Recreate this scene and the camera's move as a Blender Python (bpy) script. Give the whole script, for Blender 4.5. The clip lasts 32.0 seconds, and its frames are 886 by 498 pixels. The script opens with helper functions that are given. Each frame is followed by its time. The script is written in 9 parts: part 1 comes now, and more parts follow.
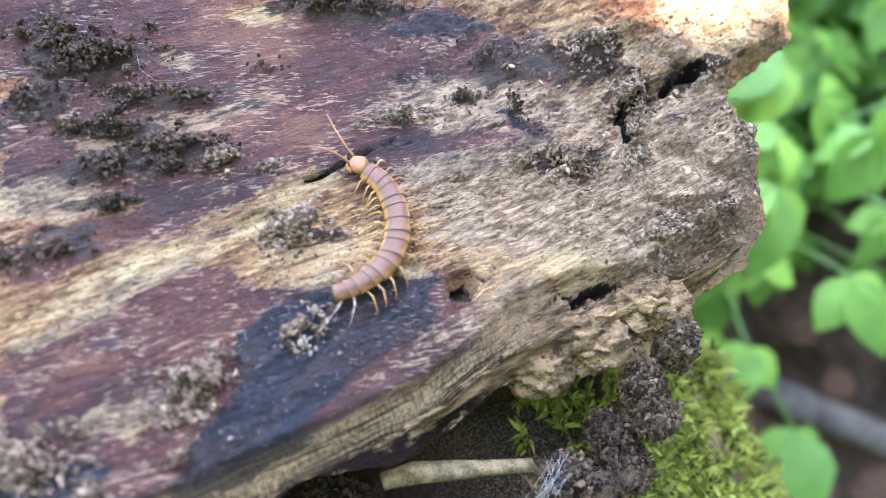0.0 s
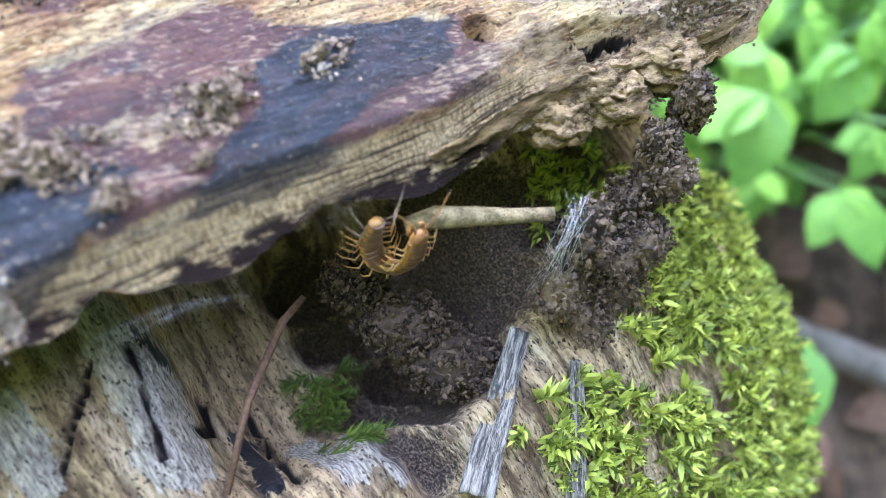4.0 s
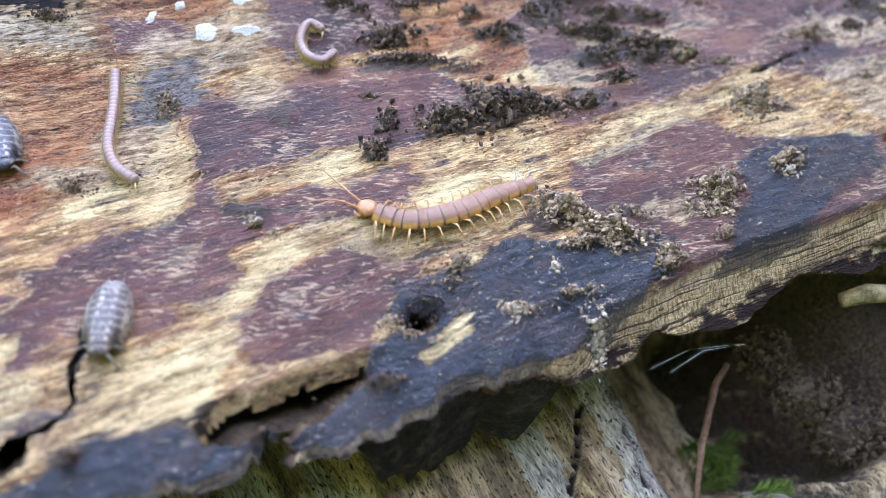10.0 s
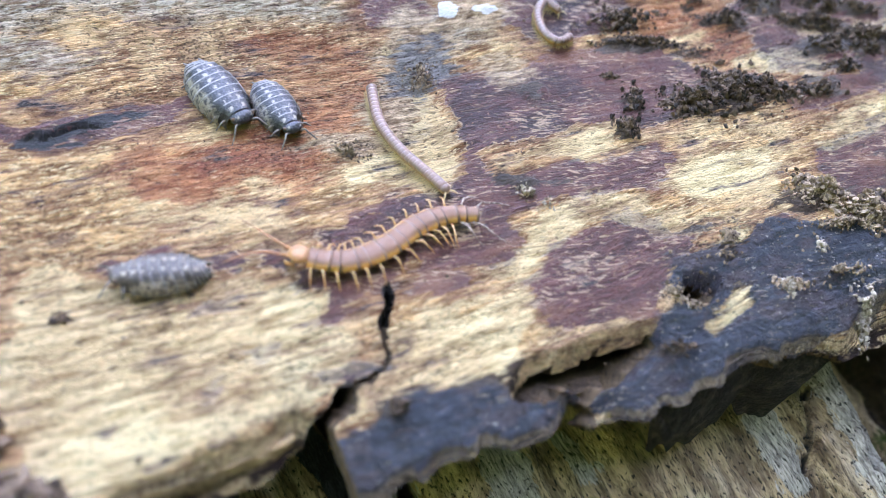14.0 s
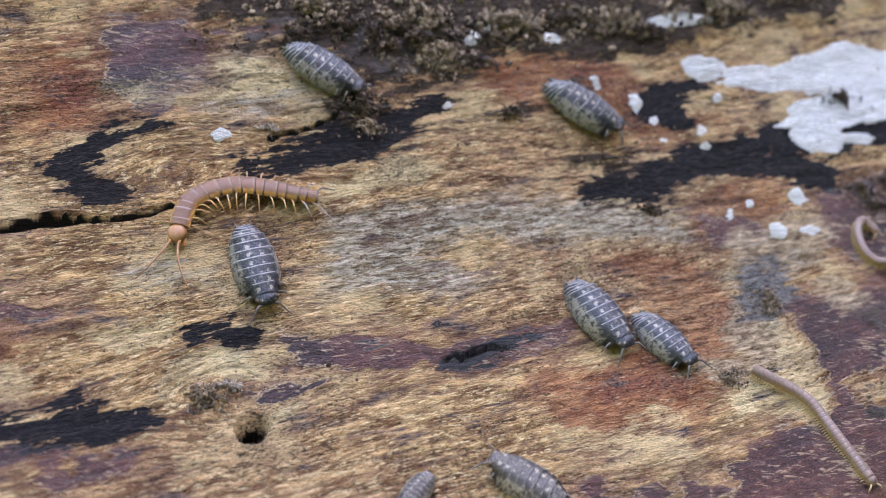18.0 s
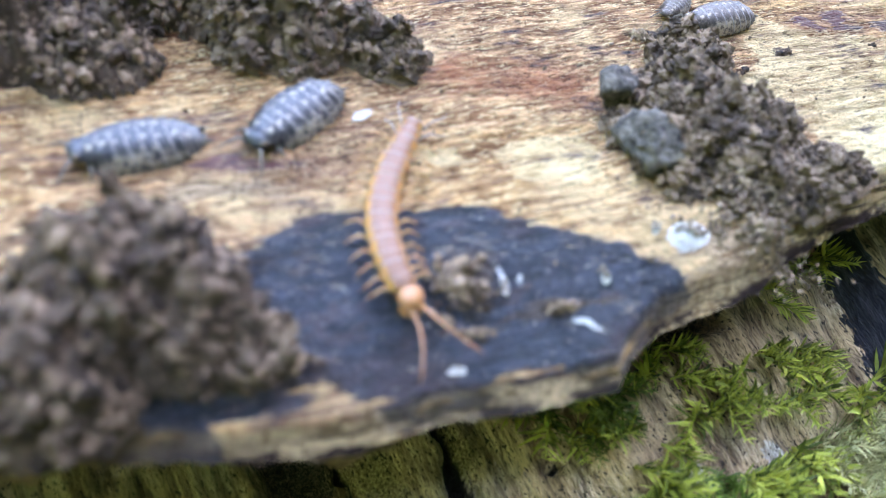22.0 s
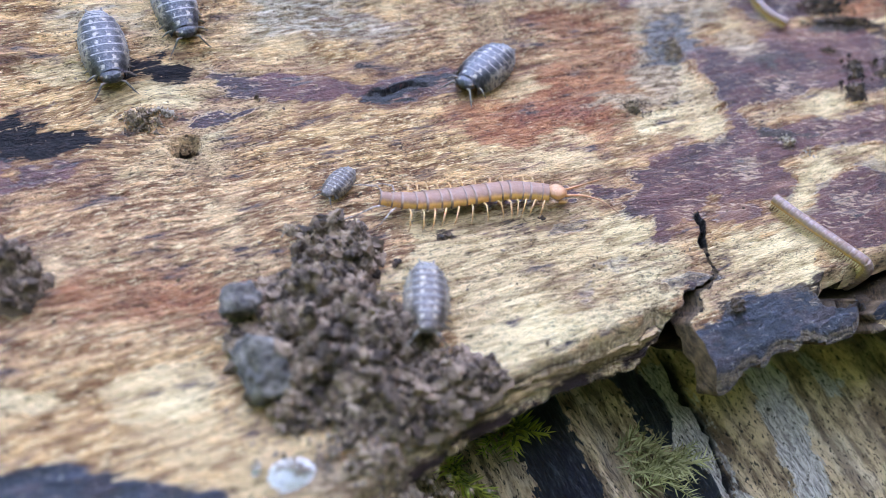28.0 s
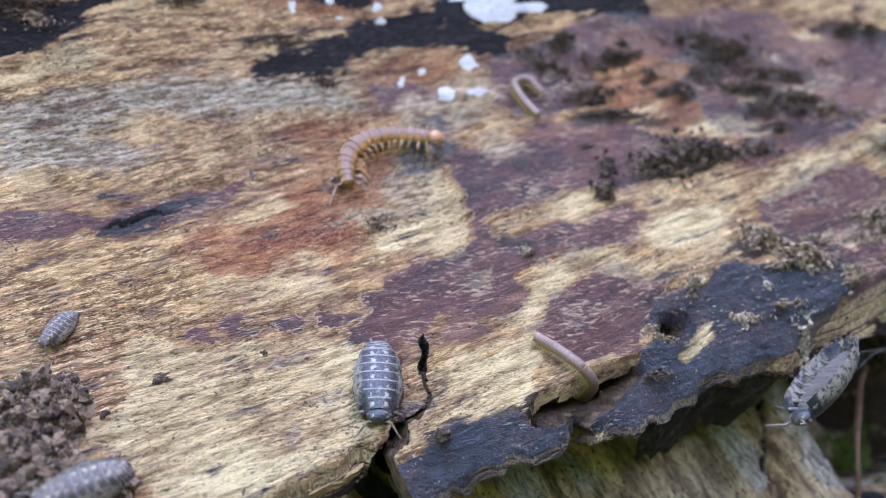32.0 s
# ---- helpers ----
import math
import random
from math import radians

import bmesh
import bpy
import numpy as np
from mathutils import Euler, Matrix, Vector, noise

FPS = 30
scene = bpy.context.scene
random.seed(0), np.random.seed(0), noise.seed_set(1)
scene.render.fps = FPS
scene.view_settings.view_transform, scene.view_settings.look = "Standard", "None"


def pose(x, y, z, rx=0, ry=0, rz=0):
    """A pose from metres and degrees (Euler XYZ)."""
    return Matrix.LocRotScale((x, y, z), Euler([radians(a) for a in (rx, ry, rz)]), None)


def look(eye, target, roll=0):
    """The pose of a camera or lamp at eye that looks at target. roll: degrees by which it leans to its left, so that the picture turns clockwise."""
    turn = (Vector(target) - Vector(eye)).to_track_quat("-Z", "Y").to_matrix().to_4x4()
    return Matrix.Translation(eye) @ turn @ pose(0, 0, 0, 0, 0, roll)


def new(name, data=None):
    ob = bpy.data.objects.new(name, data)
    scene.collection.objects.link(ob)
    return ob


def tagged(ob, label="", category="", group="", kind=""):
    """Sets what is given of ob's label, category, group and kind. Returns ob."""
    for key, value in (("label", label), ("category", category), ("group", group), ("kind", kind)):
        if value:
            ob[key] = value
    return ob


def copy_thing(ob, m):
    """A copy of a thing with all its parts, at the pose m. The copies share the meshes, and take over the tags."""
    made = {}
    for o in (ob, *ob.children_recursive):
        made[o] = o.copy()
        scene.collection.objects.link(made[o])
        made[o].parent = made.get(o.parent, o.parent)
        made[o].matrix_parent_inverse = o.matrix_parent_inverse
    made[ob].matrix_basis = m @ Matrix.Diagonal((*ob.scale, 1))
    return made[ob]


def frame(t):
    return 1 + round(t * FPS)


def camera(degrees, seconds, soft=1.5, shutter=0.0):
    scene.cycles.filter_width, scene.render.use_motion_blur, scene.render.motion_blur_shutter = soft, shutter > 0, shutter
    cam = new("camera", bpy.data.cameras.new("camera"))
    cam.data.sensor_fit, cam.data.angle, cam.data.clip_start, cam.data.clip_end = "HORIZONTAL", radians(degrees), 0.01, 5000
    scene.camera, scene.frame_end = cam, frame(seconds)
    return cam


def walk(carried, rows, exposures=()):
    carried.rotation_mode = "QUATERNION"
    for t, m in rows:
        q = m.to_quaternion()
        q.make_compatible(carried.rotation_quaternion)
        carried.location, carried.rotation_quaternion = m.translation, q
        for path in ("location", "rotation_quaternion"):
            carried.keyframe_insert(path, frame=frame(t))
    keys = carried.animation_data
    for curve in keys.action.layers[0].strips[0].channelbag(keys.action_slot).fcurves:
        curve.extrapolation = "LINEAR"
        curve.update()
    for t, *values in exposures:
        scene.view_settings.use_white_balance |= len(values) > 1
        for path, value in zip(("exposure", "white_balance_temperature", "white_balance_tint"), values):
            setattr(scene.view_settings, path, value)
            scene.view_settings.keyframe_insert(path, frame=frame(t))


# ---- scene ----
cam = camera(50.6, 32.0, soft=0.8)
cam.data.dof.use_dof, cam.data.dof.focus_distance, cam.data.dof.aperture_fstop = True, 0.138, 14.5
# length of the walk, first eye height, tilt and lean of the first view
METRES, EYE, TILT, LEAN, TURN = 0.5, 0.109, -60.0, -9.0, 0.0
ROWS = [
    (0.0, 0.0, 0.0, 0.0, 0.0, 0.0, -0.0),
    (0.5, -0.0059, 0.0071, 0.0079, 0.15, 0.6, -0.03),
    (1.0, -0.0127, 0.0192, 0.0067, 0.68, 0.68, -0.13),
    (1.5, -0.0081, 0.0221, 0.0085, 0.81, 0.66, -0.03),
    (2.0, -0.0006, 0.0299, 0.0109, 0.73, 0.52, 0.13),
    (2.5, -0.0034, 0.0305, -0.0098, 0.18, -0.2, 0.31),
    (3.0, -0.0046, 0.0241, -0.0391, -0.73, -1.04, 0.57),
    (3.5, -0.0088, 0.0142, -0.0605, -1.22, -0.73, 1.0),
    (5.5, -0.0171, -0.0397, -0.0812, 1.2, 9.19, 3.23),
    (6.0, -0.0314, -0.0489, -0.0823, 1.9, 10.2, 2.94),
    (6.5, -0.0352, -0.0541, -0.0822, 2.33, 10.5, 2.73),
    (7.0, -0.0444, -0.0498, -0.0858, 2.84, 10.69, 2.34),
    (7.5, -0.0662, -0.0523, -0.087, 3.1, 10.98, 1.64),
    (8.0, -0.0858, -0.0512, -0.089, 3.22, 11.23, 0.96),
    (8.5, -0.0991, -0.0534, -0.0899, 3.15, 11.59, 0.47),
    (9.0, -0.1217, -0.0558, -0.0927, 3.39, 11.67, -0.09),
    (9.5, -0.127, -0.0546, -0.1, 3.67, 11.44, -0.3),
    (10.0, -0.1257, -0.0541, -0.1047, 3.4, 11.1, -0.34),
    (10.5, -0.1383, -0.0576, -0.1009, 3.37, 11.5, -0.69),
    (11.0, -0.147, -0.0589, -0.0968, 3.32, 11.77, -0.91),
    (11.5, -0.1441, -0.0515, -0.09, 3.44, 11.77, -0.96),
    (12.0, -0.1428, -0.0499, -0.0923, 3.43, 11.7, -1.01),
    (12.5, -0.1606, -0.0515, -0.1011, 3.52, 11.77, -1.45),
    (13.0, -0.1753, -0.0565, -0.1015, 3.82, 11.89, -1.97),
    (13.5, -0.1862, -0.0585, -0.1073, 4.04, 11.88, -2.28),
    (14.0, -0.1942, -0.0618, -0.1174, 4.09, 11.56, -2.47),
    (14.5, -0.1975, -0.0639, -0.1114, 4.01, 11.6, -2.5),
    (16.5, -0.2078, -0.0756, -0.0913, 3.64, 13.83, -2.78),
    (17.0, -0.2366, -0.0864, -0.092, 3.9, 14.74, -3.49),
    (17.5, -0.2683, -0.0994, -0.0885, 4.61, 15.73, -4.52),
    (18.0, -0.2974, -0.1039, -0.0884, 5.44, 16.16, -5.32),
    (18.5, -0.3189, -0.1061, -0.0931, 5.98, 16.11, -5.75),
    (19.0, -0.3114, -0.1021, -0.0934, 5.77, 15.57, -5.64),
    (19.5, -0.3043, -0.0936, -0.1059, 5.65, 15.15, -5.47),
    (20.0, -0.3335, -0.1032, -0.1216, 5.75, 15.0, -5.98),
    (20.5, -0.3583, -0.1121, -0.1428, 6.45, 14.19, -6.76),
    (21.0, -0.3483, -0.1119, -0.1695, 6.43, 12.94, -6.48),
    (21.5, -0.3467, -0.1111, -0.1934, 6.03, 11.94, -6.17),
    (22.0, -0.3564, -0.1067, -0.2088, 5.98, 11.32, -6.25),
    (22.5, -0.3494, -0.1018, -0.2137, 5.68, 10.88, -5.84),
    (23.0, -0.323, -0.0962, -0.2094, 5.24, 10.46, -4.93),
    (23.5, -0.2998, -0.0884, -0.2177, 4.96, 10.11, -4.09),
    (24.0, -0.2894, -0.0866, -0.2195, 5.03, 10.18, -3.64),
    (24.5, -0.2896, -0.0904, -0.2191, 5.0, 10.57, -3.67),
    (25.0, -0.2968, -0.0984, -0.2093, 4.96, 11.4, -3.92),
    (25.5, -0.307, -0.105, -0.1926, 4.91, 12.05, -4.33),
    (27.5, -0.3006, -0.1087, -0.1653, 4.01, 12.66, -3.2),
    (28.0, -0.2827, -0.1043, -0.1549, 3.34, 12.86, -2.36),
    (28.5, -0.2581, -0.1052, -0.1482, 2.85, 13.0, -1.54),
    (29.0, -0.2327, -0.1048, -0.1343, 2.19, 13.14, -0.59),
    (29.5, -0.2154, -0.1028, -0.1201, 1.84, 13.45, -0.01),
    (30.0, -0.2165, -0.1024, -0.1107, 1.71, 13.73, 0.1),
    (30.5, -0.2189, -0.108, -0.113, 1.72, 13.67, 0.1),
    (31.0, -0.2209, -0.1149, -0.1146, 1.85, 13.11, 0.22),
    (31.5, -0.2134, -0.1132, -0.1172, 1.86, 12.61, 0.46),
    (32.0, -0.2118, -0.1179, -0.1163, 1.68, 12.58, 0.64),
]
# stops, white balance
EXPOSURES = [(0, 4.97, 6950, 27), (1, 4.66, 6900, 26), (2, 4.72, 6900, 26), (3.5, 5.35, 6850, 23), (5.5, 5.15, 6900, 27), (9, 4.82, 7050, 25), (10, 4.94, 7100, 25), (12, 4.80, 7250, 27), (14.2, 4.90, 7100, 23), (16.5, 4.29, 7550, 27), (18, 4.27, 7650, 28), (19, 4.47, 7600, 28), (20.3, 4.43, 7300, 26), (21.5, 4.9, 6750, 20), (25, 5.4, 6600, 27), (28, 4.72, 6750, 26), (29.2, 4.8, 6750, 24), (30.7, 4.50, 6900, 27), (32, 4.51, 6900, 28)]
walk(cam, [(t, pose(0, 0, EYE, TILT, LEAN, TURN) @ pose(METRES * x, METRES * y, METRES * z, 90 + pitch, roll, yaw)) for t, x, y, z, yaw, pitch, roll in ROWS], EXPOSURES)

# ---- light ----
SUN_ELEVATION, SUN_AZIMUTH = 48.0, 60.0  # degrees; azimuth from +y towards +x
world = bpy.data.worlds.new("sky")
scene.world = world
world.use_nodes = True
sky = world.node_tree.nodes.new("ShaderNodeTexSky")
sky.sky_type, sky.sun_disc = "NISHITA", False
sky.sun_elevation, sky.sun_rotation = radians(SUN_ELEVATION), radians(SUN_AZIMUTH)
world.node_tree.nodes["Background"].inputs["Strength"].default_value = 0.15
world.node_tree.links.new(sky.outputs[0], world.node_tree.nodes["Background"].inputs["Color"])
sun = new("sun", bpy.data.lights.new("sun", "SUN"))
sun.data.energy, sun.data.angle, sun.data.color = 3.5, radians(0.6), (1.0, 0.94, 0.84)
SUN_WAY = Vector((math.sin(radians(SUN_AZIMUTH)) * math.cos(radians(SUN_ELEVATION)), math.cos(radians(SUN_AZIMUTH)) * math.cos(radians(SUN_ELEVATION)), math.sin(radians(SUN_ELEVATION))))
sun.matrix_world = look(SUN_WAY * 4, (0, 0, 0))

# ---- plan: u runs along the grain of the wood, v across it, both in metres ----
GRAIN = radians(28.1)
CG, SG = math.cos(GRAIN), math.sin(GRAIN)


def plan(u, v):
    return CG * u - SG * v, SG * u + CG * v


def grain_uv(x, y):
    return CG * x + SG * y, -SG * x + CG * y


def smooth(a, b, x):
    t = np.clip((x - a) / (b - a), 0, 1)
    return t * t * (3 - 2 * t)


def lattice(ix, iy, seed):
    h = (ix.astype(np.int64) * 374761393 + iy.astype(np.int64) * 668265263 + seed * 974711) & 0x7FFFFFFF
    h = ((h ^ (h >> 13)) * 1274126177) & 0x7FFFFFFF
    return ((h ^ (h >> 16)) & 0xFFFF) / 65535.0


def value_noise(x, y, seed=0):
    """Smooth noise from 0 to 1 with one cell a unit."""
    x, y = np.asarray(x, float), np.asarray(y, float)
    ix, iy = np.floor(x), np.floor(y)
    fx, fy = x - ix, y - iy
    fx, fy = fx * fx * (3 - 2 * fx), fy * fy * (3 - 2 * fy)
    a, b = lattice(ix, iy, seed), lattice(ix + 1, iy, seed)
    c, d = lattice(ix, iy + 1, seed), lattice(ix + 1, iy + 1, seed)
    return (a + (b - a) * fx) * (1 - fy) + (c + (d - c) * fx) * fy


def fractal(x, y, seed=0, octaves=4):
    total, size, norm = 0.0, 1.0, 0.0
    for k in range(octaves):
        total = total + size * value_noise(x * 2**k, y * 2**k, seed + 17 * k)
        norm += size
        size *= 0.55
    return total / norm


def wood_height(u, v):
    """The smooth form of the slab's upper side: flat in front, rising towards the back."""
    rise = np.clip((np.minimum(v, 0.175) - 0.088) / 0.0585, 0, None) ** 1.6 * 0.0205
    return rise - 0.003 * smooth(0.036, 0.024, np.asarray(v))


def top_z(x, y):
    """Height of the slab's upper side over a place in the plan."""
    return float(wood_height(*grain_uv(x, y)))


def sheet(name, xs, ys, zs, keep=None):
    """A grid of vertices as one mesh; cells with a vertex that is not kept are left out."""
    n, m = xs.shape
    verts = np.stack([xs, ys, zs], -1).reshape(-1, 3)
    i = np.arange(n * m).reshape(n, m)
    quads = np.stack([i[:-1, :-1], i[1:, :-1], i[1:, 1:], i[:-1, 1:]], -1).reshape(-1, 4)
    if keep is not None:
        quads = quads[keep.reshape(-1)[quads].all(1)]
    used = np.unique(quads)
    index = np.full(n * m, -1)
    index[used] = np.arange(len(used))
    mesh = bpy.data.meshes.new(name)
    mesh.from_pydata(verts[used].tolist(), [], index[quads].tolist())
    mesh.polygons.foreach_set("use_smooth", np.ones(len(mesh.polygons), bool))
    return mesh, used


def colour_field(mesh, name, r, g, b):
    layer = mesh.attributes.new(name, "FLOAT_COLOR", "POINT")
    layer.data.foreach_set("color", np.stack([r, g, b, np.ones_like(r)], -1).astype(np.float32).ravel())


def part(name, bm, material, parent=None, label="", smooth_faces=True):
    """Links a bmesh as one mesh object under a thing or a part."""
    mesh = bpy.data.meshes.new(name)
    bm.to_mesh(mesh)
    bm.free()
    mesh.materials.append(material)
    if smooth_faces:
        mesh.polygons.foreach_set("use_smooth", np.ones(len(mesh.polygons), bool))
    ob = new(name, mesh)
    ob.parent = parent
    return tagged(ob, label)

# ---- materials ----
class Nodes:
    """A small helper that strings shader nodes together."""

    def __init__(self, name):
        self.material = bpy.data.materials.new(name)
        self.material.use_nodes = True
        self.tree = self.material.node_tree
        self.bsdf = self.tree.nodes["Principled BSDF"]

    def node(self, kind):
        return self.tree.nodes.new(kind)

    def field(self, name):
        """The three channels of a colour field of the mesh."""
        n, split = self.node("ShaderNodeAttribute"), self.node("ShaderNodeSeparateColor")
        n.attribute_name = name
        self.put(n.outputs["Color"], split.inputs[0])
        return split.outputs

    def put(self, value, socket):
        if isinstance(value, bpy.types.NodeSocket):
            self.tree.links.new(value, socket)
        elif isinstance(value, tuple) and len(value) == 3 and socket.type == "RGBA":
            socket.default_value = (*value, 1)
        else:
            socket.default_value = value

    def math(self, operation, a, b=0.0, clamp=False):
        n = self.node("ShaderNodeMath")
        n.operation, n.use_clamp = operation, clamp
        self.put(a, n.inputs[0]), self.put(b, n.inputs[1])
        return n.outputs[0]

    def step(self, value, low, high):
        n = self.node("ShaderNodeMapRange")
        n.interpolation_type = "SMOOTHSTEP"
        self.put(value, n.inputs[0]), self.put(low, n.inputs[1]), self.put(high, n.inputs[2])
        return n.outputs[0]

    def mix(self, amount, a, b):
        n = self.node("ShaderNodeMix")
        n.data_type = "RGBA"
        self.put(amount, n.inputs[0]), self.put(a, n.inputs[6]), self.put(b, n.inputs[7])
        return n.outputs[2]

    def coords(self, scale=(1, 1, 1), turn=0.0, source="Object", bend=""):
        turned, n = self.node("ShaderNodeMapping"), self.node("ShaderNodeMapping")
        place = self.node("ShaderNodeTexCoord").outputs[source]
        if bend:
            aside, total = self.node("ShaderNodeAttribute"), self.node("ShaderNodeVectorMath")
            aside.attribute_name = bend
            self.put(place, total.inputs[0]), self.put(aside.outputs["Color"], total.inputs[1])
            place = total.outputs[0]
        self.put(place, turned.inputs["Vector"])
        self.put(turned.outputs[0], n.inputs["Vector"])
        turned.inputs["Rotation"].default_value, n.inputs["Scale"].default_value = (0, 0, turn), scale
        return n.outputs[0]

    def noise(self, vector, scale, detail=4.0, rough=0.6, distortion=0.0):
        n = self.node("ShaderNodeTexNoise")
        self.put(vector, n.inputs["Vector"])
        n.inputs["Scale"].default_value, n.inputs["Detail"].default_value = scale, detail
        n.inputs["Roughness"].default_value, n.inputs["Distortion"].default_value = rough, distortion
        return n.outputs["Fac"]

    def bump(self, height, distance, strength=1.0):
        n = self.node("ShaderNodeBump")
        self.put(height, n.inputs["Height"])
        n.inputs["Distance"].default_value, n.inputs["Strength"].default_value = distance, strength
        self.put(n.outputs[0], self.bsdf.inputs["Normal"])

    def done(self, colour, roughness=0.7, specular=0.5):
        self.put(colour, self.bsdf.inputs["Base Color"])
        self.put(roughness, self.bsdf.inputs["Roughness"])
        self.put(specular, self.bsdf.inputs["Specular IOR Level"])
        return self.material


def wood_top_material():
    n = Nodes("stained_wood")
    even = n.coords((1, 1, 1), -GRAIN)
    slant = n.coords((0.45, 1.0, 1.0), -GRAIN)
    streak = n.noise(n.coords((150, 800, 300), -GRAIN, bend="bend"), 1.0, 6, 0.7)
    fibre = n.noise(n.coords((600, 2900, 1200), -GRAIN, bend="bend"), 1.0, 5, 0.72)
    pore = n.noise(n.coords((0.7, 1.3, 1), -GRAIN), 1900, 4, 0.75)
    ragged = n.noise(slant, 330, 5, 0.68)
    torn = n.noise(n.coords((0.4, 1.6, 1), -GRAIN), 900, 4, 0.7)
    tear = n.noise(n.coords((90, 900, 300), -GRAIN, bend="bend"), 1.0, 4, 0.65)
    cloud = n.noise(even, 45, 4, 0.6)
    patchy = n.noise(n.coords((0.5, 1.2, 1.0), -GRAIN), 150, 4, 0.6)
    broad = n.noise(n.coords((0.6, 1.0, 1.0), -GRAIN), 26, 3, 0.55)
    drift = n.noise(n.coords((0.6, 1.1, 1), -GRAIN), 75, 4, 0.6)
    stain_a, stain_b, stain_c, stain_d = n.field("stain_a"), n.field("stain_b"), n.field("stain_c"), n.field("stain_d")
    stain_e = n.field("stain_e")

    def about(value, weight):
        return n.math("MULTIPLY", n.math("SUBTRACT", value, 0.5), weight)

    wobble = n.math("ADD", n.math("ADD", about(ragged, 1.0), about(torn, 0.6)), n.math("ADD", about(patchy, 0.9), about(tear, 0.8)))

    def mask(channel, amount=1.35, soft=0.02):
        return n.step(n.math("ADD", channel, n.math("MULTIPLY", wobble, amount)), 0.5 - soft, 0.5 + soft)

    def tinted(colour, amount, fac, other):
        return n.mix(n.math("MULTIPLY", fac, amount), colour, other)

    # bare wood: golden tan, pinkish in places, with dark and light streaks
    bare = n.mix(n.step(streak, 0.37, 0.66), (0.20, 0.086, 0.032), (0.86, 0.51, 0.22))
    bare = tinted(bare, 0.55, n.step(broad, 0.46, 0.62), n.mix(n.step(streak, 0.4, 0.62), (0.22, 0.092, 0.044), (0.72, 0.40, 0.22)))
    bare = tinted(bare, 0.9, n.step(fibre, 0.47, 0.39), (0.98, 0.73, 0.39))
    bare = tinted(bare, 0.85, n.step(fibre, 0.54, 0.68), (0.085, 0.040, 0.020))
    bare = tinted(bare, 0.65, n.step(cloud, 0.48, 0.62), (0.88, 0.62, 0.32))
    bare = tinted(bare, 0.6, n.step(tear, 0.55, 0.64), (0.24, 0.10, 0.045))
    bare = tinted(bare, 0.4, n.step(drift, 0.57, 0.70), (0.30, 0.145, 0.075))
    # pale wood, with greenish-grey shadows of old dirt
    pale = n.mix(n.step(streak, 0.32, 0.56), (0.49, 0.30, 0.125), (0.92, 0.70, 0.37))
    pale = tinted(pale, 0.55, n.step(fibre, 0.55, 0.70), (0.30, 0.20, 0.105))
    pale = tinted(pale, 0.4, n.step(drift, 0.52, 0.66), (0.60, 0.48, 0.27))
    pale = tinted(pale, 0.6, n.step(tear, 0.545, 0.625), (0.36, 0.24, 0.12))
    # rust-red rot
    rust = n.mix(n.step(streak, 0.34, 0.66), (0.18, 0.052, 0.023), (0.55, 0.215, 0.092))
    rust = tinted(rust, 0.7, n.step(drift, 0.50, 0.64), (0.26, 0.085, 0.055))
    rust = tinted(rust, 0.8, n.step(fibre, 0.55, 0.68), (0.84, 0.55, 0.30))
    # purple-brown film, bluer and rustier in patches, scratched down to the wood
    scratch = n.noise(n.coords((520, 2600, 1500), -GRAIN + 0.30), 1.0, 3, 0.6)
    rubbed = n.math("ADD", scratch, about(patchy, 0.7))
    film = n.mix(n.step(streak, 0.30, 0.74), (0.078, 0.024, 0.020), (0.195, 0.071, 0.056))
    film = tinted(film, 0.85, n.step(drift, 0.50, 0.61), (0.052, 0.025, 0.027))
    film = tinted(film, 0.75, n.step(broad, 0.50, 0.60), (0.17, 0.058, 0.044))
    film = tinted(film, 0.75, n.step(drift, 0.46, 0.36), (0.29, 0.125, 0.070))
    film = tinted(film, 0.45, n.step(fibre, 0.59, 0.72), (0.36, 0.20, 0.14))
    film = tinted(film, 0.7, n.step(n.noise(even, 1300, 3, 0.6), 0.60, 0.68), (0.33, 0.17, 0.105))
    film = tinted(film, 0.8, n.step(rubbed, 0.585, 0.655), (0.60, 0.39, 0.245))
    film = tinted(film, 0.7, n.step(tear, 0.63, 0.69), (0.62, 0.42, 0.24))
    # black stain
    ink = n.mix(n.step(streak, 0.36, 0.72), (0.012, 0.016, 0.026), (0.064, 0.071, 0.098))
    ink = tinted(ink, 0.6, n.step(drift, 0.53, 0.62), (0.075, 0.042, 0.045))
    ink = tinted(ink, 0.6, n.step(fibre, 0.62, 0.74), (0.17, 0.12, 0.10))
    ink = tinted(ink, 0.8, n.step(rubbed, 0.65, 0.71), (0.36, 0.27, 0.20))
    speck = n.noise(even, 1500, 3, 0.6)
    ink = tinted(ink, 0.5, n.step(n.math("ADD", ragged, about(broad, 0.4)), 0.53, 0.62), (0.115, 0.070, 0.066))
    ink = tinted(ink, 0.8, n.step(speck, 0.63, 0.69), (0.42, 0.36, 0.29))
    # grey crumbly rot
    grey = n.mix(n.step(torn, 0.36, 0.66), (0.22, 0.13, 0.070), (0.74, 0.52, 0.31))
    white = n.mix(n.step(torn, 0.3, 0.7), (0.80, 0.75, 0.65), (0.97, 0.94, 0.87))
    dirt = n.mix(n.step(torn, 0.3, 0.75), (0.035, 0.022, 0.016), (0.13, 0.085, 0.058))
    # bleached grey-green wood, mottled, and a smooth slate-grey skin
    ash = n.mix(n.step(torn, 0.36, 0.60), (0.72, 0.64, 0.48), (0.15, 0.105, 0.062))
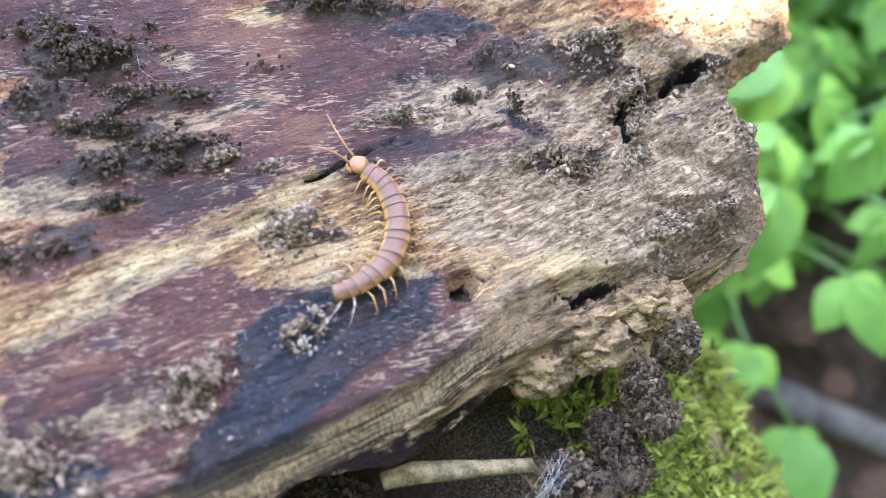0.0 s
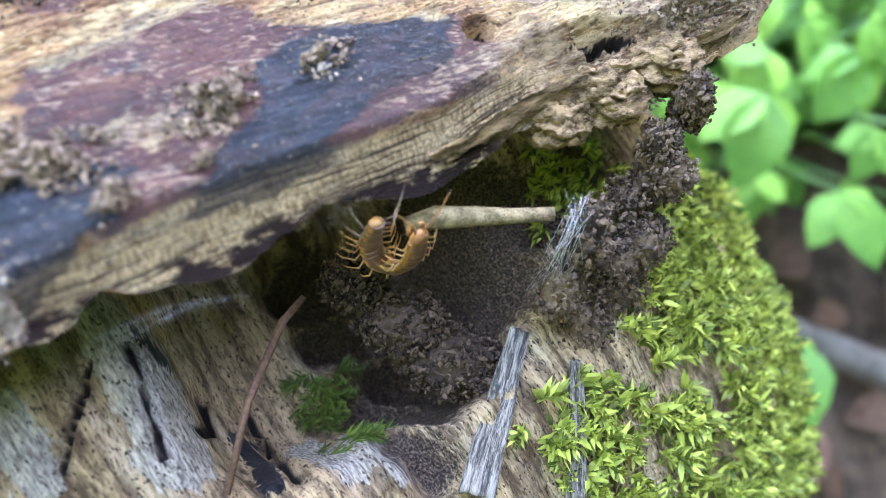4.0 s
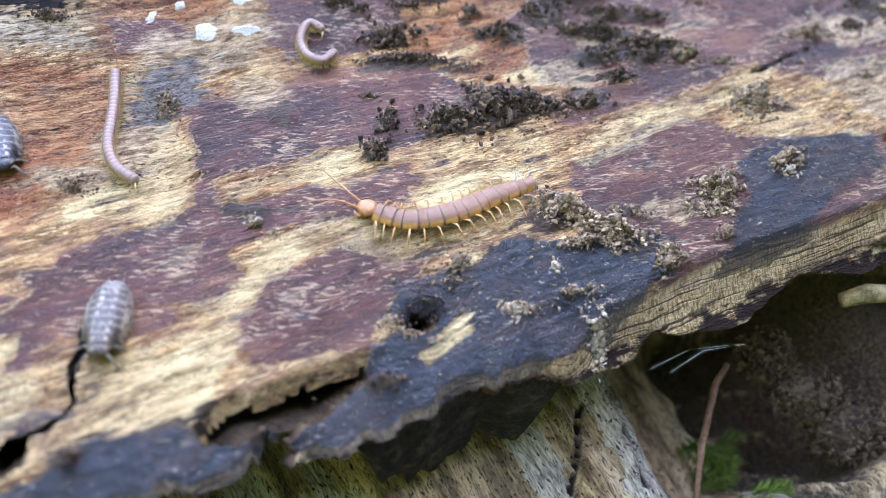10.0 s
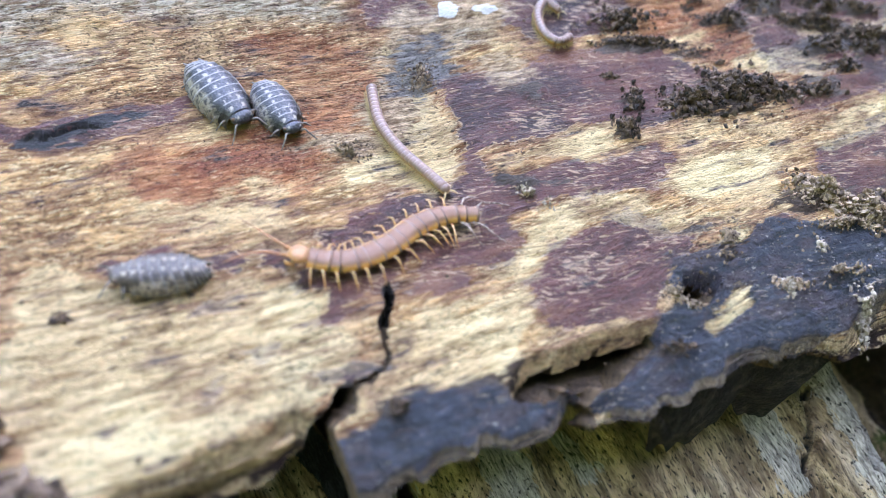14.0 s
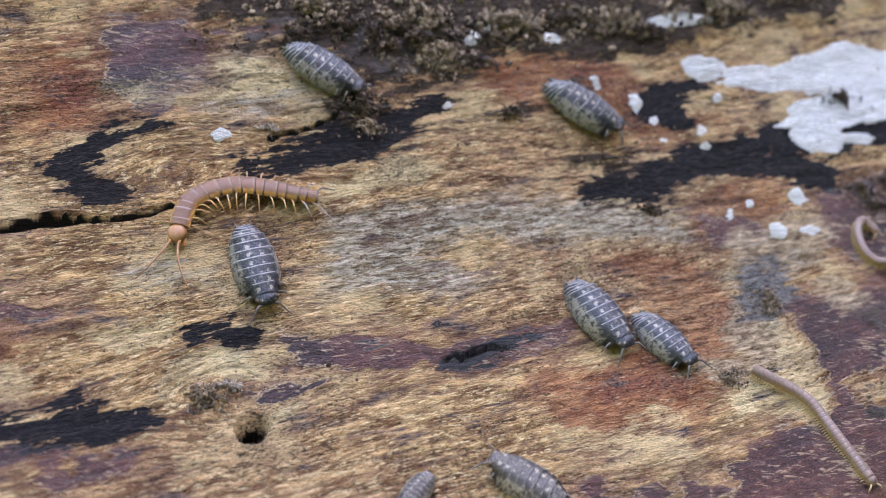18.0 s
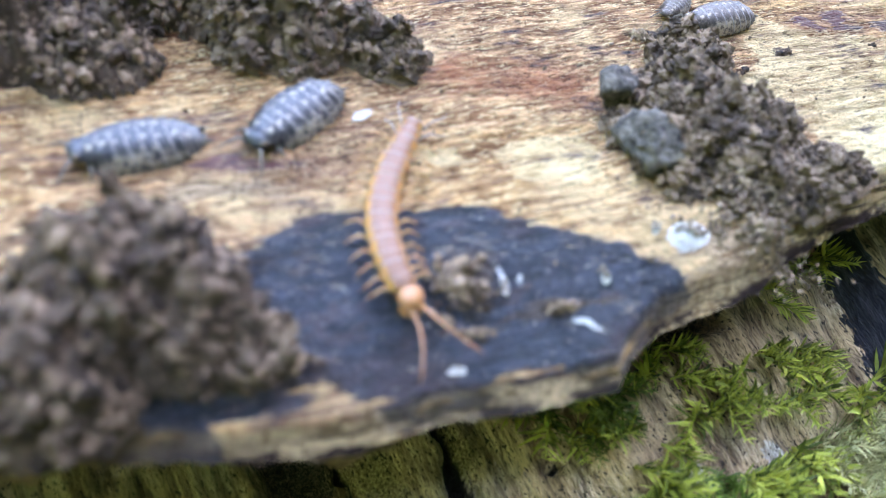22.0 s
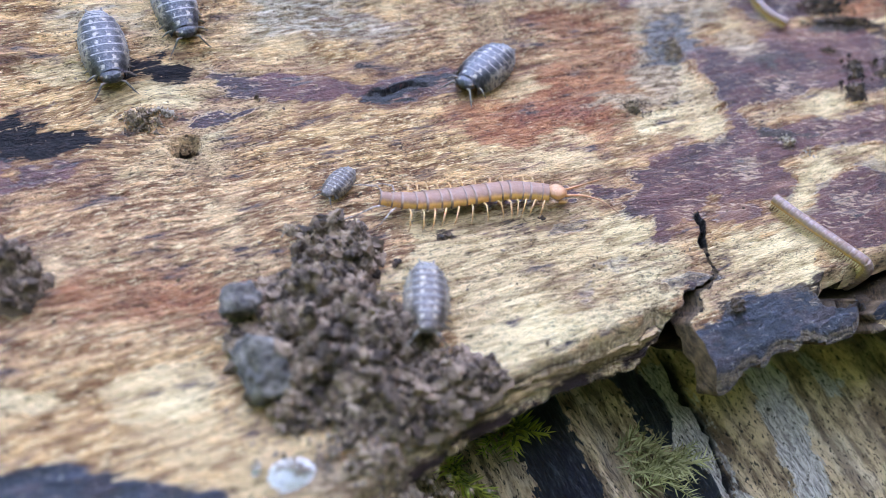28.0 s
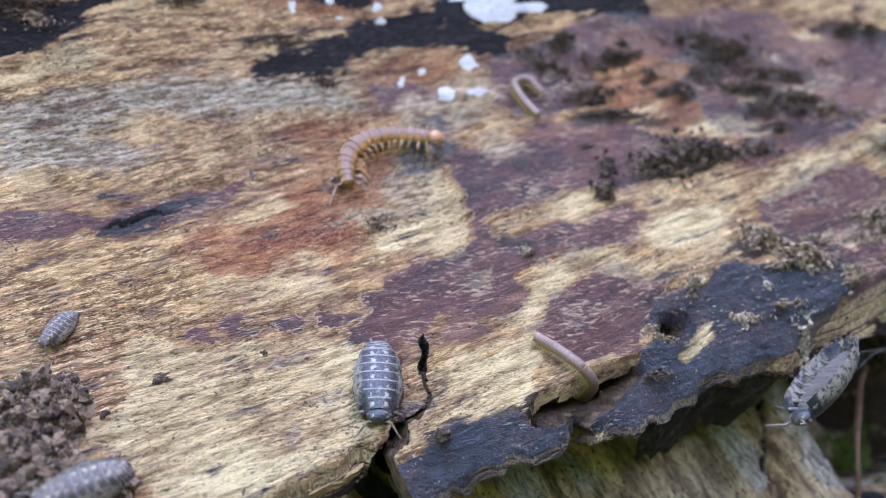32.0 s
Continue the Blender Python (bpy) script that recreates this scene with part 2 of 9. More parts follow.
    ash = tinted(ash, 0.5, n.step(streak, 0.5, 0.66), (0.80, 0.76, 0.64))
    slate = n.mix(n.step(torn, 0.3, 0.7), (0.075, 0.068, 0.070), (0.25, 0.235, 0.22))

    m_rust, m_film, m_pale = mask(stain_b[0], 1.7, 0.30), mask(stain_a[0], 1.25, 0.035), mask(stain_a[2], 1.35, 0.045)
    m_ink, m_grey, m_white = mask(stain_a[1], 0.95, 0.06), mask(stain_b[2], 1.3, 0.2), mask(stain_b[1], 0.32)
    m_dirt, m_rim = mask(stain_c[0], 1.2, 0.08), stain_c[1]
    colour = n.mix(n.math("MULTIPLY", m_rust, n.math("ADD", 0.5, n.math("MULTIPLY", n.step(cloud, 0.34, 0.56), 0.5))), bare, rust)
    colour = tinted(colour, 0.75, mask(stain_d[0], 1.6, 0.40), ash)
    # a thin brown wash of the film far round its solid parts, then a denser one close by
    brown = n.mix(n.step(streak, 0.34, 0.64), (0.135, 0.058, 0.034), (0.46, 0.235, 0.125))
    m_wash = mask(n.math("ADD", stain_e[1], 0.16), 1.3, 0.32)
    colour = tinted(colour, 0.82, m_wash, brown)
    colour = tinted(colour, 0.5, mask(n.math("ADD", stain_a[0], 0.16), 1.7, 0.22), film)
    colour = n.mix(m_film, colour, film)
    # its curled edge, scraped pale here and there
    lip = n.math("SUBTRACT", mask(n.math("ADD", stain_a[0], 0.05), 1.25, 0.03), mask(n.math("SUBTRACT", stain_a[0], 0.03), 1.25, 0.03), True)
    colour = tinted(colour, 0.8, n.math("MULTIPLY", lip, n.step(n.math("ADD", drift, about(torn, 0.4)), 0.46, 0.56)), (0.70, 0.47, 0.27))
    colour = n.mix(m_grey, colour, grey)
    rest = n.math("SUBTRACT", 1.0, n.math("MULTIPLY", m_wash, n.math("ADD", 0.30, n.math("MULTIPLY", n.step(n.math("ADD", patchy, about(torn, 0.6)), 0.42, 0.60), 0.5))))
    colour = n.mix(n.math("MULTIPLY", n.math("MULTIPLY", m_pale, rest), n.math("ADD", 0.55, n.math("MULTIPLY", n.step(cloud, 0.42, 0.58), 0.45))), colour, pale)
    colour = tinted(colour, 0.9, mask(stain_d[1], 1.7, 0.16), slate)
    colour = tinted(colour, 0.45, mask(n.math("ADD", stain_a[1], 0.14), 1.5, 0.22), ink)
    colour = n.mix(m_ink, colour, ink)
    # matt black rot, broken up along the grain, in a purple-brown halo
    soot = n.mix(n.step(fibre, 0.45, 0.72), (0.010, 0.009, 0.011), (0.058, 0.042, 0.038))
    colour = tinted(colour, 0.6, mask(stain_e[2], 1.5, 0.3), (0.070, 0.034, 0.028))
    colour = n.mix(mask(stain_e[0], 1.5, 0.05), colour, soot)
    colour = n.mix(m_dirt, colour, dirt)
    colour = n.mix(m_white, colour, white)
    # cracks painted near black, standing in for the shade down inside them
    colour = n.mix(n.step(stain_d[2], 0.22, 0.42), colour, (0.012, 0.008, 0.006))
    # grime in the pores, strengthened to stand in for shade in the fine relief
    clean = n.math("SUBTRACT", 1.0, n.math("MULTIPLY", m_white, 0.8))
    grime = n.math("MULTIPLY", n.math("MULTIPLY", n.step(n.math("ADD", pore, about(drift, 0.35)), 0.55, 0.64), 0.85), clean)
    colour = n.mix(grime, colour, n.mix(0.85, colour, (0.022, 0.012, 0.009)))
    fleck = n.math("ADD", n.noise(n.coords((420, 1700, 900), -GRAIN + 0.08, bend="bend"), 1.0, 4, 0.7), about(broad, 0.35))
    colour = n.mix(n.math("MULTIPLY", n.math("MULTIPLY", n.step(fleck, 0.60, 0.66), 0.68), clean), colour, (0.026, 0.013, 0.009))
    # layers that show on the broken edge
    layer = n.noise(n.coords((60, 60, 3900), -GRAIN), 1.0, 2, 0.5)
    rays = n.noise(n.coords((2300, 900, 700), -GRAIN), 1.0, 3, 0.6)
    strata = n.mix(n.step(rays, 0.38, 0.62), (0.36, 0.23, 0.11), (0.95, 0.70, 0.38))
    strata = n.mix(n.math("MULTIPLY", n.step(layer, 0.55, 0.60), 0.85), strata, (0.035, 0.019, 0.013))
    strata = n.mix(n.math("MULTIPLY", n.step(rays, 0.57, 0.63), 0.6), strata, (0.045, 0.025, 0.017))
    strata = n.mix(n.math("MULTIPLY", n.step(patchy, 0.55, 0.63), 0.4), strata, (0.060, 0.032, 0.026))
    strata = n.mix(n.math("MULTIPLY", n.step(m_rim, 0.60, 0.8), n.step(ragged, 0.40, 0.52)), strata, (0.030, 0.016, 0.013))
    strata = tinted(strata, 0.7, m_ink, (0.020, 0.014, 0.013))
    m_strata = n.step(m_rim, 0.12, 0.3)
    colour = n.mix(m_strata, colour, strata)
    skin = n.math("MAXIMUM", m_film, m_ink)
    gloss = n.math("ADD", n.math("MULTIPLY", skin, -0.46), 0.82)
    gloss = n.math("ADD", gloss, n.math("MULTIPLY", fibre, 0.15), True)
    height = n.math("ADD", n.math("MULTIPLY", streak, 1.0), n.math("MULTIPLY", fibre, 0.55))
    height = n.math("MULTIPLY", height, n.math("SUBTRACT", 1.0, n.math("ADD", n.math("MULTIPLY", m_film, 0.45), n.math("MULTIPLY", m_ink, 0.75), True)))
    height = n.math("ADD", height, n.math("MULTIPLY", n.math("ADD", m_film, m_ink), 0.25))
    height = n.math("ADD", height, n.math("MULTIPLY", torn, 0.5))
    height = n.math("ADD", height, n.math("MULTIPLY", n.math("MULTIPLY", n.noise(even, 700, 5, 0.72), m_ink), 2.4))
    height = n.math("SUBTRACT", height, n.math("MULTIPLY", tear, 0.35))
    height = n.math("SUBTRACT", height, n.math("MULTIPLY", pore, 0.7))
    height = n.math("SUBTRACT", height, n.math("MULTIPLY", n.step(fleck, 0.56, 0.64), 0.35))
    height = n.math("SUBTRACT", height, n.math("MULTIPLY", n.step(layer, 0.49, 0.57), n.math("MULTIPLY", m_strata, 0.6)))
    n.bump(height, 0.0022, 1.0)
    return n.done(colour, gloss, n.math("ADD", 0.18, n.math("MULTIPLY", skin, 0.34)))


def plain_material(name, dark, light, scale, roughness=0.7, relief=0.0004, stretch=(1, 1, 1), turn=0.0, specular=0.25, contrast=(0.36, 0.64)):
    """Two tones mixed by a two-scale noise, with relief."""
    n = Nodes(name)
    vector = n.coords(stretch, turn)
    coarse, fine = n.noise(vector, scale, 5, 0.65), n.noise(vector, scale * 7.3, 3, 0.6)
    tone = n.math("ADD", n.math("MULTIPLY", coarse, 0.65), n.math("MULTIPLY", fine, 0.35))
    n.bump(tone, relief)
    return n.done(n.mix(n.step(tone, *contrast), dark, light), roughness, specular)



def varied_material(name, dark, light, scale, roughness=0.6, relief=0.0003, specular=0.5):
    """As plain_material, but each loose piece of a mesh has a shade of its own."""
    n = Nodes(name)
    vector = n.coords()
    coarse = n.noise(vector, scale, 4, 0.65)
    island = n.node("ShaderNodeNewGeometry").outputs["Random Per Island"]
    tone = n.math("ADD", n.math("MULTIPLY", coarse, 0.45), n.math("MULTIPLY", island, 0.55))
    n.bump(coarse, relief)
    return n.done(n.mix(n.step(tone, 0.15, 0.85), dark, light), roughness, specular)


def leafy_material(name, dark, light, scale, roughness):
    """Thin green leaves that let light through; each loose piece has a shade of its own."""
    n = Nodes(name)
    coarse = n.noise(n.coords(), scale, 4, 0.65)
    island = n.node("ShaderNodeNewGeometry").outputs["Random Per Island"]
    tone = n.math("ADD", n.math("MULTIPLY", coarse, 0.5), n.math("MULTIPLY", island, 0.5))
    colour = n.mix(n.step(tone, 0.2, 0.75), dark, light)
    n.bump(coarse, 0.0002)
    surface = n.done(colour, roughness, 0.3)
    glow, blend = n.node("ShaderNodeBsdfTranslucent"), n.node("ShaderNodeMixShader")
    n.put(colour, glow.inputs["Color"])
    blend.inputs[0].default_value = 0.3
    n.put(n.bsdf.outputs[0], blend.inputs[1]), n.put(glow.outputs[0], blend.inputs[2])
    n.put(blend.outputs[0], n.tree.nodes["Material Output"].inputs["Surface"])
    return surface


def woodlouse_material(name, dark, light, pale):
    """Slate-grey plates, glossy: two rows of pale spots along the back, a dark row and pale lappets at the sides."""
    n = Nodes(name)
    vector = n.coords()
    spots, fine = n.noise(vector, 900, 3, 0.6), n.noise(vector, 3500, 2, 0.6)
    split = n.node("ShaderNodeSeparateXYZ")
    n.put(vector, split.inputs[0])
    uneven = n.math("MULTIPLY", n.math("SUBTRACT", spots, 0.5), 0.0014)
    side = n.math("ADD", n.math("ABSOLUTE", split.outputs[1]), uneven)
    along = n.math("FRACT", n.math("ADD", n.math("MULTIPLY", split.outputs[0], 1 / 0.00146), 8.12))
    middle = n.math("ABSOLUTE", n.math("SUBTRACT", along, 0.5))

    def row(centre, half, length):
        across = n.math("SUBTRACT", 1.0, n.step(n.math("ABSOLUTE", n.math("SUBTRACT", side, centre)), half * 0.5, half))
        return n.math("MULTIPLY", across, n.math("SUBTRACT", 1.0, n.step(middle, length * 0.6, length)))

    colour = n.mix(n.step(fine, 0.3, 0.7), dark, light)
    colour = n.mix(n.math("MULTIPLY", n.step(spots, 0.55, 0.66), 0.25), colour, pale)
    colour = n.mix(n.math("MULTIPLY", n.math("MULTIPLY", row(0.00105, 0.00034, 0.30), n.step(spots, 0.40, 0.54)), 0.8), colour, pale)
    colour = n.mix(n.math("MULTIPLY", row(0.00215, 0.00055, 0.5), 0.7), colour, dark)
    colour = n.mix(n.math("MULTIPLY", n.math("MULTIPLY", n.step(side, 0.0023, 0.0030), n.step(n.noise(vector, 1500, 2, 0.6), 0.38, 0.55)), 0.7), colour, pale)
    n.bump(n.math("ADD", spots, fine), 0.00014)
    return n.done(colour, 0.40, 0.45)


def two_tone_material(name, low, high, at, joint, roughness=0.3, specular=0.5):
    """A see-through-looking skin: one tone below, another on the back; at: the height where they meet, metres."""
    n = Nodes(name)
    vector = n.coords()
    fine, coarse = n.noise(vector, 2600, 3, 0.6), n.noise(vector, 600, 2, 0.5)
    split = n.node("ShaderNodeSeparateXYZ")
    n.put(vector, split.inputs[0])
    z = n.math("ADD", split.outputs[2], n.math("MULTIPLY", n.math("SUBTRACT", coarse, 0.5), 0.0006))
    colour = n.mix(n.step(z, at - 0.00022, at + 0.00022), low, high)
    colour = n.mix(n.math("MULTIPLY", n.step(fine, 0.5, 0.72), 0.5), colour, joint)
    n.bump(fine, 0.00009)
    n.bsdf.inputs["Subsurface Weight"].default_value = 0.18
    n.bsdf.inputs["Subsurface Radius"].default_value = (0.0012, 0.0006, 0.0003)
    n.bsdf.inputs["Subsurface Scale"].default_value = 0.6
    return n.done(colour, roughness, specular)


def mottled_material(name, body, joint, roughness=0.35, specular=0.55):
    """A shiny skin, mottled from one tone to another."""
    n = Nodes(name)
    vector = n.coords()
    fine = n.noise(vector, 1600, 3, 0.6)
    n.bump(fine, 0.00012)
    return n.done(n.mix(n.step(fine, 0.35, 0.75), body, joint), roughness, specular)


def bark_material():
    """Weathered wood that runs down the log, tan to grey, with blue-black bands, pits and cracks."""
    n = Nodes("old_bark")
    turn = -radians(28.1) - radians(8)
    ridges = n.noise(n.coords((420, 60, 160), turn), 1.0, 6, 0.7)
    fibres = n.noise(n.coords((2600, 420, 700), turn), 1.0, 4, 0.7)
    pores = n.noise(n.coords((2600, 1100, 1500), turn), 1.0, 2, 0.5)
    blotch, fine = n.noise(n.coords((1.3, 0.6, 1), turn), 90, 5, 0.65), n.noise(n.coords(), 2200, 3, 0.7)
    edge = n.math("SUBTRACT", n.noise(n.coords((1.0, 0.35, 1), turn), 800, 4, 0.7), 0.5)
    a, b = n.field("bark_a"), n.field("bark_b")
    colour = n.mix(n.step(ridges, 0.36, 0.60), (0.13, 0.076, 0.041), (0.64, 0.45, 0.255))
    colour = n.mix(n.step(blotch, 0.50, 0.64), colour, n.mix(n.step(ridges, 0.4, 0.6), (0.28, 0.195, 0.125), (0.70, 0.53, 0.345)))
    colour = n.mix(n.math("MULTIPLY", n.step(blotch, 0.47, 0.36), 0.65), colour, (0.11, 0.066, 0.037))
    colour = n.mix(n.math("MULTIPLY", n.step(fibres, 0.52, 0.66), 0.75), colour, (0.055, 0.036, 0.024))
    grey = n.mix(n.step(fibres, 0.35, 0.65), (0.66, 0.58, 0.48), (0.22, 0.18, 0.15))
    colour = n.mix(n.step(n.math("ADD", a[2], n.math("MULTIPLY", edge, 1.0)), 0.46, 0.56), colour, grey)
    green = n.mix(n.step(fine, 0.35, 0.65), (0.12, 0.078, 0.036), (0.45, 0.325, 0.165))
    colour = n.mix(n.step(n.math("ADD", b[1], n.math("MULTIPLY", edge, 0.9)), 0.46, 0.6), colour, green)
    charred = n.step(n.math("ADD", a[0], n.math("MULTIPLY", edge, 1.5)), 0.49, 0.53)
    colour = n.mix(charred, colour, n.mix(n.step(fibres, 0.45, 0.75), (0.010, 0.011, 0.018), (0.060, 0.060, 0.072)))
    colour = n.mix(n.math("MULTIPLY", n.step(pores, 0.60, 0.66), 0.9), colour, (0.016, 0.011, 0.009))
    # dark rot, with the shade of the hollows put into its colour
    shaded_rot = n.mix(n.step(fine, 0.4, 0.7), (0.03, 0.021, 0.015), (0.23, 0.155, 0.108))
    colour = n.mix(n.step(n.math("ADD", b[0], n.math("MULTIPLY", edge, 1.0)), 0.4, 0.6), colour, shaded_rot)
    colour = n.mix(n.step(a[1], 0.45, 0.7), colour, (0.012, 0.009, 0.007))
    height = n.math("ADD", ridges, n.math("MULTIPLY", fibres, 0.5))
    height = n.math("ADD", height, n.math("MULTIPLY", fine, 0.25))
    n.bump(n.math("SUBTRACT", height, n.math("MULTIPLY", pores, 0.5)), 0.0020)
    return n.done(colour, n.math("SUBTRACT", 0.8, n.math("MULTIPLY", charred, 0.35)), 0.3)


STAINED_WOOD = wood_top_material()
OLD_BARK = bark_material()
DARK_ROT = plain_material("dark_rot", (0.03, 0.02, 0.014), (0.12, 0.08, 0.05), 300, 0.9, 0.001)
TORN_EDGE = plain_material("torn_edge", (0.03, 0.018, 0.011), (0.20, 0.128, 0.070), 520, 0.9, 0.001, (0.5, 1.0, 2.5), -radians(28.1))
BROWN_ROT = plain_material("brown_rot", (0.055, 0.032, 0.016), (0.44, 0.285, 0.14), 420, 0.85, 0.0012, (0.4, 1.5, 2.5), -radians(28.1))
CHARRED = plain_material("charred_wood", (0.008, 0.007, 0.007), (0.12, 0.09, 0.075), 380, 0.7, 0.0016, contrast=(0.45, 0.75))
SOIL = varied_material("soil", (0.022, 0.014, 0.010), (0.20, 0.135, 0.088), 700, 0.95, 0.0005, 0.3)
CRUMBLY = varied_material("crumbly_wood", (0.10, 0.064, 0.040), (0.50, 0.345, 0.215), 900, 0.92, 0.0003, 0.2)
DARK_SOIL = varied_material("dark_soil", (0.018, 0.011, 0.008), (0.13, 0.085, 0.058), 700, 0.95, 0.0005, 0.3)
DARK_CRUMB = varied_material("dark_crumb", (0.010, 0.006, 0.004), (0.125, 0.074, 0.046), 900, 0.85, 0.0003, 0.4)
FRASS = varied_material("frass", (0.060, 0.038, 0.025), (0.34, 0.235, 0.155), 900, 0.9, 0.0003, 0.3)
PALE_FRASS = varied_material("pale_frass", (0.16, 0.12, 0.088), (0.42, 0.34, 0.255), 900, 0.9, 0.0003, 0.3)
DULL_CRUMB = varied_material("dull_crumb", (0.07, 0.046, 0.031), (0.36, 0.255, 0.17), 900, 0.92, 0.0003, 0.3)
WOODLAND = plain_material("woodland", (0.012, 0.022, 0.008), (0.07, 0.12, 0.03), 1.6, 0.95, 0.05)
EARTH = plain_material("earth", (0.03, 0.02, 0.013), (0.12, 0.08, 0.05), 60, 0.95, 0.004)
LEAF = varied_material("leaf", (0.045, 0.12, 0.02), (0.11, 0.27, 0.04), 40, 0.45, 0.0005)
BROAD_LEAF = leafy_material("broad_leaf", (0.065, 0.20, 0.03), (0.27, 0.54, 0.09), 60, 0.45)
MOSS = leafy_material("moss_green", (0.052, 0.075, 0.011), (0.50, 0.52, 0.090), 300, 0.5)
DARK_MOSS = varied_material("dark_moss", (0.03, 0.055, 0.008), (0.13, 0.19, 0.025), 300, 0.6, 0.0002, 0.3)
CURLY_MOSS = leafy_material("curly_moss", (0.052, 0.085, 0.012), (0.56, 0.62, 0.12), 300, 0.5)
DRY_MOSS = leafy_material("faded_moss", (0.16, 0.145, 0.05), (0.58, 0.53, 0.26), 300, 0.7)
TWIG_BARK = plain_material("twig_bark", (0.11, 0.09, 0.075), (0.30, 0.26, 0.22), 90, 0.85, 0.001, (1, 1, 0.3))
BROWN_TWIG = plain_material("brown_twig", (0.08, 0.04, 0.025), (0.20, 0.11, 0.07), 200, 0.7, 0.0004)
PALE_STICK = plain_material("pale_stick", (0.10, 0.075, 0.035), (0.34, 0.26, 0.14), 500, 0.85, 0.0004)
STONE = plain_material("stone", (0.026, 0.023, 0.020), (0.25, 0.212, 0.172), 520, 0.9, 0.0010, contrast=(0.35, 0.75))
GREY_SPLINTER = plain_material("grey_splinter", (0.05, 0.044, 0.04), (0.40, 0.355, 0.29), 900, 0.85, 0.0006, (0.12, 1.6, 1), 0.0, 0.2, (0.42, 0.6))
SILK = plain_material("silk", (0.40, 0.40, 0.39), (0.62, 0.62, 0.60), 500, 0.5, 0.0001)
LOUSE_GREY = woodlouse_material("louse_grey", (0.010, 0.010, 0.013), (0.052, 0.051, 0.058), (0.33, 0.28, 0.215))
LOUSE_PALE = woodlouse_material("louse_pale", (0.030, 0.021, 0.017), (0.115, 0.085, 0.066), (0.38, 0.30, 0.215))
LOUSE_MARGIN = plain_material("louse_margin", (0.09, 0.083, 0.08), (0.26, 0.235, 0.21), 1500, 0.5, 0.0001)
LOUSE_LIMB = plain_material("louse_limb", (0.08, 0.065, 0.052), (0.22, 0.18, 0.145), 1500, 0.5, 0.0001)
LOUSE_BELLY = plain_material("louse_belly", (0.05, 0.042, 0.038), (0.15, 0.125, 0.108), 900, 0.6, 0.0002, (3, 0.4, 1))
CENTIPEDE_BACK = two_tone_material("centipede_back", (0.50, 0.25, 0.068), (0.180, 0.092, 0.058), 0.00066, (0.25, 0.135, 0.080), 0.42, 0.2)
CENTIPEDE_HEAD = two_tone_material("centipede_head", (0.42, 0.19, 0.060), (0.33, 0.148, 0.060), 0.0006, (0.52, 0.26, 0.12), 0.4, 0.4)
CENTIPEDE_MARGIN = mottled_material("centipede_margin", (0.15, 0.080, 0.052), (0.22, 0.125, 0.080), 0.4)
CENTIPEDE_LIMB = two_tone_material("centipede_limb", (0.50, 0.23, 0.065), (0.48, 0.26, 0.10), 0.0, (0.54, 0.32, 0.14), 0.35)
CENTIPEDE_TAIL_LIMB = mottled_material("centipede_tail_limb", (0.13, 0.075, 0.05), (0.62, 0.47, 0.36), 0.4)
MILLIPEDE_RING = two_tone_material("millipede_ring", (0.44, 0.25, 0.095), (0.19, 0.115, 0.088), 0.0001, (0.28, 0.18, 0.14), 0.38, 0.4)
MILLIPEDE_SIDE = mottled_material("millipede_side", (0.55, 0.38, 0.16), (0.66, 0.50, 0.27), 0.4)

# ---- the slab of rotten wood ----
# where its front edge and its broken end lie, along the grain
FRONT_U = (-0.36, -0.25, -0.223, -0.196, -0.165, -0.157, -0.1466, -0.1385, -0.129, -0.119, -0.103, -0.0955, -0.095, -0.080, -0.0698, -0.063, -0.0564, -0.0457, -0.0367, -0.0275, -0.0113, 0.0038, 0.0155, 0.0275, 0.0486, 0.071, 0.091, 0.14)
FRONT_V = (0.030, 0.029, 0.0265, 0.020, 0.019, 0.025, 0.026, 0.0287, 0.0316, 0.033, 0.0336, 0.036, 0.0265, 0.029, 0.028, 0.0258, 0.0256, 0.0267, 0.0287, 0.0248, 0.0275, 0.0262, 0.029, 0.026, 0.0295, 0.029, 0.0306, 0.045)
END_V = (0.0, 0.0306, 0.041, 0.0476, 0.056, 0.0585, 0.0605, 0.0635, 0.067, 0.074, 0.08, 0.10, 0.20)
END_U = (0.085, 0.091, 0.1022, 0.1057, 0.107, 0.105, 0.111, 0.1235, 0.129, 0.135, 0.1400, 0.1405, 0.141)


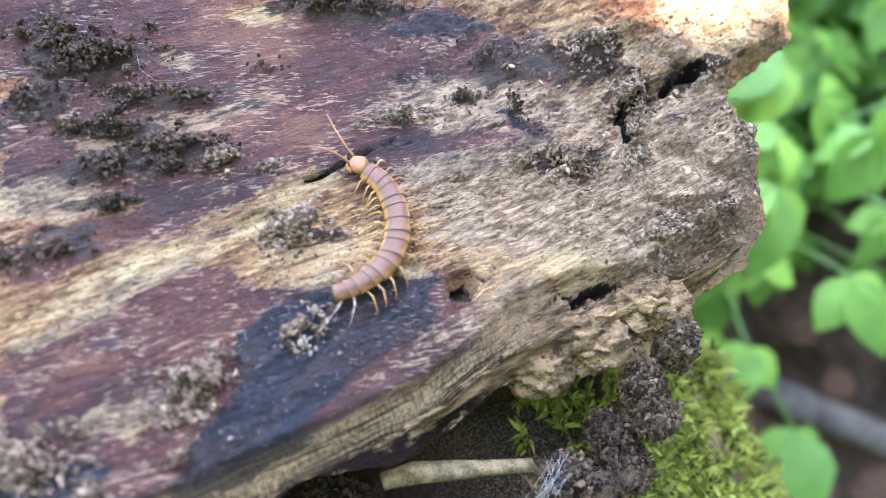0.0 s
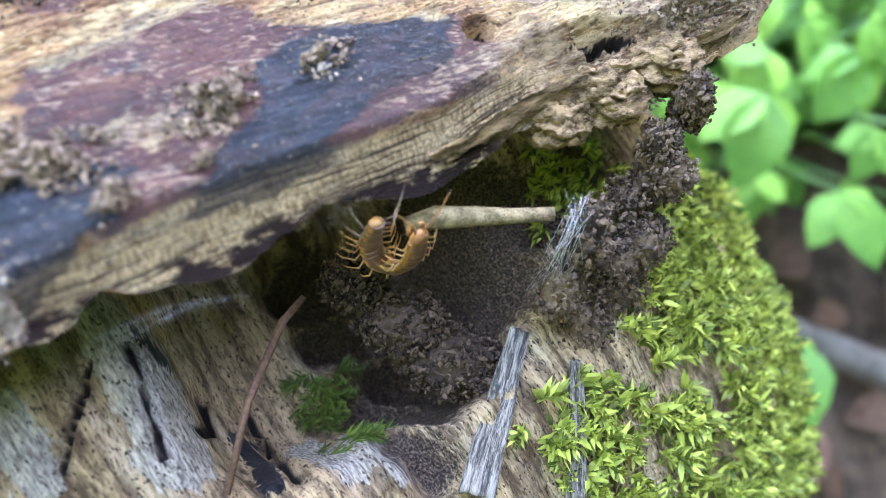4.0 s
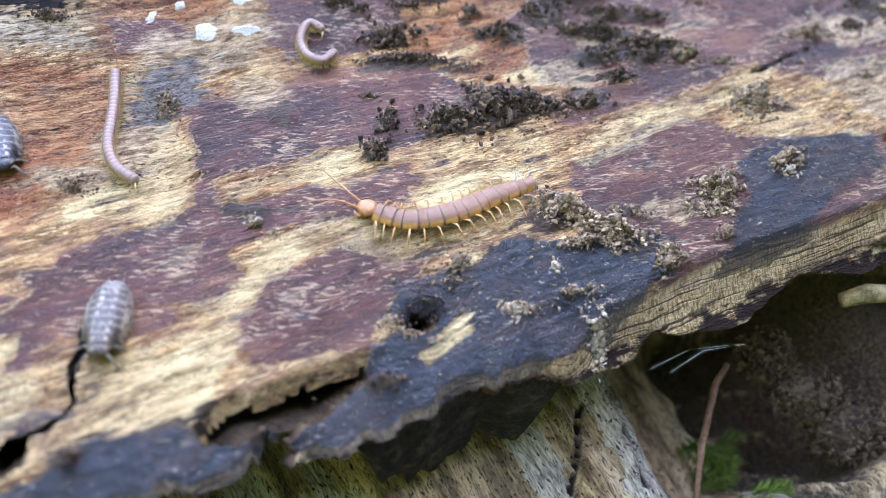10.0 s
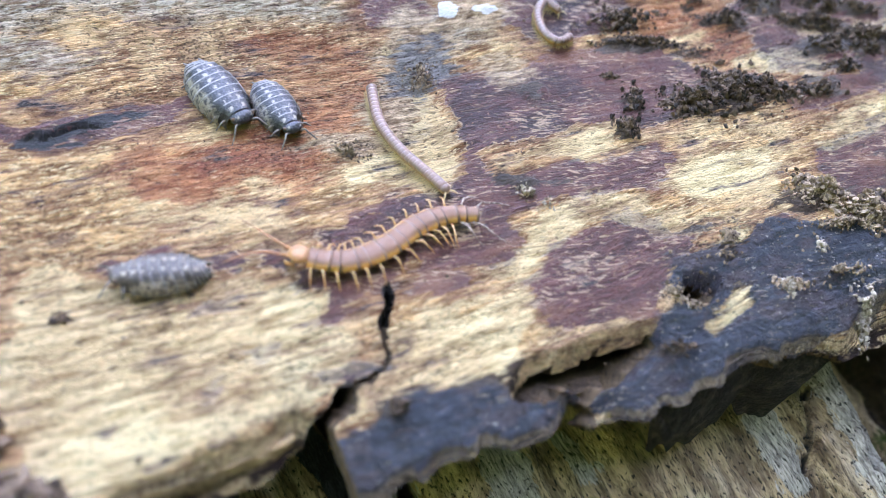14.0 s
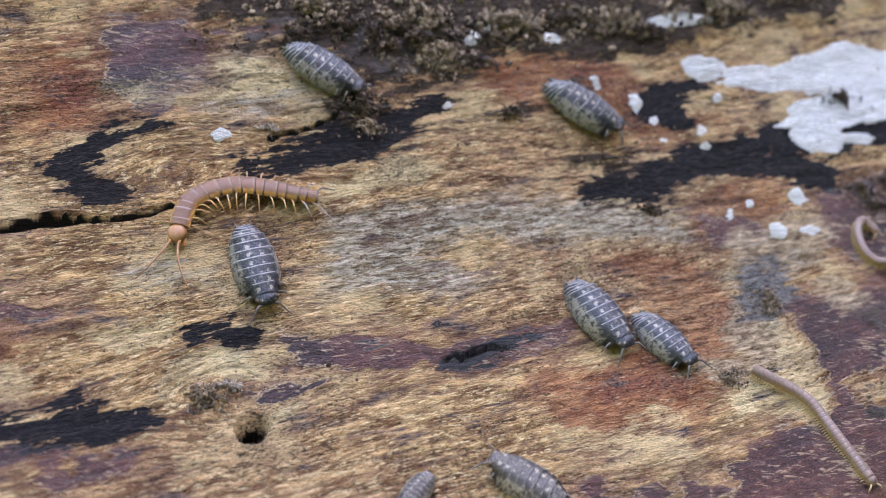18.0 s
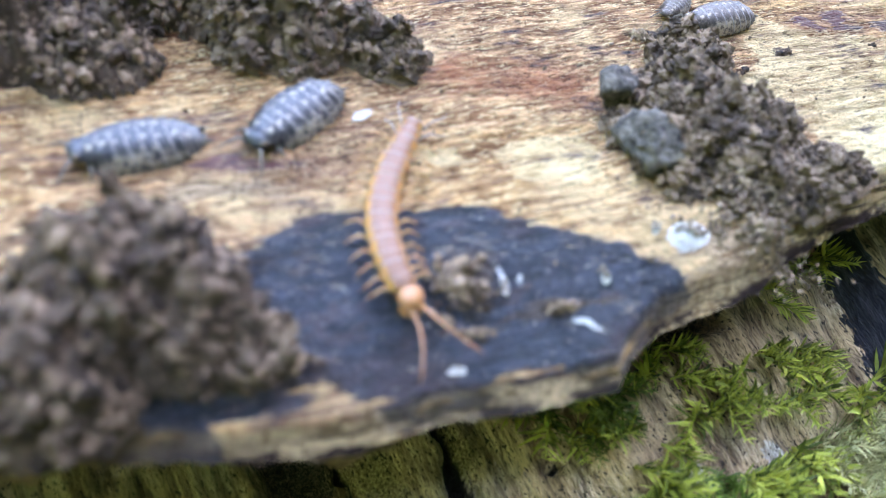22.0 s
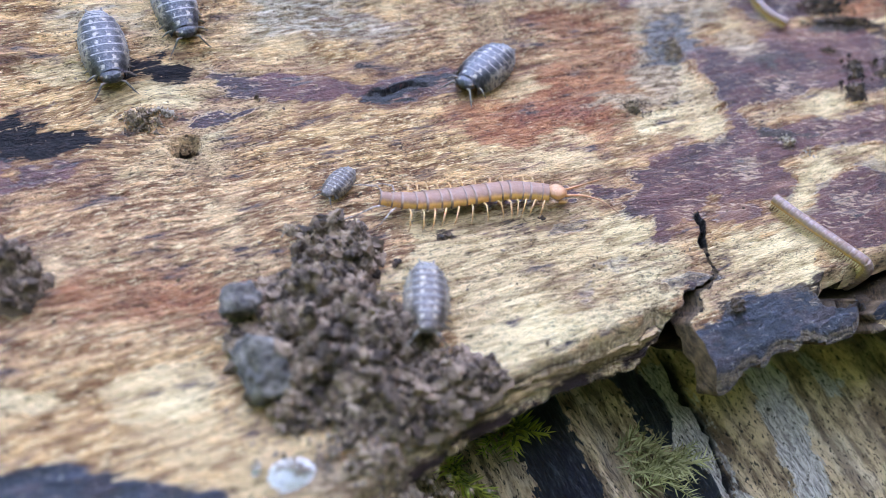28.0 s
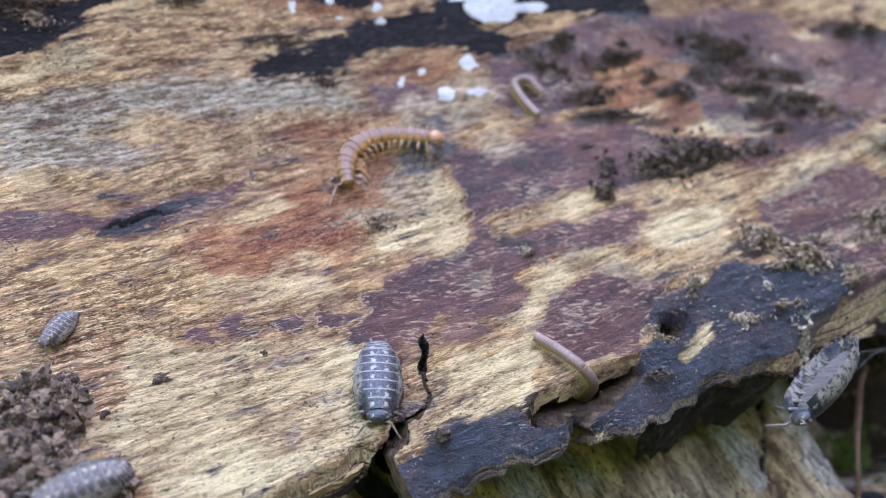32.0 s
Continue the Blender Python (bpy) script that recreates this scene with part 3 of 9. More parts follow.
class Field:
    """Signed depth of stains, in millimetres, over the grid of the slab."""

    def __init__(self, u, v):
        self.u, self.v = u * 1000, v * 1000
        self.kinds = {}

    def stain(self, kind, u, v, ru, rv, tilt=0.0):
        if kind == "crack":
            ru, rv = ru + 0.1, rv + 0.1
        f = self.kinds.setdefault(kind, np.full(self.u.shape, -6.0))
        reach = max(ru, rv) * 1.8 + 6
        i = slice(*np.searchsorted(self.u[:, 0], (u - reach, u + reach)))
        j = slice(*np.searchsorted(self.v[0], (v - reach, v + reach)))
        c, s = math.cos(radians(tilt)), math.sin(radians(tilt))
        du, dv = self.u[i, j] - u, self.v[i, j] - v
        if kind == "crack":
            du = du + 2.4 * (fractal(self.u[i, j] * 0.5, self.v[i, j] * 0.5, 71, 3) - 0.5)
            dv = dv + 2.4 * (fractal(self.u[i, j] * 0.5, self.v[i, j] * 0.5, 73, 3) - 0.5)
        q = np.hypot((c * du + s * dv) / ru, (c * dv - s * du) / rv)
        f[i, j] = np.maximum(f[i, j], (1 - q) * min(ru, rv) * 1.0)

    def patch(self, kind, *outline):
        """A stain with a ragged outline: u, v, u, v and so on, in millimetres."""
        f = self.kinds.setdefault(kind, np.full(self.u.shape, -6.0))
        corners = np.array(outline).reshape(-1, 2)
        (u0, v0), (u1, v1) = corners.min(0) - 6, corners.max(0) + 6
        i = slice(*np.searchsorted(self.u[:, 0], (u0, u1)))
        j = slice(*np.searchsorted(self.v[0], (v0, v1)))
        pu, pv = self.u[i, j], self.v[i, j]
        ragged = 0.4 if kind in ("crack", "gap") else 1.0
        pu = pu + 1.6 * ragged * (fractal(pu * 0.45, pv * 0.9, 101, 3) - 0.5)
        pv = pv + 0.8 * ragged * (fractal(pu * 0.45, pv * 0.9, 103, 3) - 0.5)
        away, within = np.full(pu.shape, 99.0), np.zeros(pu.shape, bool)
        for (au, av), (bu, bv) in zip(corners, np.roll(corners, -1, 0)):
            du, dv = bu - au, bv - av
            w = np.clip(((pu - au) * du + (pv - av) * dv) / (du * du + dv * dv + 1e-9), 0, 1)
            away = np.minimum(away, np.hypot(pu - au - w * du, pv - av - w * dv))
            within ^= ((av > pv) != (bv > pv)) & (pu < du * (pv - av) / (dv + 1e-12) + au)
        f[i, j] = np.maximum(f[i, j], np.where(within, away, -away) - 0.15 * (kind == "crack"))

    def channel(self, kind, span=2.4):
        return np.clip(0.5 + self.kinds.get(kind, np.full(self.u.shape, -6.0)) / span / 2, 0, 1)


# knots: place and reach, millimetres
KNOTS = ((-150.5, 93.2, 9.0, 6.0), (-151.5, 128.0, 10.0, 6.0), (-138.0, 121.5, 8.0, 3.5), (-43.0, 39.0, 6.0, 4.0), (45.0, 42.0, 5.0, 3.0))
STEP = 0.0005
grid_u, grid_v = np.meshgrid(np.arange(-0.36, 0.142, STEP), np.arange(0.015, 0.19, STEP), indexing="ij")
field = Field(grid_u, grid_v)
stain = field.stain
stain("rust", 32.2, 99.3, 5.2, 2.6, -15)
stain("rust", 3.5, 82.4, 3.4, 3.0, -70)
stain("rust", 4.0, 77.1, 3.7, 1.9, -25)
stain("rust", 40.0, 85.0, 4.5, 1.9, -20)
stain("rust", 67.6, 77.8, 7.4, 4.1, -17)
stain("rust", 47.4, 69.2, 4.9, 1.0, 12)
stain("rust", 98.0, 78.2, 10.2, 4.6, -16)
stain("rust", -0.3, 75.9, 15.1, 6.3, -19)
stain("rust", 3.6, 97.4, 9.3, 5.3, -11)
stain("rust", -152.2, 144.6, 10.6, 5.9, -2)
stain("rust", -166.3, 143.6, 8.9, 7.4, 3)
stain("film", 10.6, 79.5, 12.9, 4.9, -23)
stain("film", 35.5, 87.8, 19.9, 6.7, -17)
stain("film", 38.7, 74.6, 19.6, 4.9, -15)
stain("film", 56.1, 61.8, 9.8, 3.5, -21)
stain("film", 59.5, 83.0, 9.6, 4.1, -19)
stain("film", 26.2, 75.4, 24.4, 8.5, -3)
stain("film", 10.7, 84.4, 15.1, 7.7, -17)
stain("film", 53.9, 70.3, 24.7, 12.8, -13)
stain("film", -195.6, 109.5, 4.5, 1.1, -8)
stain("film", -209.8, 126.9, 5.9, 2.5, -5)
stain("film", -195.1, 103.1, 8.9, 1.1, -9)
stain("film", -166.8, 23.9, 7.1, 3.4, 1)
stain("film", -177.9, 20.5, 11.7, 1.6, -4)
stain("film", -197.8, 53.4, 7.3, 0.9, -13)
stain("film", -151.6, 145.4, 5.3, 4.7, 23)
stain("film", 54.3, 87.6, 15.6, 4.5, -19)
stain("film", 24.2, 101.3, 12.5, 4.5, -16)
stain("film", 41.1, 75.6, 16.0, 4.0, -21)
stain("film", 35.9, 91.8, 4.9, 3.0, -16)
stain("film", -153.5, 144.8, 5.3, 4.8, 30)
stain("grey", 65.9, 49.3, 14.5, 9.2, -16)
stain("grey", 91.2, 47.5, 20.7, 11.8, 44)
stain("grey", 81.9, 59.4, 10.0, 7.9, 14)
stain("grey", 55.4, 31.0, 11.8, 3.7, -5)
stain("grey", 72.8, 35.8, 9.1, 4.6, -19)
stain("grey", 53.2, 49.4, 8.6, 4.8, -20)
stain("grey", 52.3, 55.1, 9.4, 4.9, -20)
stain("grey", 62.2, 68.2, 12.5, 5.7, -19)
stain("grey", 52.1, 36.7, 6.5, 2.7, -3)
stain("grey", 97.4, 65.4, 5.5, 3.1, -12)
stain("grey", -60.1, 96.1, 6.6, 4.8, 81)
stain("grey", -48.9, 87.4, 4.3, 3.7, -44)
stain("grey", -62.5, 93.1, 6.2, 4.8, 53)
stain("grey", -77.9, 77.2, 4.0, 2.5, -15)
stain("grey", -68.5, 83.1, 7.5, 5.0, 63)
stain("grey", -48.6, 99.8, 7.9, 3.6, -8)
stain("grey", -60.0, 93.7, 6.8, 5.0, 13)
stain("grey", -78.0, 77.6, 4.6, 2.4, -11)
stain("grey", -202.5, 50.9, 7.1, 1.7, -13)
stain("grey", -144.2, 29.2, 8.0, 2.6, -9)
stain("grey", 65.7, 48.2, 18.4, 10.1, -18)
stain("grey", 91.2, 50.4, 11.1, 8.5, 11)
stain("grey", 64.8, 31.9, 10.1, 4.3, -19)
stain("grey", 54.5, 29.8, 9.8, 2.0, -9)
stain("grey", 52.8, 35.1, 11.2, 1.5, -8)
stain("grey", 87.2, 38.2, 9.5, 7.1, 25)
stain("grey", 74.1, 38.7, 10.1, 5.3, -18)
stain("pale", 58.9, 39.7, 3.3, 2.6, -7)
stain("pale", 63.5, 39.0, 3.3, 2.3, -14)
stain("pale", 38.0, 93.8, 4.2, 2.0, -17)
stain("pale", 22.1, 80.3, 6.9, 1.2, -3)
stain("pale", 23.6, 90.7, 2.5, 1.4, -19)
stain("pale", 2.2, 75.4, 3.1, 1.1, -24)
# pale tip: brightness of the sun patch put into the wood colour
stain("pale", 110.8, 69.9, 11.7, 6.7, -10)
stain("pale", 118.8, 68.2, 9.5, 6.5, 3)
stain("pale", 89.0, 69.7, 4.9, 2.3, -62)
stain("pale", 60.0, 39.4, 4.7, 2.1, -1)
stain("pale", 1.8, 75.9, 6.6, 1.7, -20)
stain("pale", -138.4, 141.5, 10.4, 3.2, -6)
stain("pale", -172.6, 18.4, 11.9, 0.9, -4)
stain("pale", -192.9, 20.8, 6.4, 0.7, 0)
stain("pale", -149.9, 140.9, 8.6, 2.3, -6)
stain("pale", 60.6, 38.8, 4.1, 3.3, -3)
stain("ink", 63.3, 85.0, 7.7, 1.0, -8)
stain("ink", 49.4, 65.0, 2.9, 0.7, -22)
stain("ink", 65.2, 64.0, 3.8, 1.1, -60)
stain("ink", -209.6, 27.0, 13.0, 2.8, -5)
stain("ink", -218.1, 26.0, 7.0, 2.1, -4)
stain("ink", -201.0, 30.4, 8.5, 3.7, -12)
stain("soil", 13.9, 94.5, 7.1, 3.5, -19)
stain("soil", 20.2, 85.3, 6.5, 1.8, -22)
stain("soil", 14.0, 81.7, 5.9, 1.3, -22)
stain("soil", 18.0, 76.9, 6.3, 2.1, -23)
stain("soil", 7.4, 71.1, 3.7, 1.2, -24)
stain("soil", 0.8, 68.0, 3.6, 1.8, -26)
stain("soil", 68.1, 54.1, 3.5, 1.9, -18)
stain("soil", 85.1, 59.7, 4.1, 3.2, 9)
stain("soil", 100.8, 61.3, 6.1, 1.8, 2)
stain("soil", 67.1, 73.6, 4.9, 3.0, -16)
stain("soil", 51.3, 91.4, 9.6, 1.9, -18)
stain("soil", 83.0, 69.7, 5.8, 4.6, 23)
stain("soil", -15.1, 70.2, 9.5, 3.7, -6)
stain("soil", -23.9, 70.3, 4.3, 2.4, -21)
stain("soil", -37.2, 68.0, 2.5, 1.9, 76)
stain("soil", -33.4, 72.8, 2.9, 1.5, 71)
stain("soil", 11.2, 76.2, 6.9, 2.6, -19)
stain("soil", -6.3, 87.4, 3.8, 2.1, -19)
stain("soil", 4.5, 89.9, 4.1, 2.9, -10)
stain("soil", -13.3, 100.7, 5.4, 1.7, -14)
stain("soil", -22.2, 106.7, 2.3, 2.1, 12)
stain("soil", -23.0, 86.0, 7.2, 1.9, -21)
stain("soil", 27.8, 58.5, 4.4, 2.2, -17)
stain("soil", -16.5, 47.3, 4.4, 1.5, -22)
stain("soil", -7.8, 44.8, 3.7, 1.7, -21)
stain("soil", 66.9, 55.3, 6.6, 2.1, -18)
stain("soil", -46.6, 79.9, 2.1, 1.7, -31)
stain("soil", -0.6, 67.3, 3.7, 1.3, -20)
stain("soil", -31.5, 105.4, 2.7, 1.6, -12)
stain("soil", -58.1, 63.5, 2.9, 1.0, -24)
stain("soil", -8.7, 94.0, 1.9, 1.2, 63)
stain("soil", -120.0, 59.4, 0.7, 0.5, -79)
stain("soil", -59.7, 64.5, 2.7, 1.1, -28)
stain("soil", -87.9, 35.2, 1.2, 1.1, 2)
stain("soil", -51.5, 32.1, 2.3, 1.0, -13)
stain("soil", -20.9, 47.6, 4.5, 2.0, -12)
stain("soil", -38.4, 47.1, 1.6, 1.1, 39)
stain("soil", -46.9, 80.1, 2.6, 2.0, 36)
stain("soil", -106.8, 143.7, 13.9, 3.2, -5)
stain("soil", -121.8, 135.0, 3.7, 2.6, 0)
stain("soil", -80.6, 120.3, 6.3, 1.5, -8)
stain("soil", -94.2, 130.5, 3.1, 1.0, -6)
stain("soil", -24.8, 123.8, 5.3, 2.1, -3)
stain("soil", -178.7, 32.3, 3.7, 2.4, -6)
stain("soil", -169.0, 28.3, 2.5, 0.7, -11)
stain("soil", -199.3, 40.4, 3.4, 1.0, -0)
stain("soil", -197.0, 28.5, 2.7, 0.6, -12)
stain("soil", -77.5, 146.1, 13.9, 2.3, -4)
stain("soil", -112.2, 140.6, 13.0, 2.9, -5)
stain("soil", 9.2, 97.5, 4.4, 3.5, -16)
stain("soil", 3.8, 90.1, 3.5, 3.0, -28)
stain("soil", 76.3, 71.1, 6.4, 3.3, -16)
stain("soil", 86.3, 60.3, 4.2, 3.2, 19)
stain("soil", -110.7, 146.0, 22.4, 3.4, -4)
stain("soil", -77.8, 145.2, 23.0, 2.9, -4)
stain("soil", -108.5, 139.2, 6.1, 1.5, -5)
stain("soil", -60.0, 34.1, 4.1, 1.4, 2)
stain("soil", -68.6, 33.8, 3.8, 0.8, -7)
stain("soil", -67.0, 30.6, 1.9, 1.2, -18)
stain("white", -57.7, 122.6, 1.5, 1.0, 55)
stain("white", -51.6, 128.0, 1.0, 0.7, 16)
stain("white", -81.6, 142.5, 2.0, 0.9, -2)
stain("white", -97.0, 143.7, 2.1, 0.9, -2)
stain("white", -93.4, 145.2, 0.8, 0.5, 1)
stain("white", -52.8, 134.6, 3.9, 2.4, 4)
stain("white", -46.7, 130.6, 3.4, 0.7, -6)
stain("white", -25.7, 122.1, 11.0, 2.9, 3)
stain("white", -34.3, 117.3, 5.7, 2.6, -3)
stain("white", -24.3, 115.8, 3.2, 1.3, -4)
stain("white", -4.9, 126.2, 22.1, 3.5, 1)
stain("white", 1.3, 116.5, 8.4, 1.8, -7)
stain("white", -58.3, 119.7, 0.9, 0.5, 0)
stain("white", -151.4, 32.5, 2.6, 1.6, -2)
stain("white", -154.7, 34.2, 0.9, 0.6, 50)
stain("white", -162.7, 30.1, 0.8, 0.5, 87)
stain("white", -174.3, 31.8, 1.2, 0.5, -89)
stain("white", -181.9, 58.7, 1.4, 0.6, 12)
stain("white", -172.3, 31.9, 0.6, 0.4, 58)
stain("white", -166.8, 25.3, 1.8, 0.4, -36)
stain("white", -182.0, 24.0, 0.9, 0.6, -11)
stain("white", -51.7, 134.7, 5.0, 2.0, -3)
stain("white", -26.2, 130.3, 18.0, 3.2, -1)
stain("white", -29.1, 122.3, 9.2, 3.0, -5)
stain("white", -33.7, 116.8, 5.8, 2.1, -5)
stain("white", -41.5, 132.5, 7.0, 1.4, -5)
stain("white", -18.3, 122.7, 7.2, 4.1, 7)
stain("white", -53.9, 143.1, 7.5, 1.3, -4)
stain("crack", -114.6, 91.3, 5.2, 0.4, 2)
stain("crack", 50.7, 31.3, 6.4, 0.2, -6)
stain("crack", 61.9, 35.1, 4.2, 0.2, -11)

# stains, cracks and gaps with an outline of their own
patch = field.patch
patch("crack", -184.1, 123.9, -176.6, 124.2, -170.3, 125.1, -166.6, 124.1, -161.1, 123, -152.8, 123.5, -147, 125.5, -146.6, 124.7, -152.9, 122.6, -161.3, 122, -169.2, 122.8, -173, 122.8, -178.3, 122.8, -184.3, 122.6)
patch("crack", -136.6, 131.9, -130.8, 132.9, -123.7, 134.3, -123.2, 133.7, -129, 132.3, -136.3, 131.2)
patch("crack", -81.9, 52.8, -82, 50.4, -84.2, 47, -85, 44.2, -85.6, 41.4, -88.2, 39.5, -91.1, 38.9, -92, 36.4, -95.6, 35.1, -98.8, 35.5, -99, 36.9, -98.1, 37.2, -95.2, 38.2, -94, 40.1, -91.5, 40.2, -87.6, 41.3, -86.6, 42.3, -86.3, 44.7, -85.4, 47.5, -83.5, 49.9, -83.2, 52)
patch("crack", 102.4, 63.4, 101.2, 60.5, 98, 60.4, 95.2, 58.8, 91.8, 58.4, 88.3, 59.4, 83.8, 58.6, 81.5, 56, 80.8, 52.9, 79.1, 53.2, 80.2, 57, 83.2, 59.9, 87, 61.1, 92.2, 61.1, 96.9, 62.6, 100.6, 63.9)
patch("crack", 32.1, 64.6, 37.5, 65, 42.5, 65.7, 47.2, 66.4, 47.2, 66.8, 42.3, 66.3, 37.4, 65.8, 32.2, 65.1)
patch("gap", -73, 34.1, -70, 35.8, -64.5, 35.1, -60.7, 36.1, -56.9, 35.6, -52.3, 36, -52.5, 34.2, -56.4, 32.8, -59.7, 31.3, -63, 30.8, -64.6, 29.9, -66.1, 32.5, -70.5, 31.7, -73.3, 32.9)
patch("gap", -67.1, 31.1, -64.9, 29.8, -63.2, 29.1, -66.6, 27.5, -68.6, 26.2, -69.6, 27.4)
patch("clean", -46.2, 34.1, -41.6, 35.3, -39.1, 38.1, -35.8, 37.3, -37.7, 34.3, -42, 32.7, -45.4, 32.3)
patch("plate", 92.3, 58.2, 98.5, 59.8, 103, 55.9, 102.7, 50.1, 99.7, 44, 93.6, 41.6, 88.7, 44.3, 85.3, 50.4, 82.3, 53.6, 85.5, 57.4)
patch("plate", 81.2, 52.1, 84.7, 49.6, 88.2, 43.8, 89.4, 39, 81.9, 39.3, 76.9, 42.8, 77.1, 48.4)
patch("plate", 83.7, 73.9, 94, 72.4, 101.1, 67.4, 99.9, 64.4, 94, 62.2, 87.9, 62.3, 84.3, 65.9)
patch("soil", -141.1, 156.9, -142.6, 151.8, -131.6, 149.2, -120.4, 147.1, -115.9, 144.5, -112.4, 139.7, -102.8, 137.9, -95.6, 141.9, -82.3, 140, -70.1, 138, -58.1, 139, -42, 140, -33.2, 141.4, -16.8, 139.9, -10, 147.5)
patch("rust", -88.1, 105.2, -78, 103.9, -72, 97.3, -68.7, 92.2, -66.4, 85.6, -72.7, 81.9, -80.8, 73.8, -87.4, 72.3, -92.6, 78.2, -93.7, 85.3, -89.2, 91.8, -84.6, 93, -80.8, 97.1, -85.6, 100.9)
patch("rust", -111.4, 83.9, -106.7, 86, -100.5, 85, -92, 84.6, -82.2, 83.9, -80.8, 73.8, -88.3, 70.2, -90.7, 73.6, -100.5, 72.4, -106.8, 74.8, -109.6, 79.5)
patch("rust", -81.6, 128.6, -74.2, 124.5, -66.5, 120.7, -59.8, 122.5, -53.1, 123.8, -56.7, 126.8, -80.8, 130.7)
patch("rust", -66, 107, -57.2, 109.2, -57.2, 101.6, -63.8, 100.3)
patch("rust", -185.7, 110.4, -176.6, 108.6, -175.6, 104.1, -186.2, 105.5)
patch("rust", -99.9, 141.2, -88.5, 142.2, -75.3, 139.9, -67.3, 136, -66.6, 126.3, -74.3, 125.1, -82.6, 130.3, -92, 132.4, -98.4, 136.1)
patch("rust", -55.6, 111.4, -48.6, 112.6, -45.8, 108.7, -49.8, 102.3, -61.3, 99.7, -70.8, 101.5, -67.4, 105.4, -59.1, 107.4)
patch("rust", -59.8, 112.5, -52.6, 112.5, -52, 108.8, -60.2, 106.8, -67, 104.6, -67, 106.9)
patch("rust", -21.9, 103.7, -12.6, 105.3, 3.6, 105.5, 16.8, 102.6, 26.4, 93, 19.9, 84.9, 8.2, 85.4, 4.3, 77.1, -2.4, 73.4, -10.5, 76.3, -12.8, 86.1, -23, 86.6, -27.3, 90.9, -26.6, 97.3)
patch("rust", -80.8, 103.5, -69.3, 100.4, -72.9, 89.1, -80.5, 82.2, -85, 81.7)
patch("rust", -67.7, 106.5, -58, 109.7, -50.1, 111.2, -48.8, 106.4, -56.4, 106, -61.5, 103.9, -68, 102.3)
patch("rust", -54.1, 90.1, -48, 89.4, -46, 84.6, -52.5, 83.7, -55.9, 86.9)
patch("rust", -4.2, 79.1, 0.2, 79.3, 4.9, 75.5, 5.7, 71.3, 0.9, 71.9, -5.6, 73.7)
patch("rust", -169.9, 67, -160.2, 64.8, -149.3, 60.2, -153.3, 55.8, -164.8, 58.8, -170.8, 61.7)
patch("rust", 91, 81.9, 99.7, 80.6, 113.9, 76.9, 109.9, 70.2, 102.3, 67.6, 92.7, 70.6, 88.8, 75.5)
patch("film", -58.6, 87.8, -53.5, 88, -46.2, 86, -37.8, 89.3, -28.4, 87.6, -21.7, 83.6, -18.3, 79, -23.4, 74, -30.7, 75, -38.2, 69.8, -42.3, 71, -46.4, 74, -51, 71.4, -56.9, 72.1, -61.7, 69.7, -61, 65.3, -53.2, 65.1, -48.8, 64.9, -44, 63.1, -34.8, 64.1, -33.6, 60.7, -39.6, 55.9, -46.9, 57.3, -51.1, 57.9, -57.4, 58.7, -61.8, 57.8, -62.1, 52.9, -65.6, 50.7, -71, 51.9, -73.9, 52.2, -70.7, 49, -76.3, 47.9, -79.6, 50.3, -77, 54, -78, 55.6, -81.6, 52.4, -85.6, 51.9, -90.9, 48.7, -93.3, 49.1, -89.9, 53.6, -93.7, 54, -93.1, 56.5, -87.6, 59.4, -87.8, 62.9, -83.1, 64.7, -76.5, 65.9, -69.9, 64.7, -64.7, 67.4, -61.1, 76.6, -61.1, 81.7)
patch("film", -59.4, 51.3, -52.3, 52.9, -45.8, 54, -41.4, 51.9, -41.9, 48.2, -36.1, 47.9, -41.1, 44.7, -46.2, 41.8, -51.2, 37.4, -58.6, 37.6, -64.2, 38.6, -66.1, 41.8, -65.5, 46, -62.4, 49.4)
patch("film", -115, 66.6, -112.5, 66.7, -110.4, 63.7, -112.3, 62.4, -113.9, 64.1)
patch("film", -109.4, 66.6, -106.5, 67, -104.8, 65, -106.4, 63.7, -104.9, 62.4, -109.1, 63)
patch("film", -102.2, 63.8, -98.3, 64.2, -97.6, 61.9, -95.5, 62.2, -98.9, 60.2, -101.8, 61)
patch("film", -95.2, 63.3, -89.2, 59.8, -93.7, 58.1, -96.3, 60.3)
patch("film", -103.5, 46.3, -101.1, 48.6, -97.1, 49.4, -97.7, 47.4, -100, 46.2)
patch("film", -107.6, 42.8, -106.7, 45.4, -105.4, 46.7, -104.4, 45.4, -106.2, 43.4)
patch("film", -106.3, 55.2, -103.2, 56.4, -99.6, 56.4, -101.2, 55, -104.1, 55.1)
patch("film", -95.3, 43, -90, 43.2, -87.5, 41, -90.2, 39.4, -94.5, 41)
patch("film", -120.7, 92.4, -112.1, 91.9, -104.7, 92, -94, 94.9, -92.7, 93.2, -99.6, 90.3, -107.1, 90.3, -112.9, 89.2, -119.6, 90.2)
patch("film", -137.5, 97.5, -133.2, 99.1, -128.4, 97.6, -119, 93.5, -107.8, 93.1, -99.4, 92.2, -99.7, 89.7, -109.7, 88.9, -118.9, 89.1, -129.7, 93.8, -136.2, 94.9)
patch("film", -176.3, 91.3, -171.8, 90.5, -173.1, 88.6, -173, 86.4, -171.8, 85.1, -174.7, 85.1, -176.9, 87.4, -175.6, 88.4)
patch("film", -171.5, 85.7, -171.4, 88, -169.8, 89.4, -169.1, 87, -167.5, 87, -166.6, 89.1, -165.2, 87.3, -164.1, 85.2, -165.8, 84.5, -168.4, 85.8, -170, 85.2)
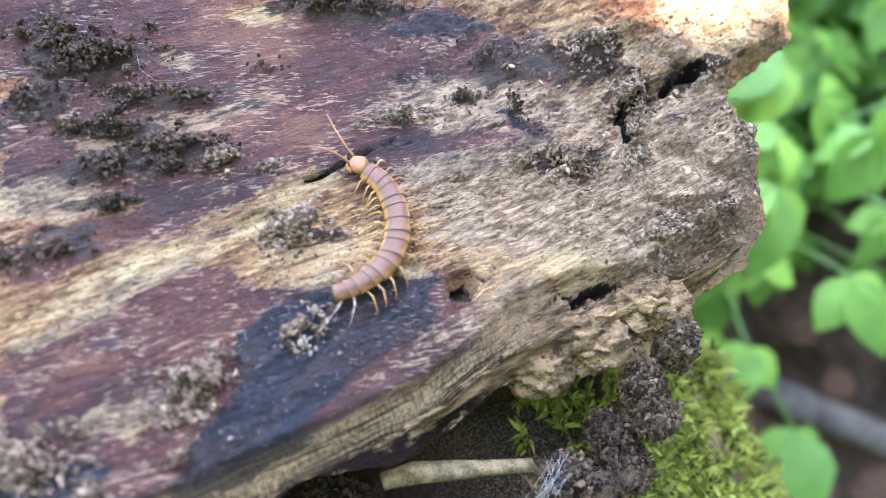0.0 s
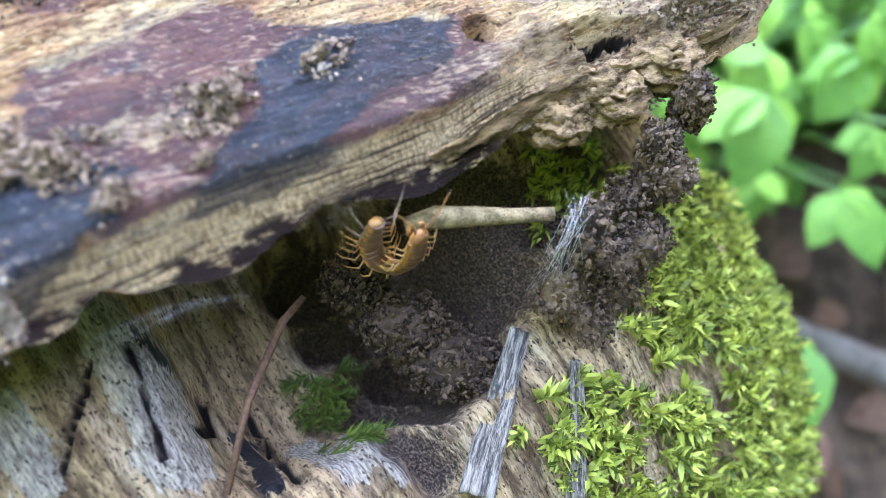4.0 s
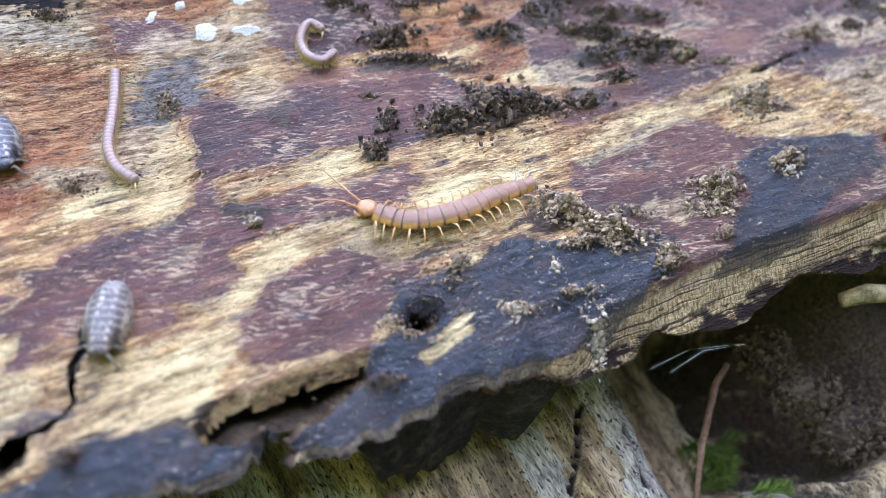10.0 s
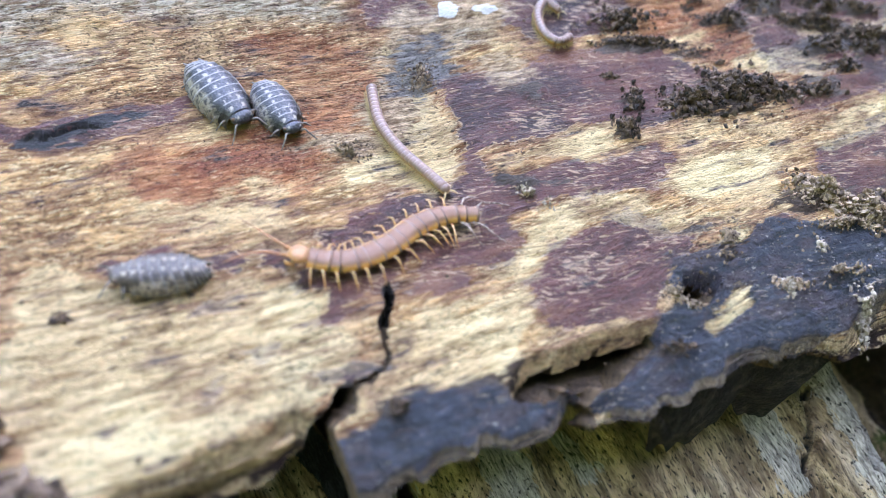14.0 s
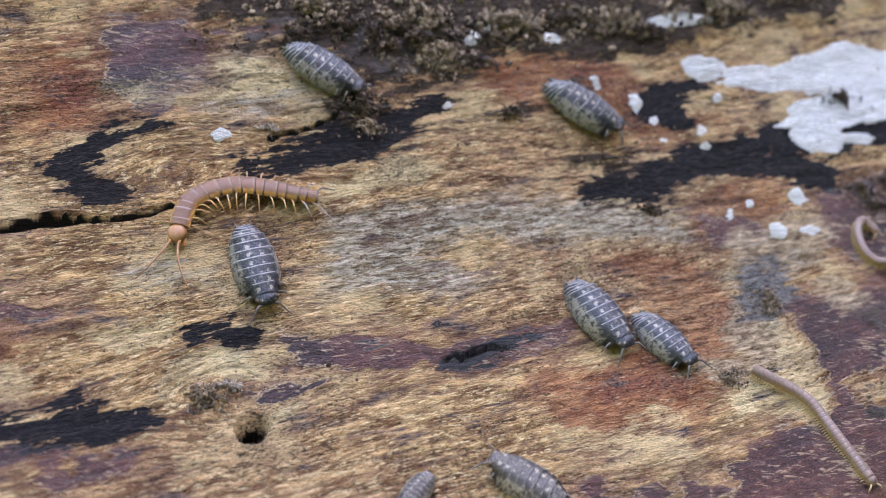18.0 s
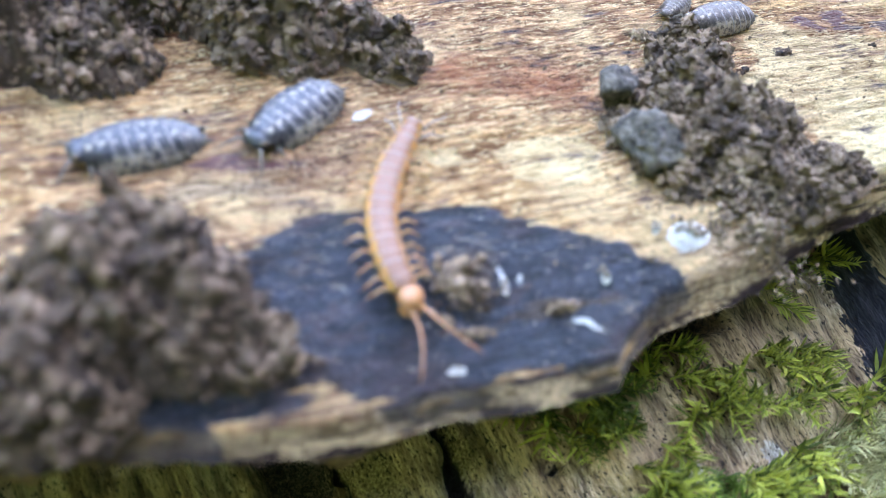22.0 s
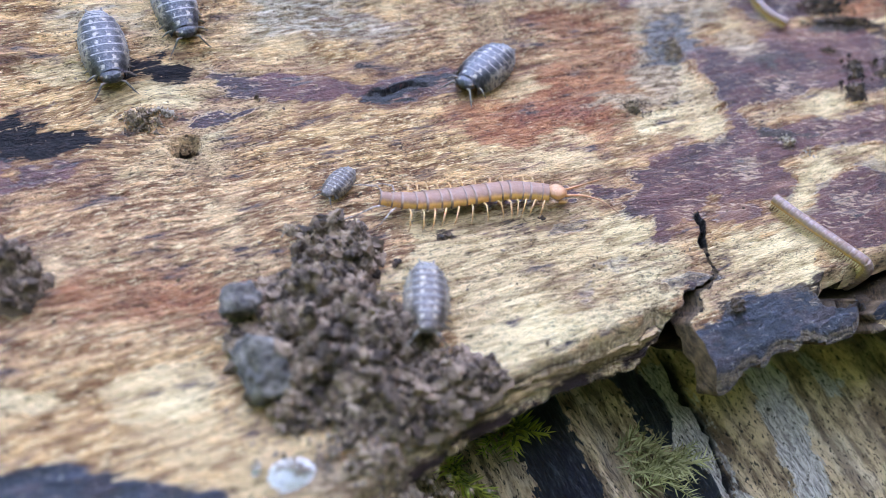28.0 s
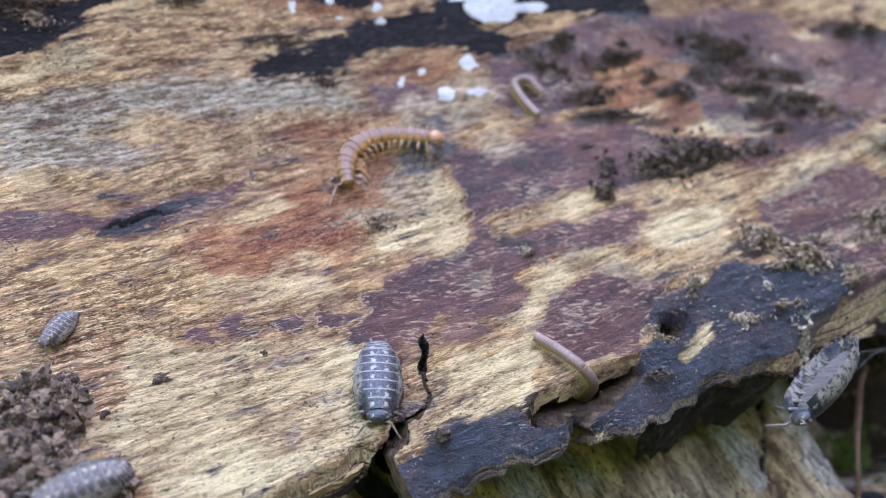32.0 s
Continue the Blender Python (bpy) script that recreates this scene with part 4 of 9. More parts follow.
patch("film", -187.1, 94.7, -178.6, 92.4, -176, 91.2, -177.5, 90.1, -183.5, 90.4, -186.1, 90.3, -187.3, 90.7)
patch("film", -156.3, 151.5, -146.8, 150.8, -147.7, 145.6, -148, 140.4, -151.4, 137.9, -155, 141, -156, 144.5, -156.5, 146.4, -158.4, 150)
patch("film", -185.2, 114.4, -180.9, 114.5, -174, 111.4, -170.9, 109.8, -175, 109.8, -181.3, 111, -185.5, 111.8)
patch("film", -143.2, 150.5, -140, 148.5, -132.1, 149.6, -116.6, 148.4, -111.7, 144.2, -113.2, 146.2, -99.3, 143.1, -100.5, 139.3, -111.4, 138.5, -117, 140, -120.2, 143.1)
patch("film", -66, 106.7, -58.3, 105.9, -52.7, 100.6, -60.2, 99.8, -66.4, 101.1)
patch("film", -59.3, 90, -52.4, 84.3, -46.8, 79.6, -33.8, 84.5, -21.8, 84.7, -16.6, 78.4, -8.4, 74.1, -14.1, 73.3, -25.3, 73.1, -29.6, 72.1, -25.2, 69.1, -33.2, 68.2, -42.6, 71.7, -48.1, 71.3, -54.8, 71.4, -61.7, 72.9, -61.3, 79.9)
patch("film", 7.6, 90.5, 20.4, 91.5, 31.2, 81.2, 46, 78, 64.3, 79.5, 80.7, 78.1, 70.8, 68, 58.4, 65.1, 45.6, 66.1, 33.3, 67.1, 19.7, 68.7, 7.2, 70.8, 0.5, 74.6, 7.9, 77.4, 5.6, 83)
patch("film", 0.6, 56.3, 4.8, 58.3, 10.8, 60.3, 14.7, 57.1, 18.5, 56.3, 19.5, 51.1, 22.1, 50.1, 29, 48.7, 35.1, 47.7, 43.3, 45.9, 43.2, 41.5, 45.6, 38, 42.7, 33, 30.4, 32.8, 18.9, 31.9, 11.5, 31.6, 6.6, 30, -0.8, 30.6, -5.5, 30.5, -10.5, 31.4, -17.6, 34.8, -26.1, 34.5, -32.8, 37.5, -27.1, 43.1, -29.2, 46, -24.1, 46, -22.8, 43.3, -17.8, 41.2, -8.5, 35.2, -6, 42.9, -3.1, 40.5, 4.8, 43.1, 8.1, 46.6, 6.5, 52.4)
patch("film", -3.2, 82.6, 4.1, 82.6, 11.1, 80.9, 16.4, 73.7, 7.4, 69.7, 1.8, 70.2, -5.5, 74.1)
patch("film", 15.5, 71.2, 26, 67.4, 34.8, 66.4, 38.1, 66.1, 29.7, 66.4, 22.4, 64.5, 15.4, 64.5, 5.5, 64.1, -1.7, 63.6, -8.1, 64.7, -7.1, 68.5, 3.7, 69.4, 10.3, 69.4)
patch("film", 33.4, 91.9, 48.7, 89, 66.1, 84.1, 71.9, 79.5, 66.3, 75.1, 53.4, 78.7, 40.9, 79.9, 36, 85.2)
patch("film", 30.5, 72.2, 41.9, 74.2, 53.1, 74.4, 60.1, 72.9, 62.9, 67.2, 57.5, 68.2, 49.1, 70.3, 42.3, 67.5, 35.2, 67.2)
patch("film", 3.9, 59.3, 11.4, 59.8, 13.5, 59.2, 17.5, 56.1, 18.8, 53.7, 27.1, 49.3, 28.8, 46, 36.2, 44.4, 42.7, 40.7, 37.9, 36.6, 26.4, 34.3, 14.7, 31.4, 7.3, 30.6, 1.1, 31.9, -15.1, 39.5, -10.8, 55.1, -5.1, 56.6, 2, 57.6)
patch("film", -135.8, 97.8, -129.5, 97.6, -123.7, 92.8, -124.5, 90.4, -134.4, 93.4, -143, 97.1, -142.2, 101.4, -139.5, 100.3)
patch("film", -148.5, 92.1, -141.6, 92.8, -134.8, 92.3, -142.2, 90.5, -145.8, 89.7)
patch("film", -39.7, 106.1, -25.3, 108.4, -9.8, 110.9, 10.4, 106.9, 29.5, 99.6, 34, 85.5, 42.7, 82.8, 33.3, 73.8, 14.9, 74.2, 12.1, 88.4, -2.7, 99, -16.9, 99.4, -28.2, 90.1, -37.7, 91.4, -44.9, 96.3)
patch("film", -156.8, 152.1, -147.6, 151.7, -142.8, 149.1, -142.9, 144.7, -147.3, 140.7, -150.6, 137.5, -155.4, 139, -157.8, 144.5)
patch("ash", -131.2, 118.7, -118.1, 118, -104.2, 117.2, -84.8, 114.2, -79.3, 111.6, -67.8, 106.8, -68.4, 101.5, -78, 103.9, -88.1, 105.2, -94.4, 107.9, -106.6, 109.7, -116.2, 108.8, -108.9, 102.4, -117.9, 102.6, -134.2, 106)
patch("ash", -161.8, 115.1, -156.9, 115.7, -150, 113, -148.8, 110.5, -155.6, 110.3, -160.9, 111.8)
patch("ash", -145.9, 146.4, -136.7, 146.4, -130.2, 142.2, -123.4, 138.7, -127.9, 136.4, -137.5, 135.7, -147, 137.6, -147.4, 142.1)
patch("ash", -63.2, 97.6, -56.6, 99.3, -44.3, 103, -36, 104.6, -40.2, 98.4, -46.9, 95.4, -56.1, 92)
patch("slate", -68.4, 91, -62.6, 96, -55.4, 95.7, -55.3, 89.9, -61.2, 86.9, -65.2, 83.6, -67.6, 87.6)
patch("pale", -67.6, 78.9, -62.2, 78.7, -63.3, 71.6, -65.9, 68.2, -70.8, 65, -73.8, 67.2, -76.6, 69.8, -80.6, 69.8, -81.2, 72.9, -76.1, 75, -71.9, 74.8)
patch("pale", -70.2, 57.9, -68.2, 60.3, -64, 60.7, -66.7, 58.4, -70.1, 56.1)
patch("pale", -56.3, 68.4, -50.5, 69.5, -45.9, 71.1, -40.3, 70.3, -39.9, 67.4, -46.1, 65.3, -51.1, 66.6)
patch("pale", -59.3, 68.5, -55.5, 68.8, -55.8, 66.1, -59.2, 66.5)
patch("pale", -38, 56.4, -34.4, 59.6, -26.7, 59.7, -16.7, 59, -17.9, 55.3, -26.4, 53.8, -33.9, 53.8)
patch("pale", -62, 54.7, -58, 57.6, -50.7, 58.5, -44.3, 57.7, -41.3, 55.2, -43.3, 50.7, -39.8, 49.1, -43.6, 47.5, -46, 50.4, -50.8, 53.3, -55.8, 52.7, -59.7, 51.7, -63.6, 48.1, -67.9, 48.7, -70.5, 51, -63.4, 50.8)
patch("pale", -83.7, 45.7, -77.6, 47.3, -70.2, 46.5, -65, 46.7, -66.2, 42.9, -70, 38.9, -73.3, 35.1, -76.5, 34.5, -81.1, 36.4, -85.6, 36.3, -90, 36.3, -89.4, 39.1, -85.7, 42.5)
patch("pale", -118.3, 70.4, -116.2, 64.1, -110.8, 63, -103.4, 60.1, -97.4, 57.7, -95.3, 52.5, -91.4, 53.1, -94.2, 49, -89.4, 48, -89.2, 42.9, -95.9, 41.8, -98.7, 39.3, -105.2, 39.3, -112.5, 40.5, -128.5, 47.4, -123, 67.9)
patch("pale", -6.4, 59.7, 1.4, 61.8, 11.8, 63.2, 22.2, 63.1, 17.4, 58.5, 8, 57.8, -2.1, 56.5)
patch("pale", -138.2, 120.6, -132, 121.6, -126.2, 122.1, -120.3, 121.8, -127.1, 119.2, -132, 118.1, -136.4, 118.8)
patch("pale", -125.1, 124.3, -117.8, 124.4, -112.5, 125.2, -109.6, 122.2, -114.2, 120.1, -118.7, 121.3, -122.6, 121.4)
patch("pale", -161.1, 96.7, -157.6, 100.3, -155.2, 100.7, -149.7, 100.4, -144.1, 96.4, -145.8, 94.4, -152.3, 96.2, -157.2, 94.9, -159.6, 94.3)
patch("pale", -168.8, 106.6, -162.6, 106.6, -155.8, 107.3, -155.5, 106, -157, 102.6, -158.9, 101.9, -164.9, 102.8)
patch("pale", -144.3, 103.8, -141.2, 104.2, -141, 101.2, -143.9, 100.4)
patch("pale", -146.6, 88.6, -143.2, 91, -141.2, 89.6, -145.1, 87.2, -146.9, 86.3)
patch("pale", 6.9, 84.2, 17.1, 82.5, 24, 81.8, 26.2, 77.7, 14.4, 78.4, 6.3, 80.4)
patch("pale", -65.6, 98.3, -64.2, 91, -62.4, 85.3, -61.2, 77.4, -64.3, 69.3, -67.9, 64.8, -72.1, 65.9, -72.7, 72.5, -69.4, 76.9, -65.8, 81.5)
patch("pale", -8.8, 57, -0.6, 57.8, 5.5, 59.4, 13.3, 61.9, 25.3, 63.1, 30.8, 63.5, 31.4, 61.4, 25.5, 60.1, 16.1, 59.4, 10.4, 58.8, 3.6, 56.1, -7.3, 54.5)
patch("pale", -0.6, 43.9, 1.8, 45.5, 5, 43, 2.3, 40.6, -0.5, 39.2, -1.9, 40.9)
patch("pale", 29.5, 50.2, 36.9, 48.4, 41.9, 48.7, 41.5, 44.9, 38.8, 44.9, 34.4, 48.3)
patch("pale", 26.8, 51.7, 29.6, 49.9, 27.1, 48.4, 25.3, 49.9)
patch("pale", 57.6, 40.9, 63.1, 41.1, 66.1, 38.4, 64.7, 35.8, 59.3, 35.8, 57.4, 37.9)
patch("pale", -39.1, 56.4, -35.1, 58.3, -31.8, 60.4, -26.9, 59.6, -22.8, 56.8, -21.3, 53.8, -26.4, 52.5, -31.6, 52.2, -36.6, 54.3)
patch("pale", -53.9, 56.5, -49.4, 58.8, -44.3, 57.7, -40.7, 54.1, -36.9, 51.4, -31.3, 49, -27.8, 48.9, -32.1, 47, -36.9, 47.2, -39.9, 45.3, -41.3, 47.9, -44.6, 47.3, -45, 50.7, -47.5, 52.5, -50.5, 52.8, -56.5, 52.4, -59.7, 50.9, -61.8, 48.1, -66.1, 47.3, -65.3, 50.7, -61.8, 53.9, -57.5, 54)
patch("pale", -51.2, 69.3, -45.5, 69.5, -40.3, 67.5, -38.7, 64.4, -44.9, 63.3, -49.6, 66.5)
patch("pale", -37.9, 44.4, -32.4, 46.3, -30.5, 44.5, -34.1, 42, -37.6, 41.3)
patch("pale", -11.8, 77.3, -4.9, 79.1, 3.9, 75.8, 8.8, 70.9, 1, 70.2, -5.6, 73.5)
patch("pale", -5.6, 44.3, -0.9, 46.9, 0.2, 45.6, -2.4, 42.1, -5.7, 42.1)
patch("pale", 38.5, 47.1, 41.5, 49, 42.1, 45.7, 40.8, 44.2, 38.6, 44.3)
patch("pale", 18.2, 54, 21.3, 56, 23.9, 56.3, 22.1, 54.1, 19.5, 53.5)
patch("pale", 24.4, 63.4, 29, 64.7, 34.4, 65.5, 38.6, 65, 36.8, 63.3, 31.5, 62.9)
patch("pale", 11.1, 80.9, 16.4, 82.4, 21.9, 81.9, 27.3, 80.9, 24.2, 79.4, 18.5, 79.5)
patch("pale", -167.8, 50.4, -162.6, 51.1, -155.7, 49.5, -157.4, 43.4, -162, 42.7, -167.6, 45.1)
patch("pale", -178.1, 53.3, -172.6, 50.5, -171.2, 48.3, -178.5, 50.2)
patch("pale", -133.7, 54.9, -123.1, 58.8, -111.5, 57.3, -103.2, 55.8, -93.3, 56.3, -89.6, 52.8, -94.1, 47.3, -89.4, 43.5, -96.7, 37.7, -107.9, 38.4, -118.3, 36.3, -125.2, 35.2, -126.4, 39.2, -126.1, 46.5, -130.2, 53.7)
patch("pale", -85.9, 44.9, -78.3, 48.3, -69.7, 45.6, -70.2, 41, -77.1, 36.5, -82.5, 36.1, -87.8, 36.8, -94.7, 35.1, -98.4, 33.6, -94.8, 37.1)
patch("pale", -130.7, 123, -122.7, 124.6, -116.5, 125.7, -110, 124.2, -113.9, 121.4, -123.1, 119.9, -130.5, 120.1)
patch("ink", -90.7, 35, -87.3, 36.5, -82.9, 36.3, -77.1, 35.1, -73.7, 32.8, -68.5, 31.7, -65.6, 31.7, -68.3, 28.6, -71.1, 27.2, -77, 26.8, -92.1, 32.2)
patch("ink", -64.5, 30.1, -59.3, 31.9, -54.9, 33.9, -50.3, 36.5, -46.3, 38.1, -47.9, 40.4, -44.1, 43.5, -37.7, 44.4, -33.5, 43.7, -27.8, 46.1, -21.3, 43.3, -12.3, 41.5, -3.7, 38.3, -9.1, 32.8, -21.7, 27.9, -34.4, 27.4, -43.7, 25.9, -50.1, 23.5, -58.1, 25.6, -62.7, 26.4)
patch("ink", 20.3, 49.2, 31.4, 48.9, 42.2, 44.6, 35.6, 38.1, 25.7, 37, 17.7, 33.4, 11.1, 32.6, 7.1, 34.2, 14, 41.8, 15.3, 47.2)
patch("ink", -35.5, 38.7, -28.3, 40.5, -23.5, 40, -15.8, 38.2, -8.6, 35, -7.1, 31.9, -13.9, 33.4, -21.5, 33.7, -26.7, 33.1, -37.1, 34.8)
patch("ink", 0, 32.1, 8.4, 34.7, 19.2, 32.4, 9, 30.9, 3.9, 30.4, -1.1, 30)
patch("ink", 56.2, 86.3, 62.9, 85.8, 71.3, 82.2, 72.2, 80, 63.3, 82.6, 56.2, 84.5)
patch("ink", 4.7, 35.9, 8.5, 38.7, 13.1, 39.7, 21.9, 37.9, 25.5, 38.9, 20.3, 44.4, 19.6, 48.2, 25.1, 48.4, 29.3, 43.9, 39.5, 41.2, 38.1, 38.2, 29.3, 40.4, 25.4, 35.5, 16.4, 32, 8.7, 30.6, 2.8, 31.2)
patch("ink", -196.6, 43, -191.7, 44, -182.1, 43, -174.7, 41.8, -169.1, 39.1, -163.9, 35.3, -158.8, 32.8, -154.9, 30.1, -151.5, 28, -158.3, 25.4, -161.3, 20.9, -167.4, 20.4, -175.5, 21.9, -185.4, 20.6, -192.4, 23.2, -194.9, 26.3, -200.4, 25.4, -205.3, 26.6, -205.9, 28.9, -203, 30.4, -201.1, 34.5, -201.1, 40.3)
patch("ink", -219.3, 29.9, -212.3, 29.3, -205.5, 25.6, -206.8, 21.1, -215.8, 20.9, -220.1, 22.2)
patch("ink", -104.7, 28.7, -99.9, 30.2, -96.1, 33.8, -89, 35.2, -83, 35.4, -74.5, 33, -64.5, 32.1, -65.9, 28.1, -73.5, 26.7, -80, 27.7, -85.5, 26.8, -88.3, 24.3, -96.1, 23.9, -99.3, 25.8)
patch("soot", -82.6, 114.2, -72, 118.5, -62, 120.2, -49.1, 120.4, -52.7, 112.7, -64.4, 114.6, -74.7, 111.8, -79, 112.3)
patch("soot", -87.8, 116.4, -83.2, 118, -75.7, 116.9, -63.1, 118.4, -63, 115.7, -77.8, 112.5, -86.3, 113.4)
patch("soot", -122, 90.5, -115.8, 92.2, -108.2, 92.4, -104.8, 91.2, -113, 90, -120.6, 89.4)
patch("soot", -155.9, 104.8, -153.4, 105.3, -149.4, 105, -148, 105.8, -147.6, 104, -145, 102.7, -144.6, 101.1, -146.1, 100, -149.5, 101.2, -150.8, 102.4, -154.1, 102.2, -155.8, 103.5)
patch("soot", -186.8, 97.8, -180.1, 97, -175.4, 96.1, -173.1, 97, -170.8, 98.1, -169.8, 96.6, -166.2, 94.9, -161.8, 94.6, -159.9, 92.1, -161.9, 90.6, -167.1, 89.8, -169.9, 90.1, -175.3, 91.1, -179.2, 93, -183.2, 93.6, -187.1, 95)
patch("soot", -170.5, 132.7, -166.4, 134.3, -163.7, 135.2, -158.5, 136.3, -151.6, 137, -148.8, 136.6, -149.9, 134.4, -154.6, 134.9, -159.8, 134.3, -161.9, 132, -165.5, 132, -166.4, 131.3, -160.8, 128.8, -160.2, 127, -158.3, 126.6, -160.7, 125.2, -164.8, 125.3, -163.4, 127.5, -168.4, 128.9, -168.7, 131.1)
patch("soot", -143.7, 127.2, -140.9, 129.5, -133.3, 130.4, -125.5, 131.3, -117.9, 130.4, -115.6, 128.1, -125.2, 125.6, -133, 124.8, -138, 126.4)
patch("soot", -118, 133.2, -112.5, 134.7, -106.1, 135.2, -101.7, 134.1, -106.3, 131.5, -114, 129.9, -118.2, 129.4)
patch("soot", -70.4, 130, -61.5, 132.2, -54.9, 132.8, -52.1, 130.1, -58.7, 127.3, -59.3, 123, -66, 124.9, -69.7, 127.5)
patch("soot", -46.2, 119.2, -41.4, 116.2, -32.9, 111.2, -35.6, 107, -42.9, 109.2, -48.8, 112.4)
patch("soot", -42.7, 122.6, -36, 122.9, -13.6, 118.6, -2.9, 117.1, 5.5, 114.6, 1.4, 108.6, -14.8, 111.8, -20.5, 114, -29, 113.5, -41.7, 114.2, -52.1, 113.6, -70, 113.1, -81.2, 112.8, -68.7, 116.2, -55.7, 118.7, -49, 120)
patch("soot", -123.7, 134.1, -116.4, 135.2, -109.8, 133.5, -115, 130.2, -122.3, 128.7, -133.6, 129.2, -140.9, 129.3, -133.2, 131)
patch("white", -55.1, 136.3, -51.6, 137.3, -48.4, 135.2, -48.2, 132.8, -52.9, 131.7, -54.8, 133)
patch("white", -50.5, 131.3, -46.4, 131.7, -43.3, 132.5, -38.5, 131.4, -33.8, 132.7, -34.3, 129.7, -44.5, 130.2, -48.6, 129.8)
patch("white", -98.8, 144.6, -96.4, 145.2, -95.3, 143.9, -97.4, 142.8)
patch("white", -83.3, 143.7, -81.2, 143.3, -80, 141.6, -82.4, 141.4)
patch("white", -76.3, 135.1, -74.9, 135.1, -74.4, 132.8, -75.9, 132.5)
patch("white", -70.4, 130.8, -68.2, 131, -67.8, 128.6, -69.5, 127.5, -70.4, 129.1)
patch("white", -74.7, 127.1, -73.1, 127.3, -73.5, 124.8, -74.8, 125.2)
patch("white", -67.2, 126.2, -65.5, 126.2, -65.9, 124.7, -67.3, 124.9)
patch("white", -67.1, 122.7, -65.1, 122.2, -65.8, 121.2, -67.3, 121.6)
patch("white", -106.6, 133.1, -104.4, 134, -103.2, 132.9, -105.9, 132.6)
patch("white", -145, 133.3, -143.4, 134.2, -141.7, 133.4, -142.5, 132.3, -144.7, 132.2)
patch("white", -52.7, 128.8, -50.8, 129.1, -50.8, 127.5, -52.3, 127.5)
patch("white", -55.2, 136.6, -51.6, 137.1, -48.2, 135.4, -49.8, 132.2, -54.2, 131.8)
patch("white", -42.5, 120.9, -32.4, 124.8, -22.3, 125.9, -13.4, 123.6, -17, 119.6, -24.6, 118.9, -28.5, 117.3, -21.4, 116.7, -21.9, 114.6, -27.9, 115.5, -31.6, 113.6, -37.7, 114.6, -40, 117.6, -39.3, 119.6)
patch("white", -36.7, 129.8, -30.7, 134, -17.2, 136.1, -5.9, 132.5, 15.3, 130.3, 5.3, 114.4, -3.7, 115.7, -14.4, 122.2, -18.1, 125.9, -28.9, 126.5)
patch("white", -46.9, 107.9, -43.4, 108.5, -42.8, 106, -45.5, 104.8)
patch("white", -54, 102.6, -51.5, 102.8, -50.1, 100.8, -52.8, 99.2, -54.4, 100.5)
patch("white", -48.4, 101, -45.1, 101.1, -43.5, 99.5, -46.4, 98.9, -48.4, 99.5)
patch("white", -60.2, 107.3, -58.5, 107.7, -59.2, 105.5, -60.8, 105.1)
patch("white", -55.8, 108.4, -53.6, 108.4, -53.6, 107, -55.4, 106.9)
# a torn spot where clean wood shows through the stain
for kind in ("ink", "film"):
    field.kinds[kind] = np.minimum(field.kinds[kind], -field.kinds["clean"])
field.kinds["pale"] = np.maximum(field.kinds["pale"], field.kinds["clean"])

front = np.interp(grid_u, FRONT_U, FRONT_V) + (0.0022 + 0.0026 * smooth(-0.108, -0.10, grid_u) * smooth(-0.026, -0.034, grid_u)) * (fractal(grid_u * 160, grid_u * 0 + 3, 5, 3) - 0.5)
end = np.interp(grid_v, END_V, END_U) + 0.0045 * (fractal(grid_v * 170, grid_v * 0 + 7, 9, 5) - 0.5)
inside = np.minimum(grid_v - front, end - grid_u)
hole = -field.kinds["gap"] / 1000


def pit(u, v, ru, rv, tilt=0.0):
    """A hole right through the slab, in millimetres; gives the depth of its edge outside."""
    c, s = math.cos(radians(tilt)), math.sin(radians(tilt))
    du, dv = grid_u * 1000 - u, grid_v * 1000 - v
    q = np.hypot((c * du + s * dv) / ru, (c * dv - s * du) / rv)
    q = q + 0.35 * (fractal(grid_u * 500, grid_v * 500, 31, 3) - 0.5)
    np.minimum(hole, (q - 1) * min(ru, rv) / 1000, out=hole)


pit(-43.2, 38.8, 2.1, 1.7, 5)
pit(45.1, 42.0, 1.5, 1.3, 10)
pit(-149.0, 87.3, 1.5, 1.3, 23)
pit(97.4, 61.0, 1.8, 1.3, 22)
pit(92.1, 59.9, 2.1, 1.1, -15)
slab_z = wood_height(grid_u, grid_v)
slab_z += 0.0022 * (fractal(grid_u * 28, grid_v * 90, 2, 5) - 0.5) + 0.0013 * (fractal(grid_u * 160, grid_v * 600, 4, 4) - 0.5)
slab_z += 0.0012 * (fractal(grid_u * 300, grid_v * 330, 6, 4) - 0.5) * (0.4 + 2.2 * smooth(0.045, 0.09, grid_u))
rim_width = np.interp(grid_u, (-0.2, -0.15, -0.13, -0.10, -0.09, -0.05, -0.027, -0.018, 0.0, 0.035, 0.05, 0.07), (0.002, 0.0025, 0.003, 0.003, 0.0012, 0.0012, 0.0015, 0.005, 0.0065, 0.0055, 0.009, 0.007))
rim_depth = np.interp(grid_u, (-0.2, -0.15, -0.13, -0.10, -0.09, -0.05, -0.027, -0.018, 0.0, 0.035, 0.05, 0.07), (0.004, 0.004, 0.005, 0.005, 0.0015, 0.0015, 0.003, 0.0055, 0.0064, 0.0062, 0.0075, 0.007))
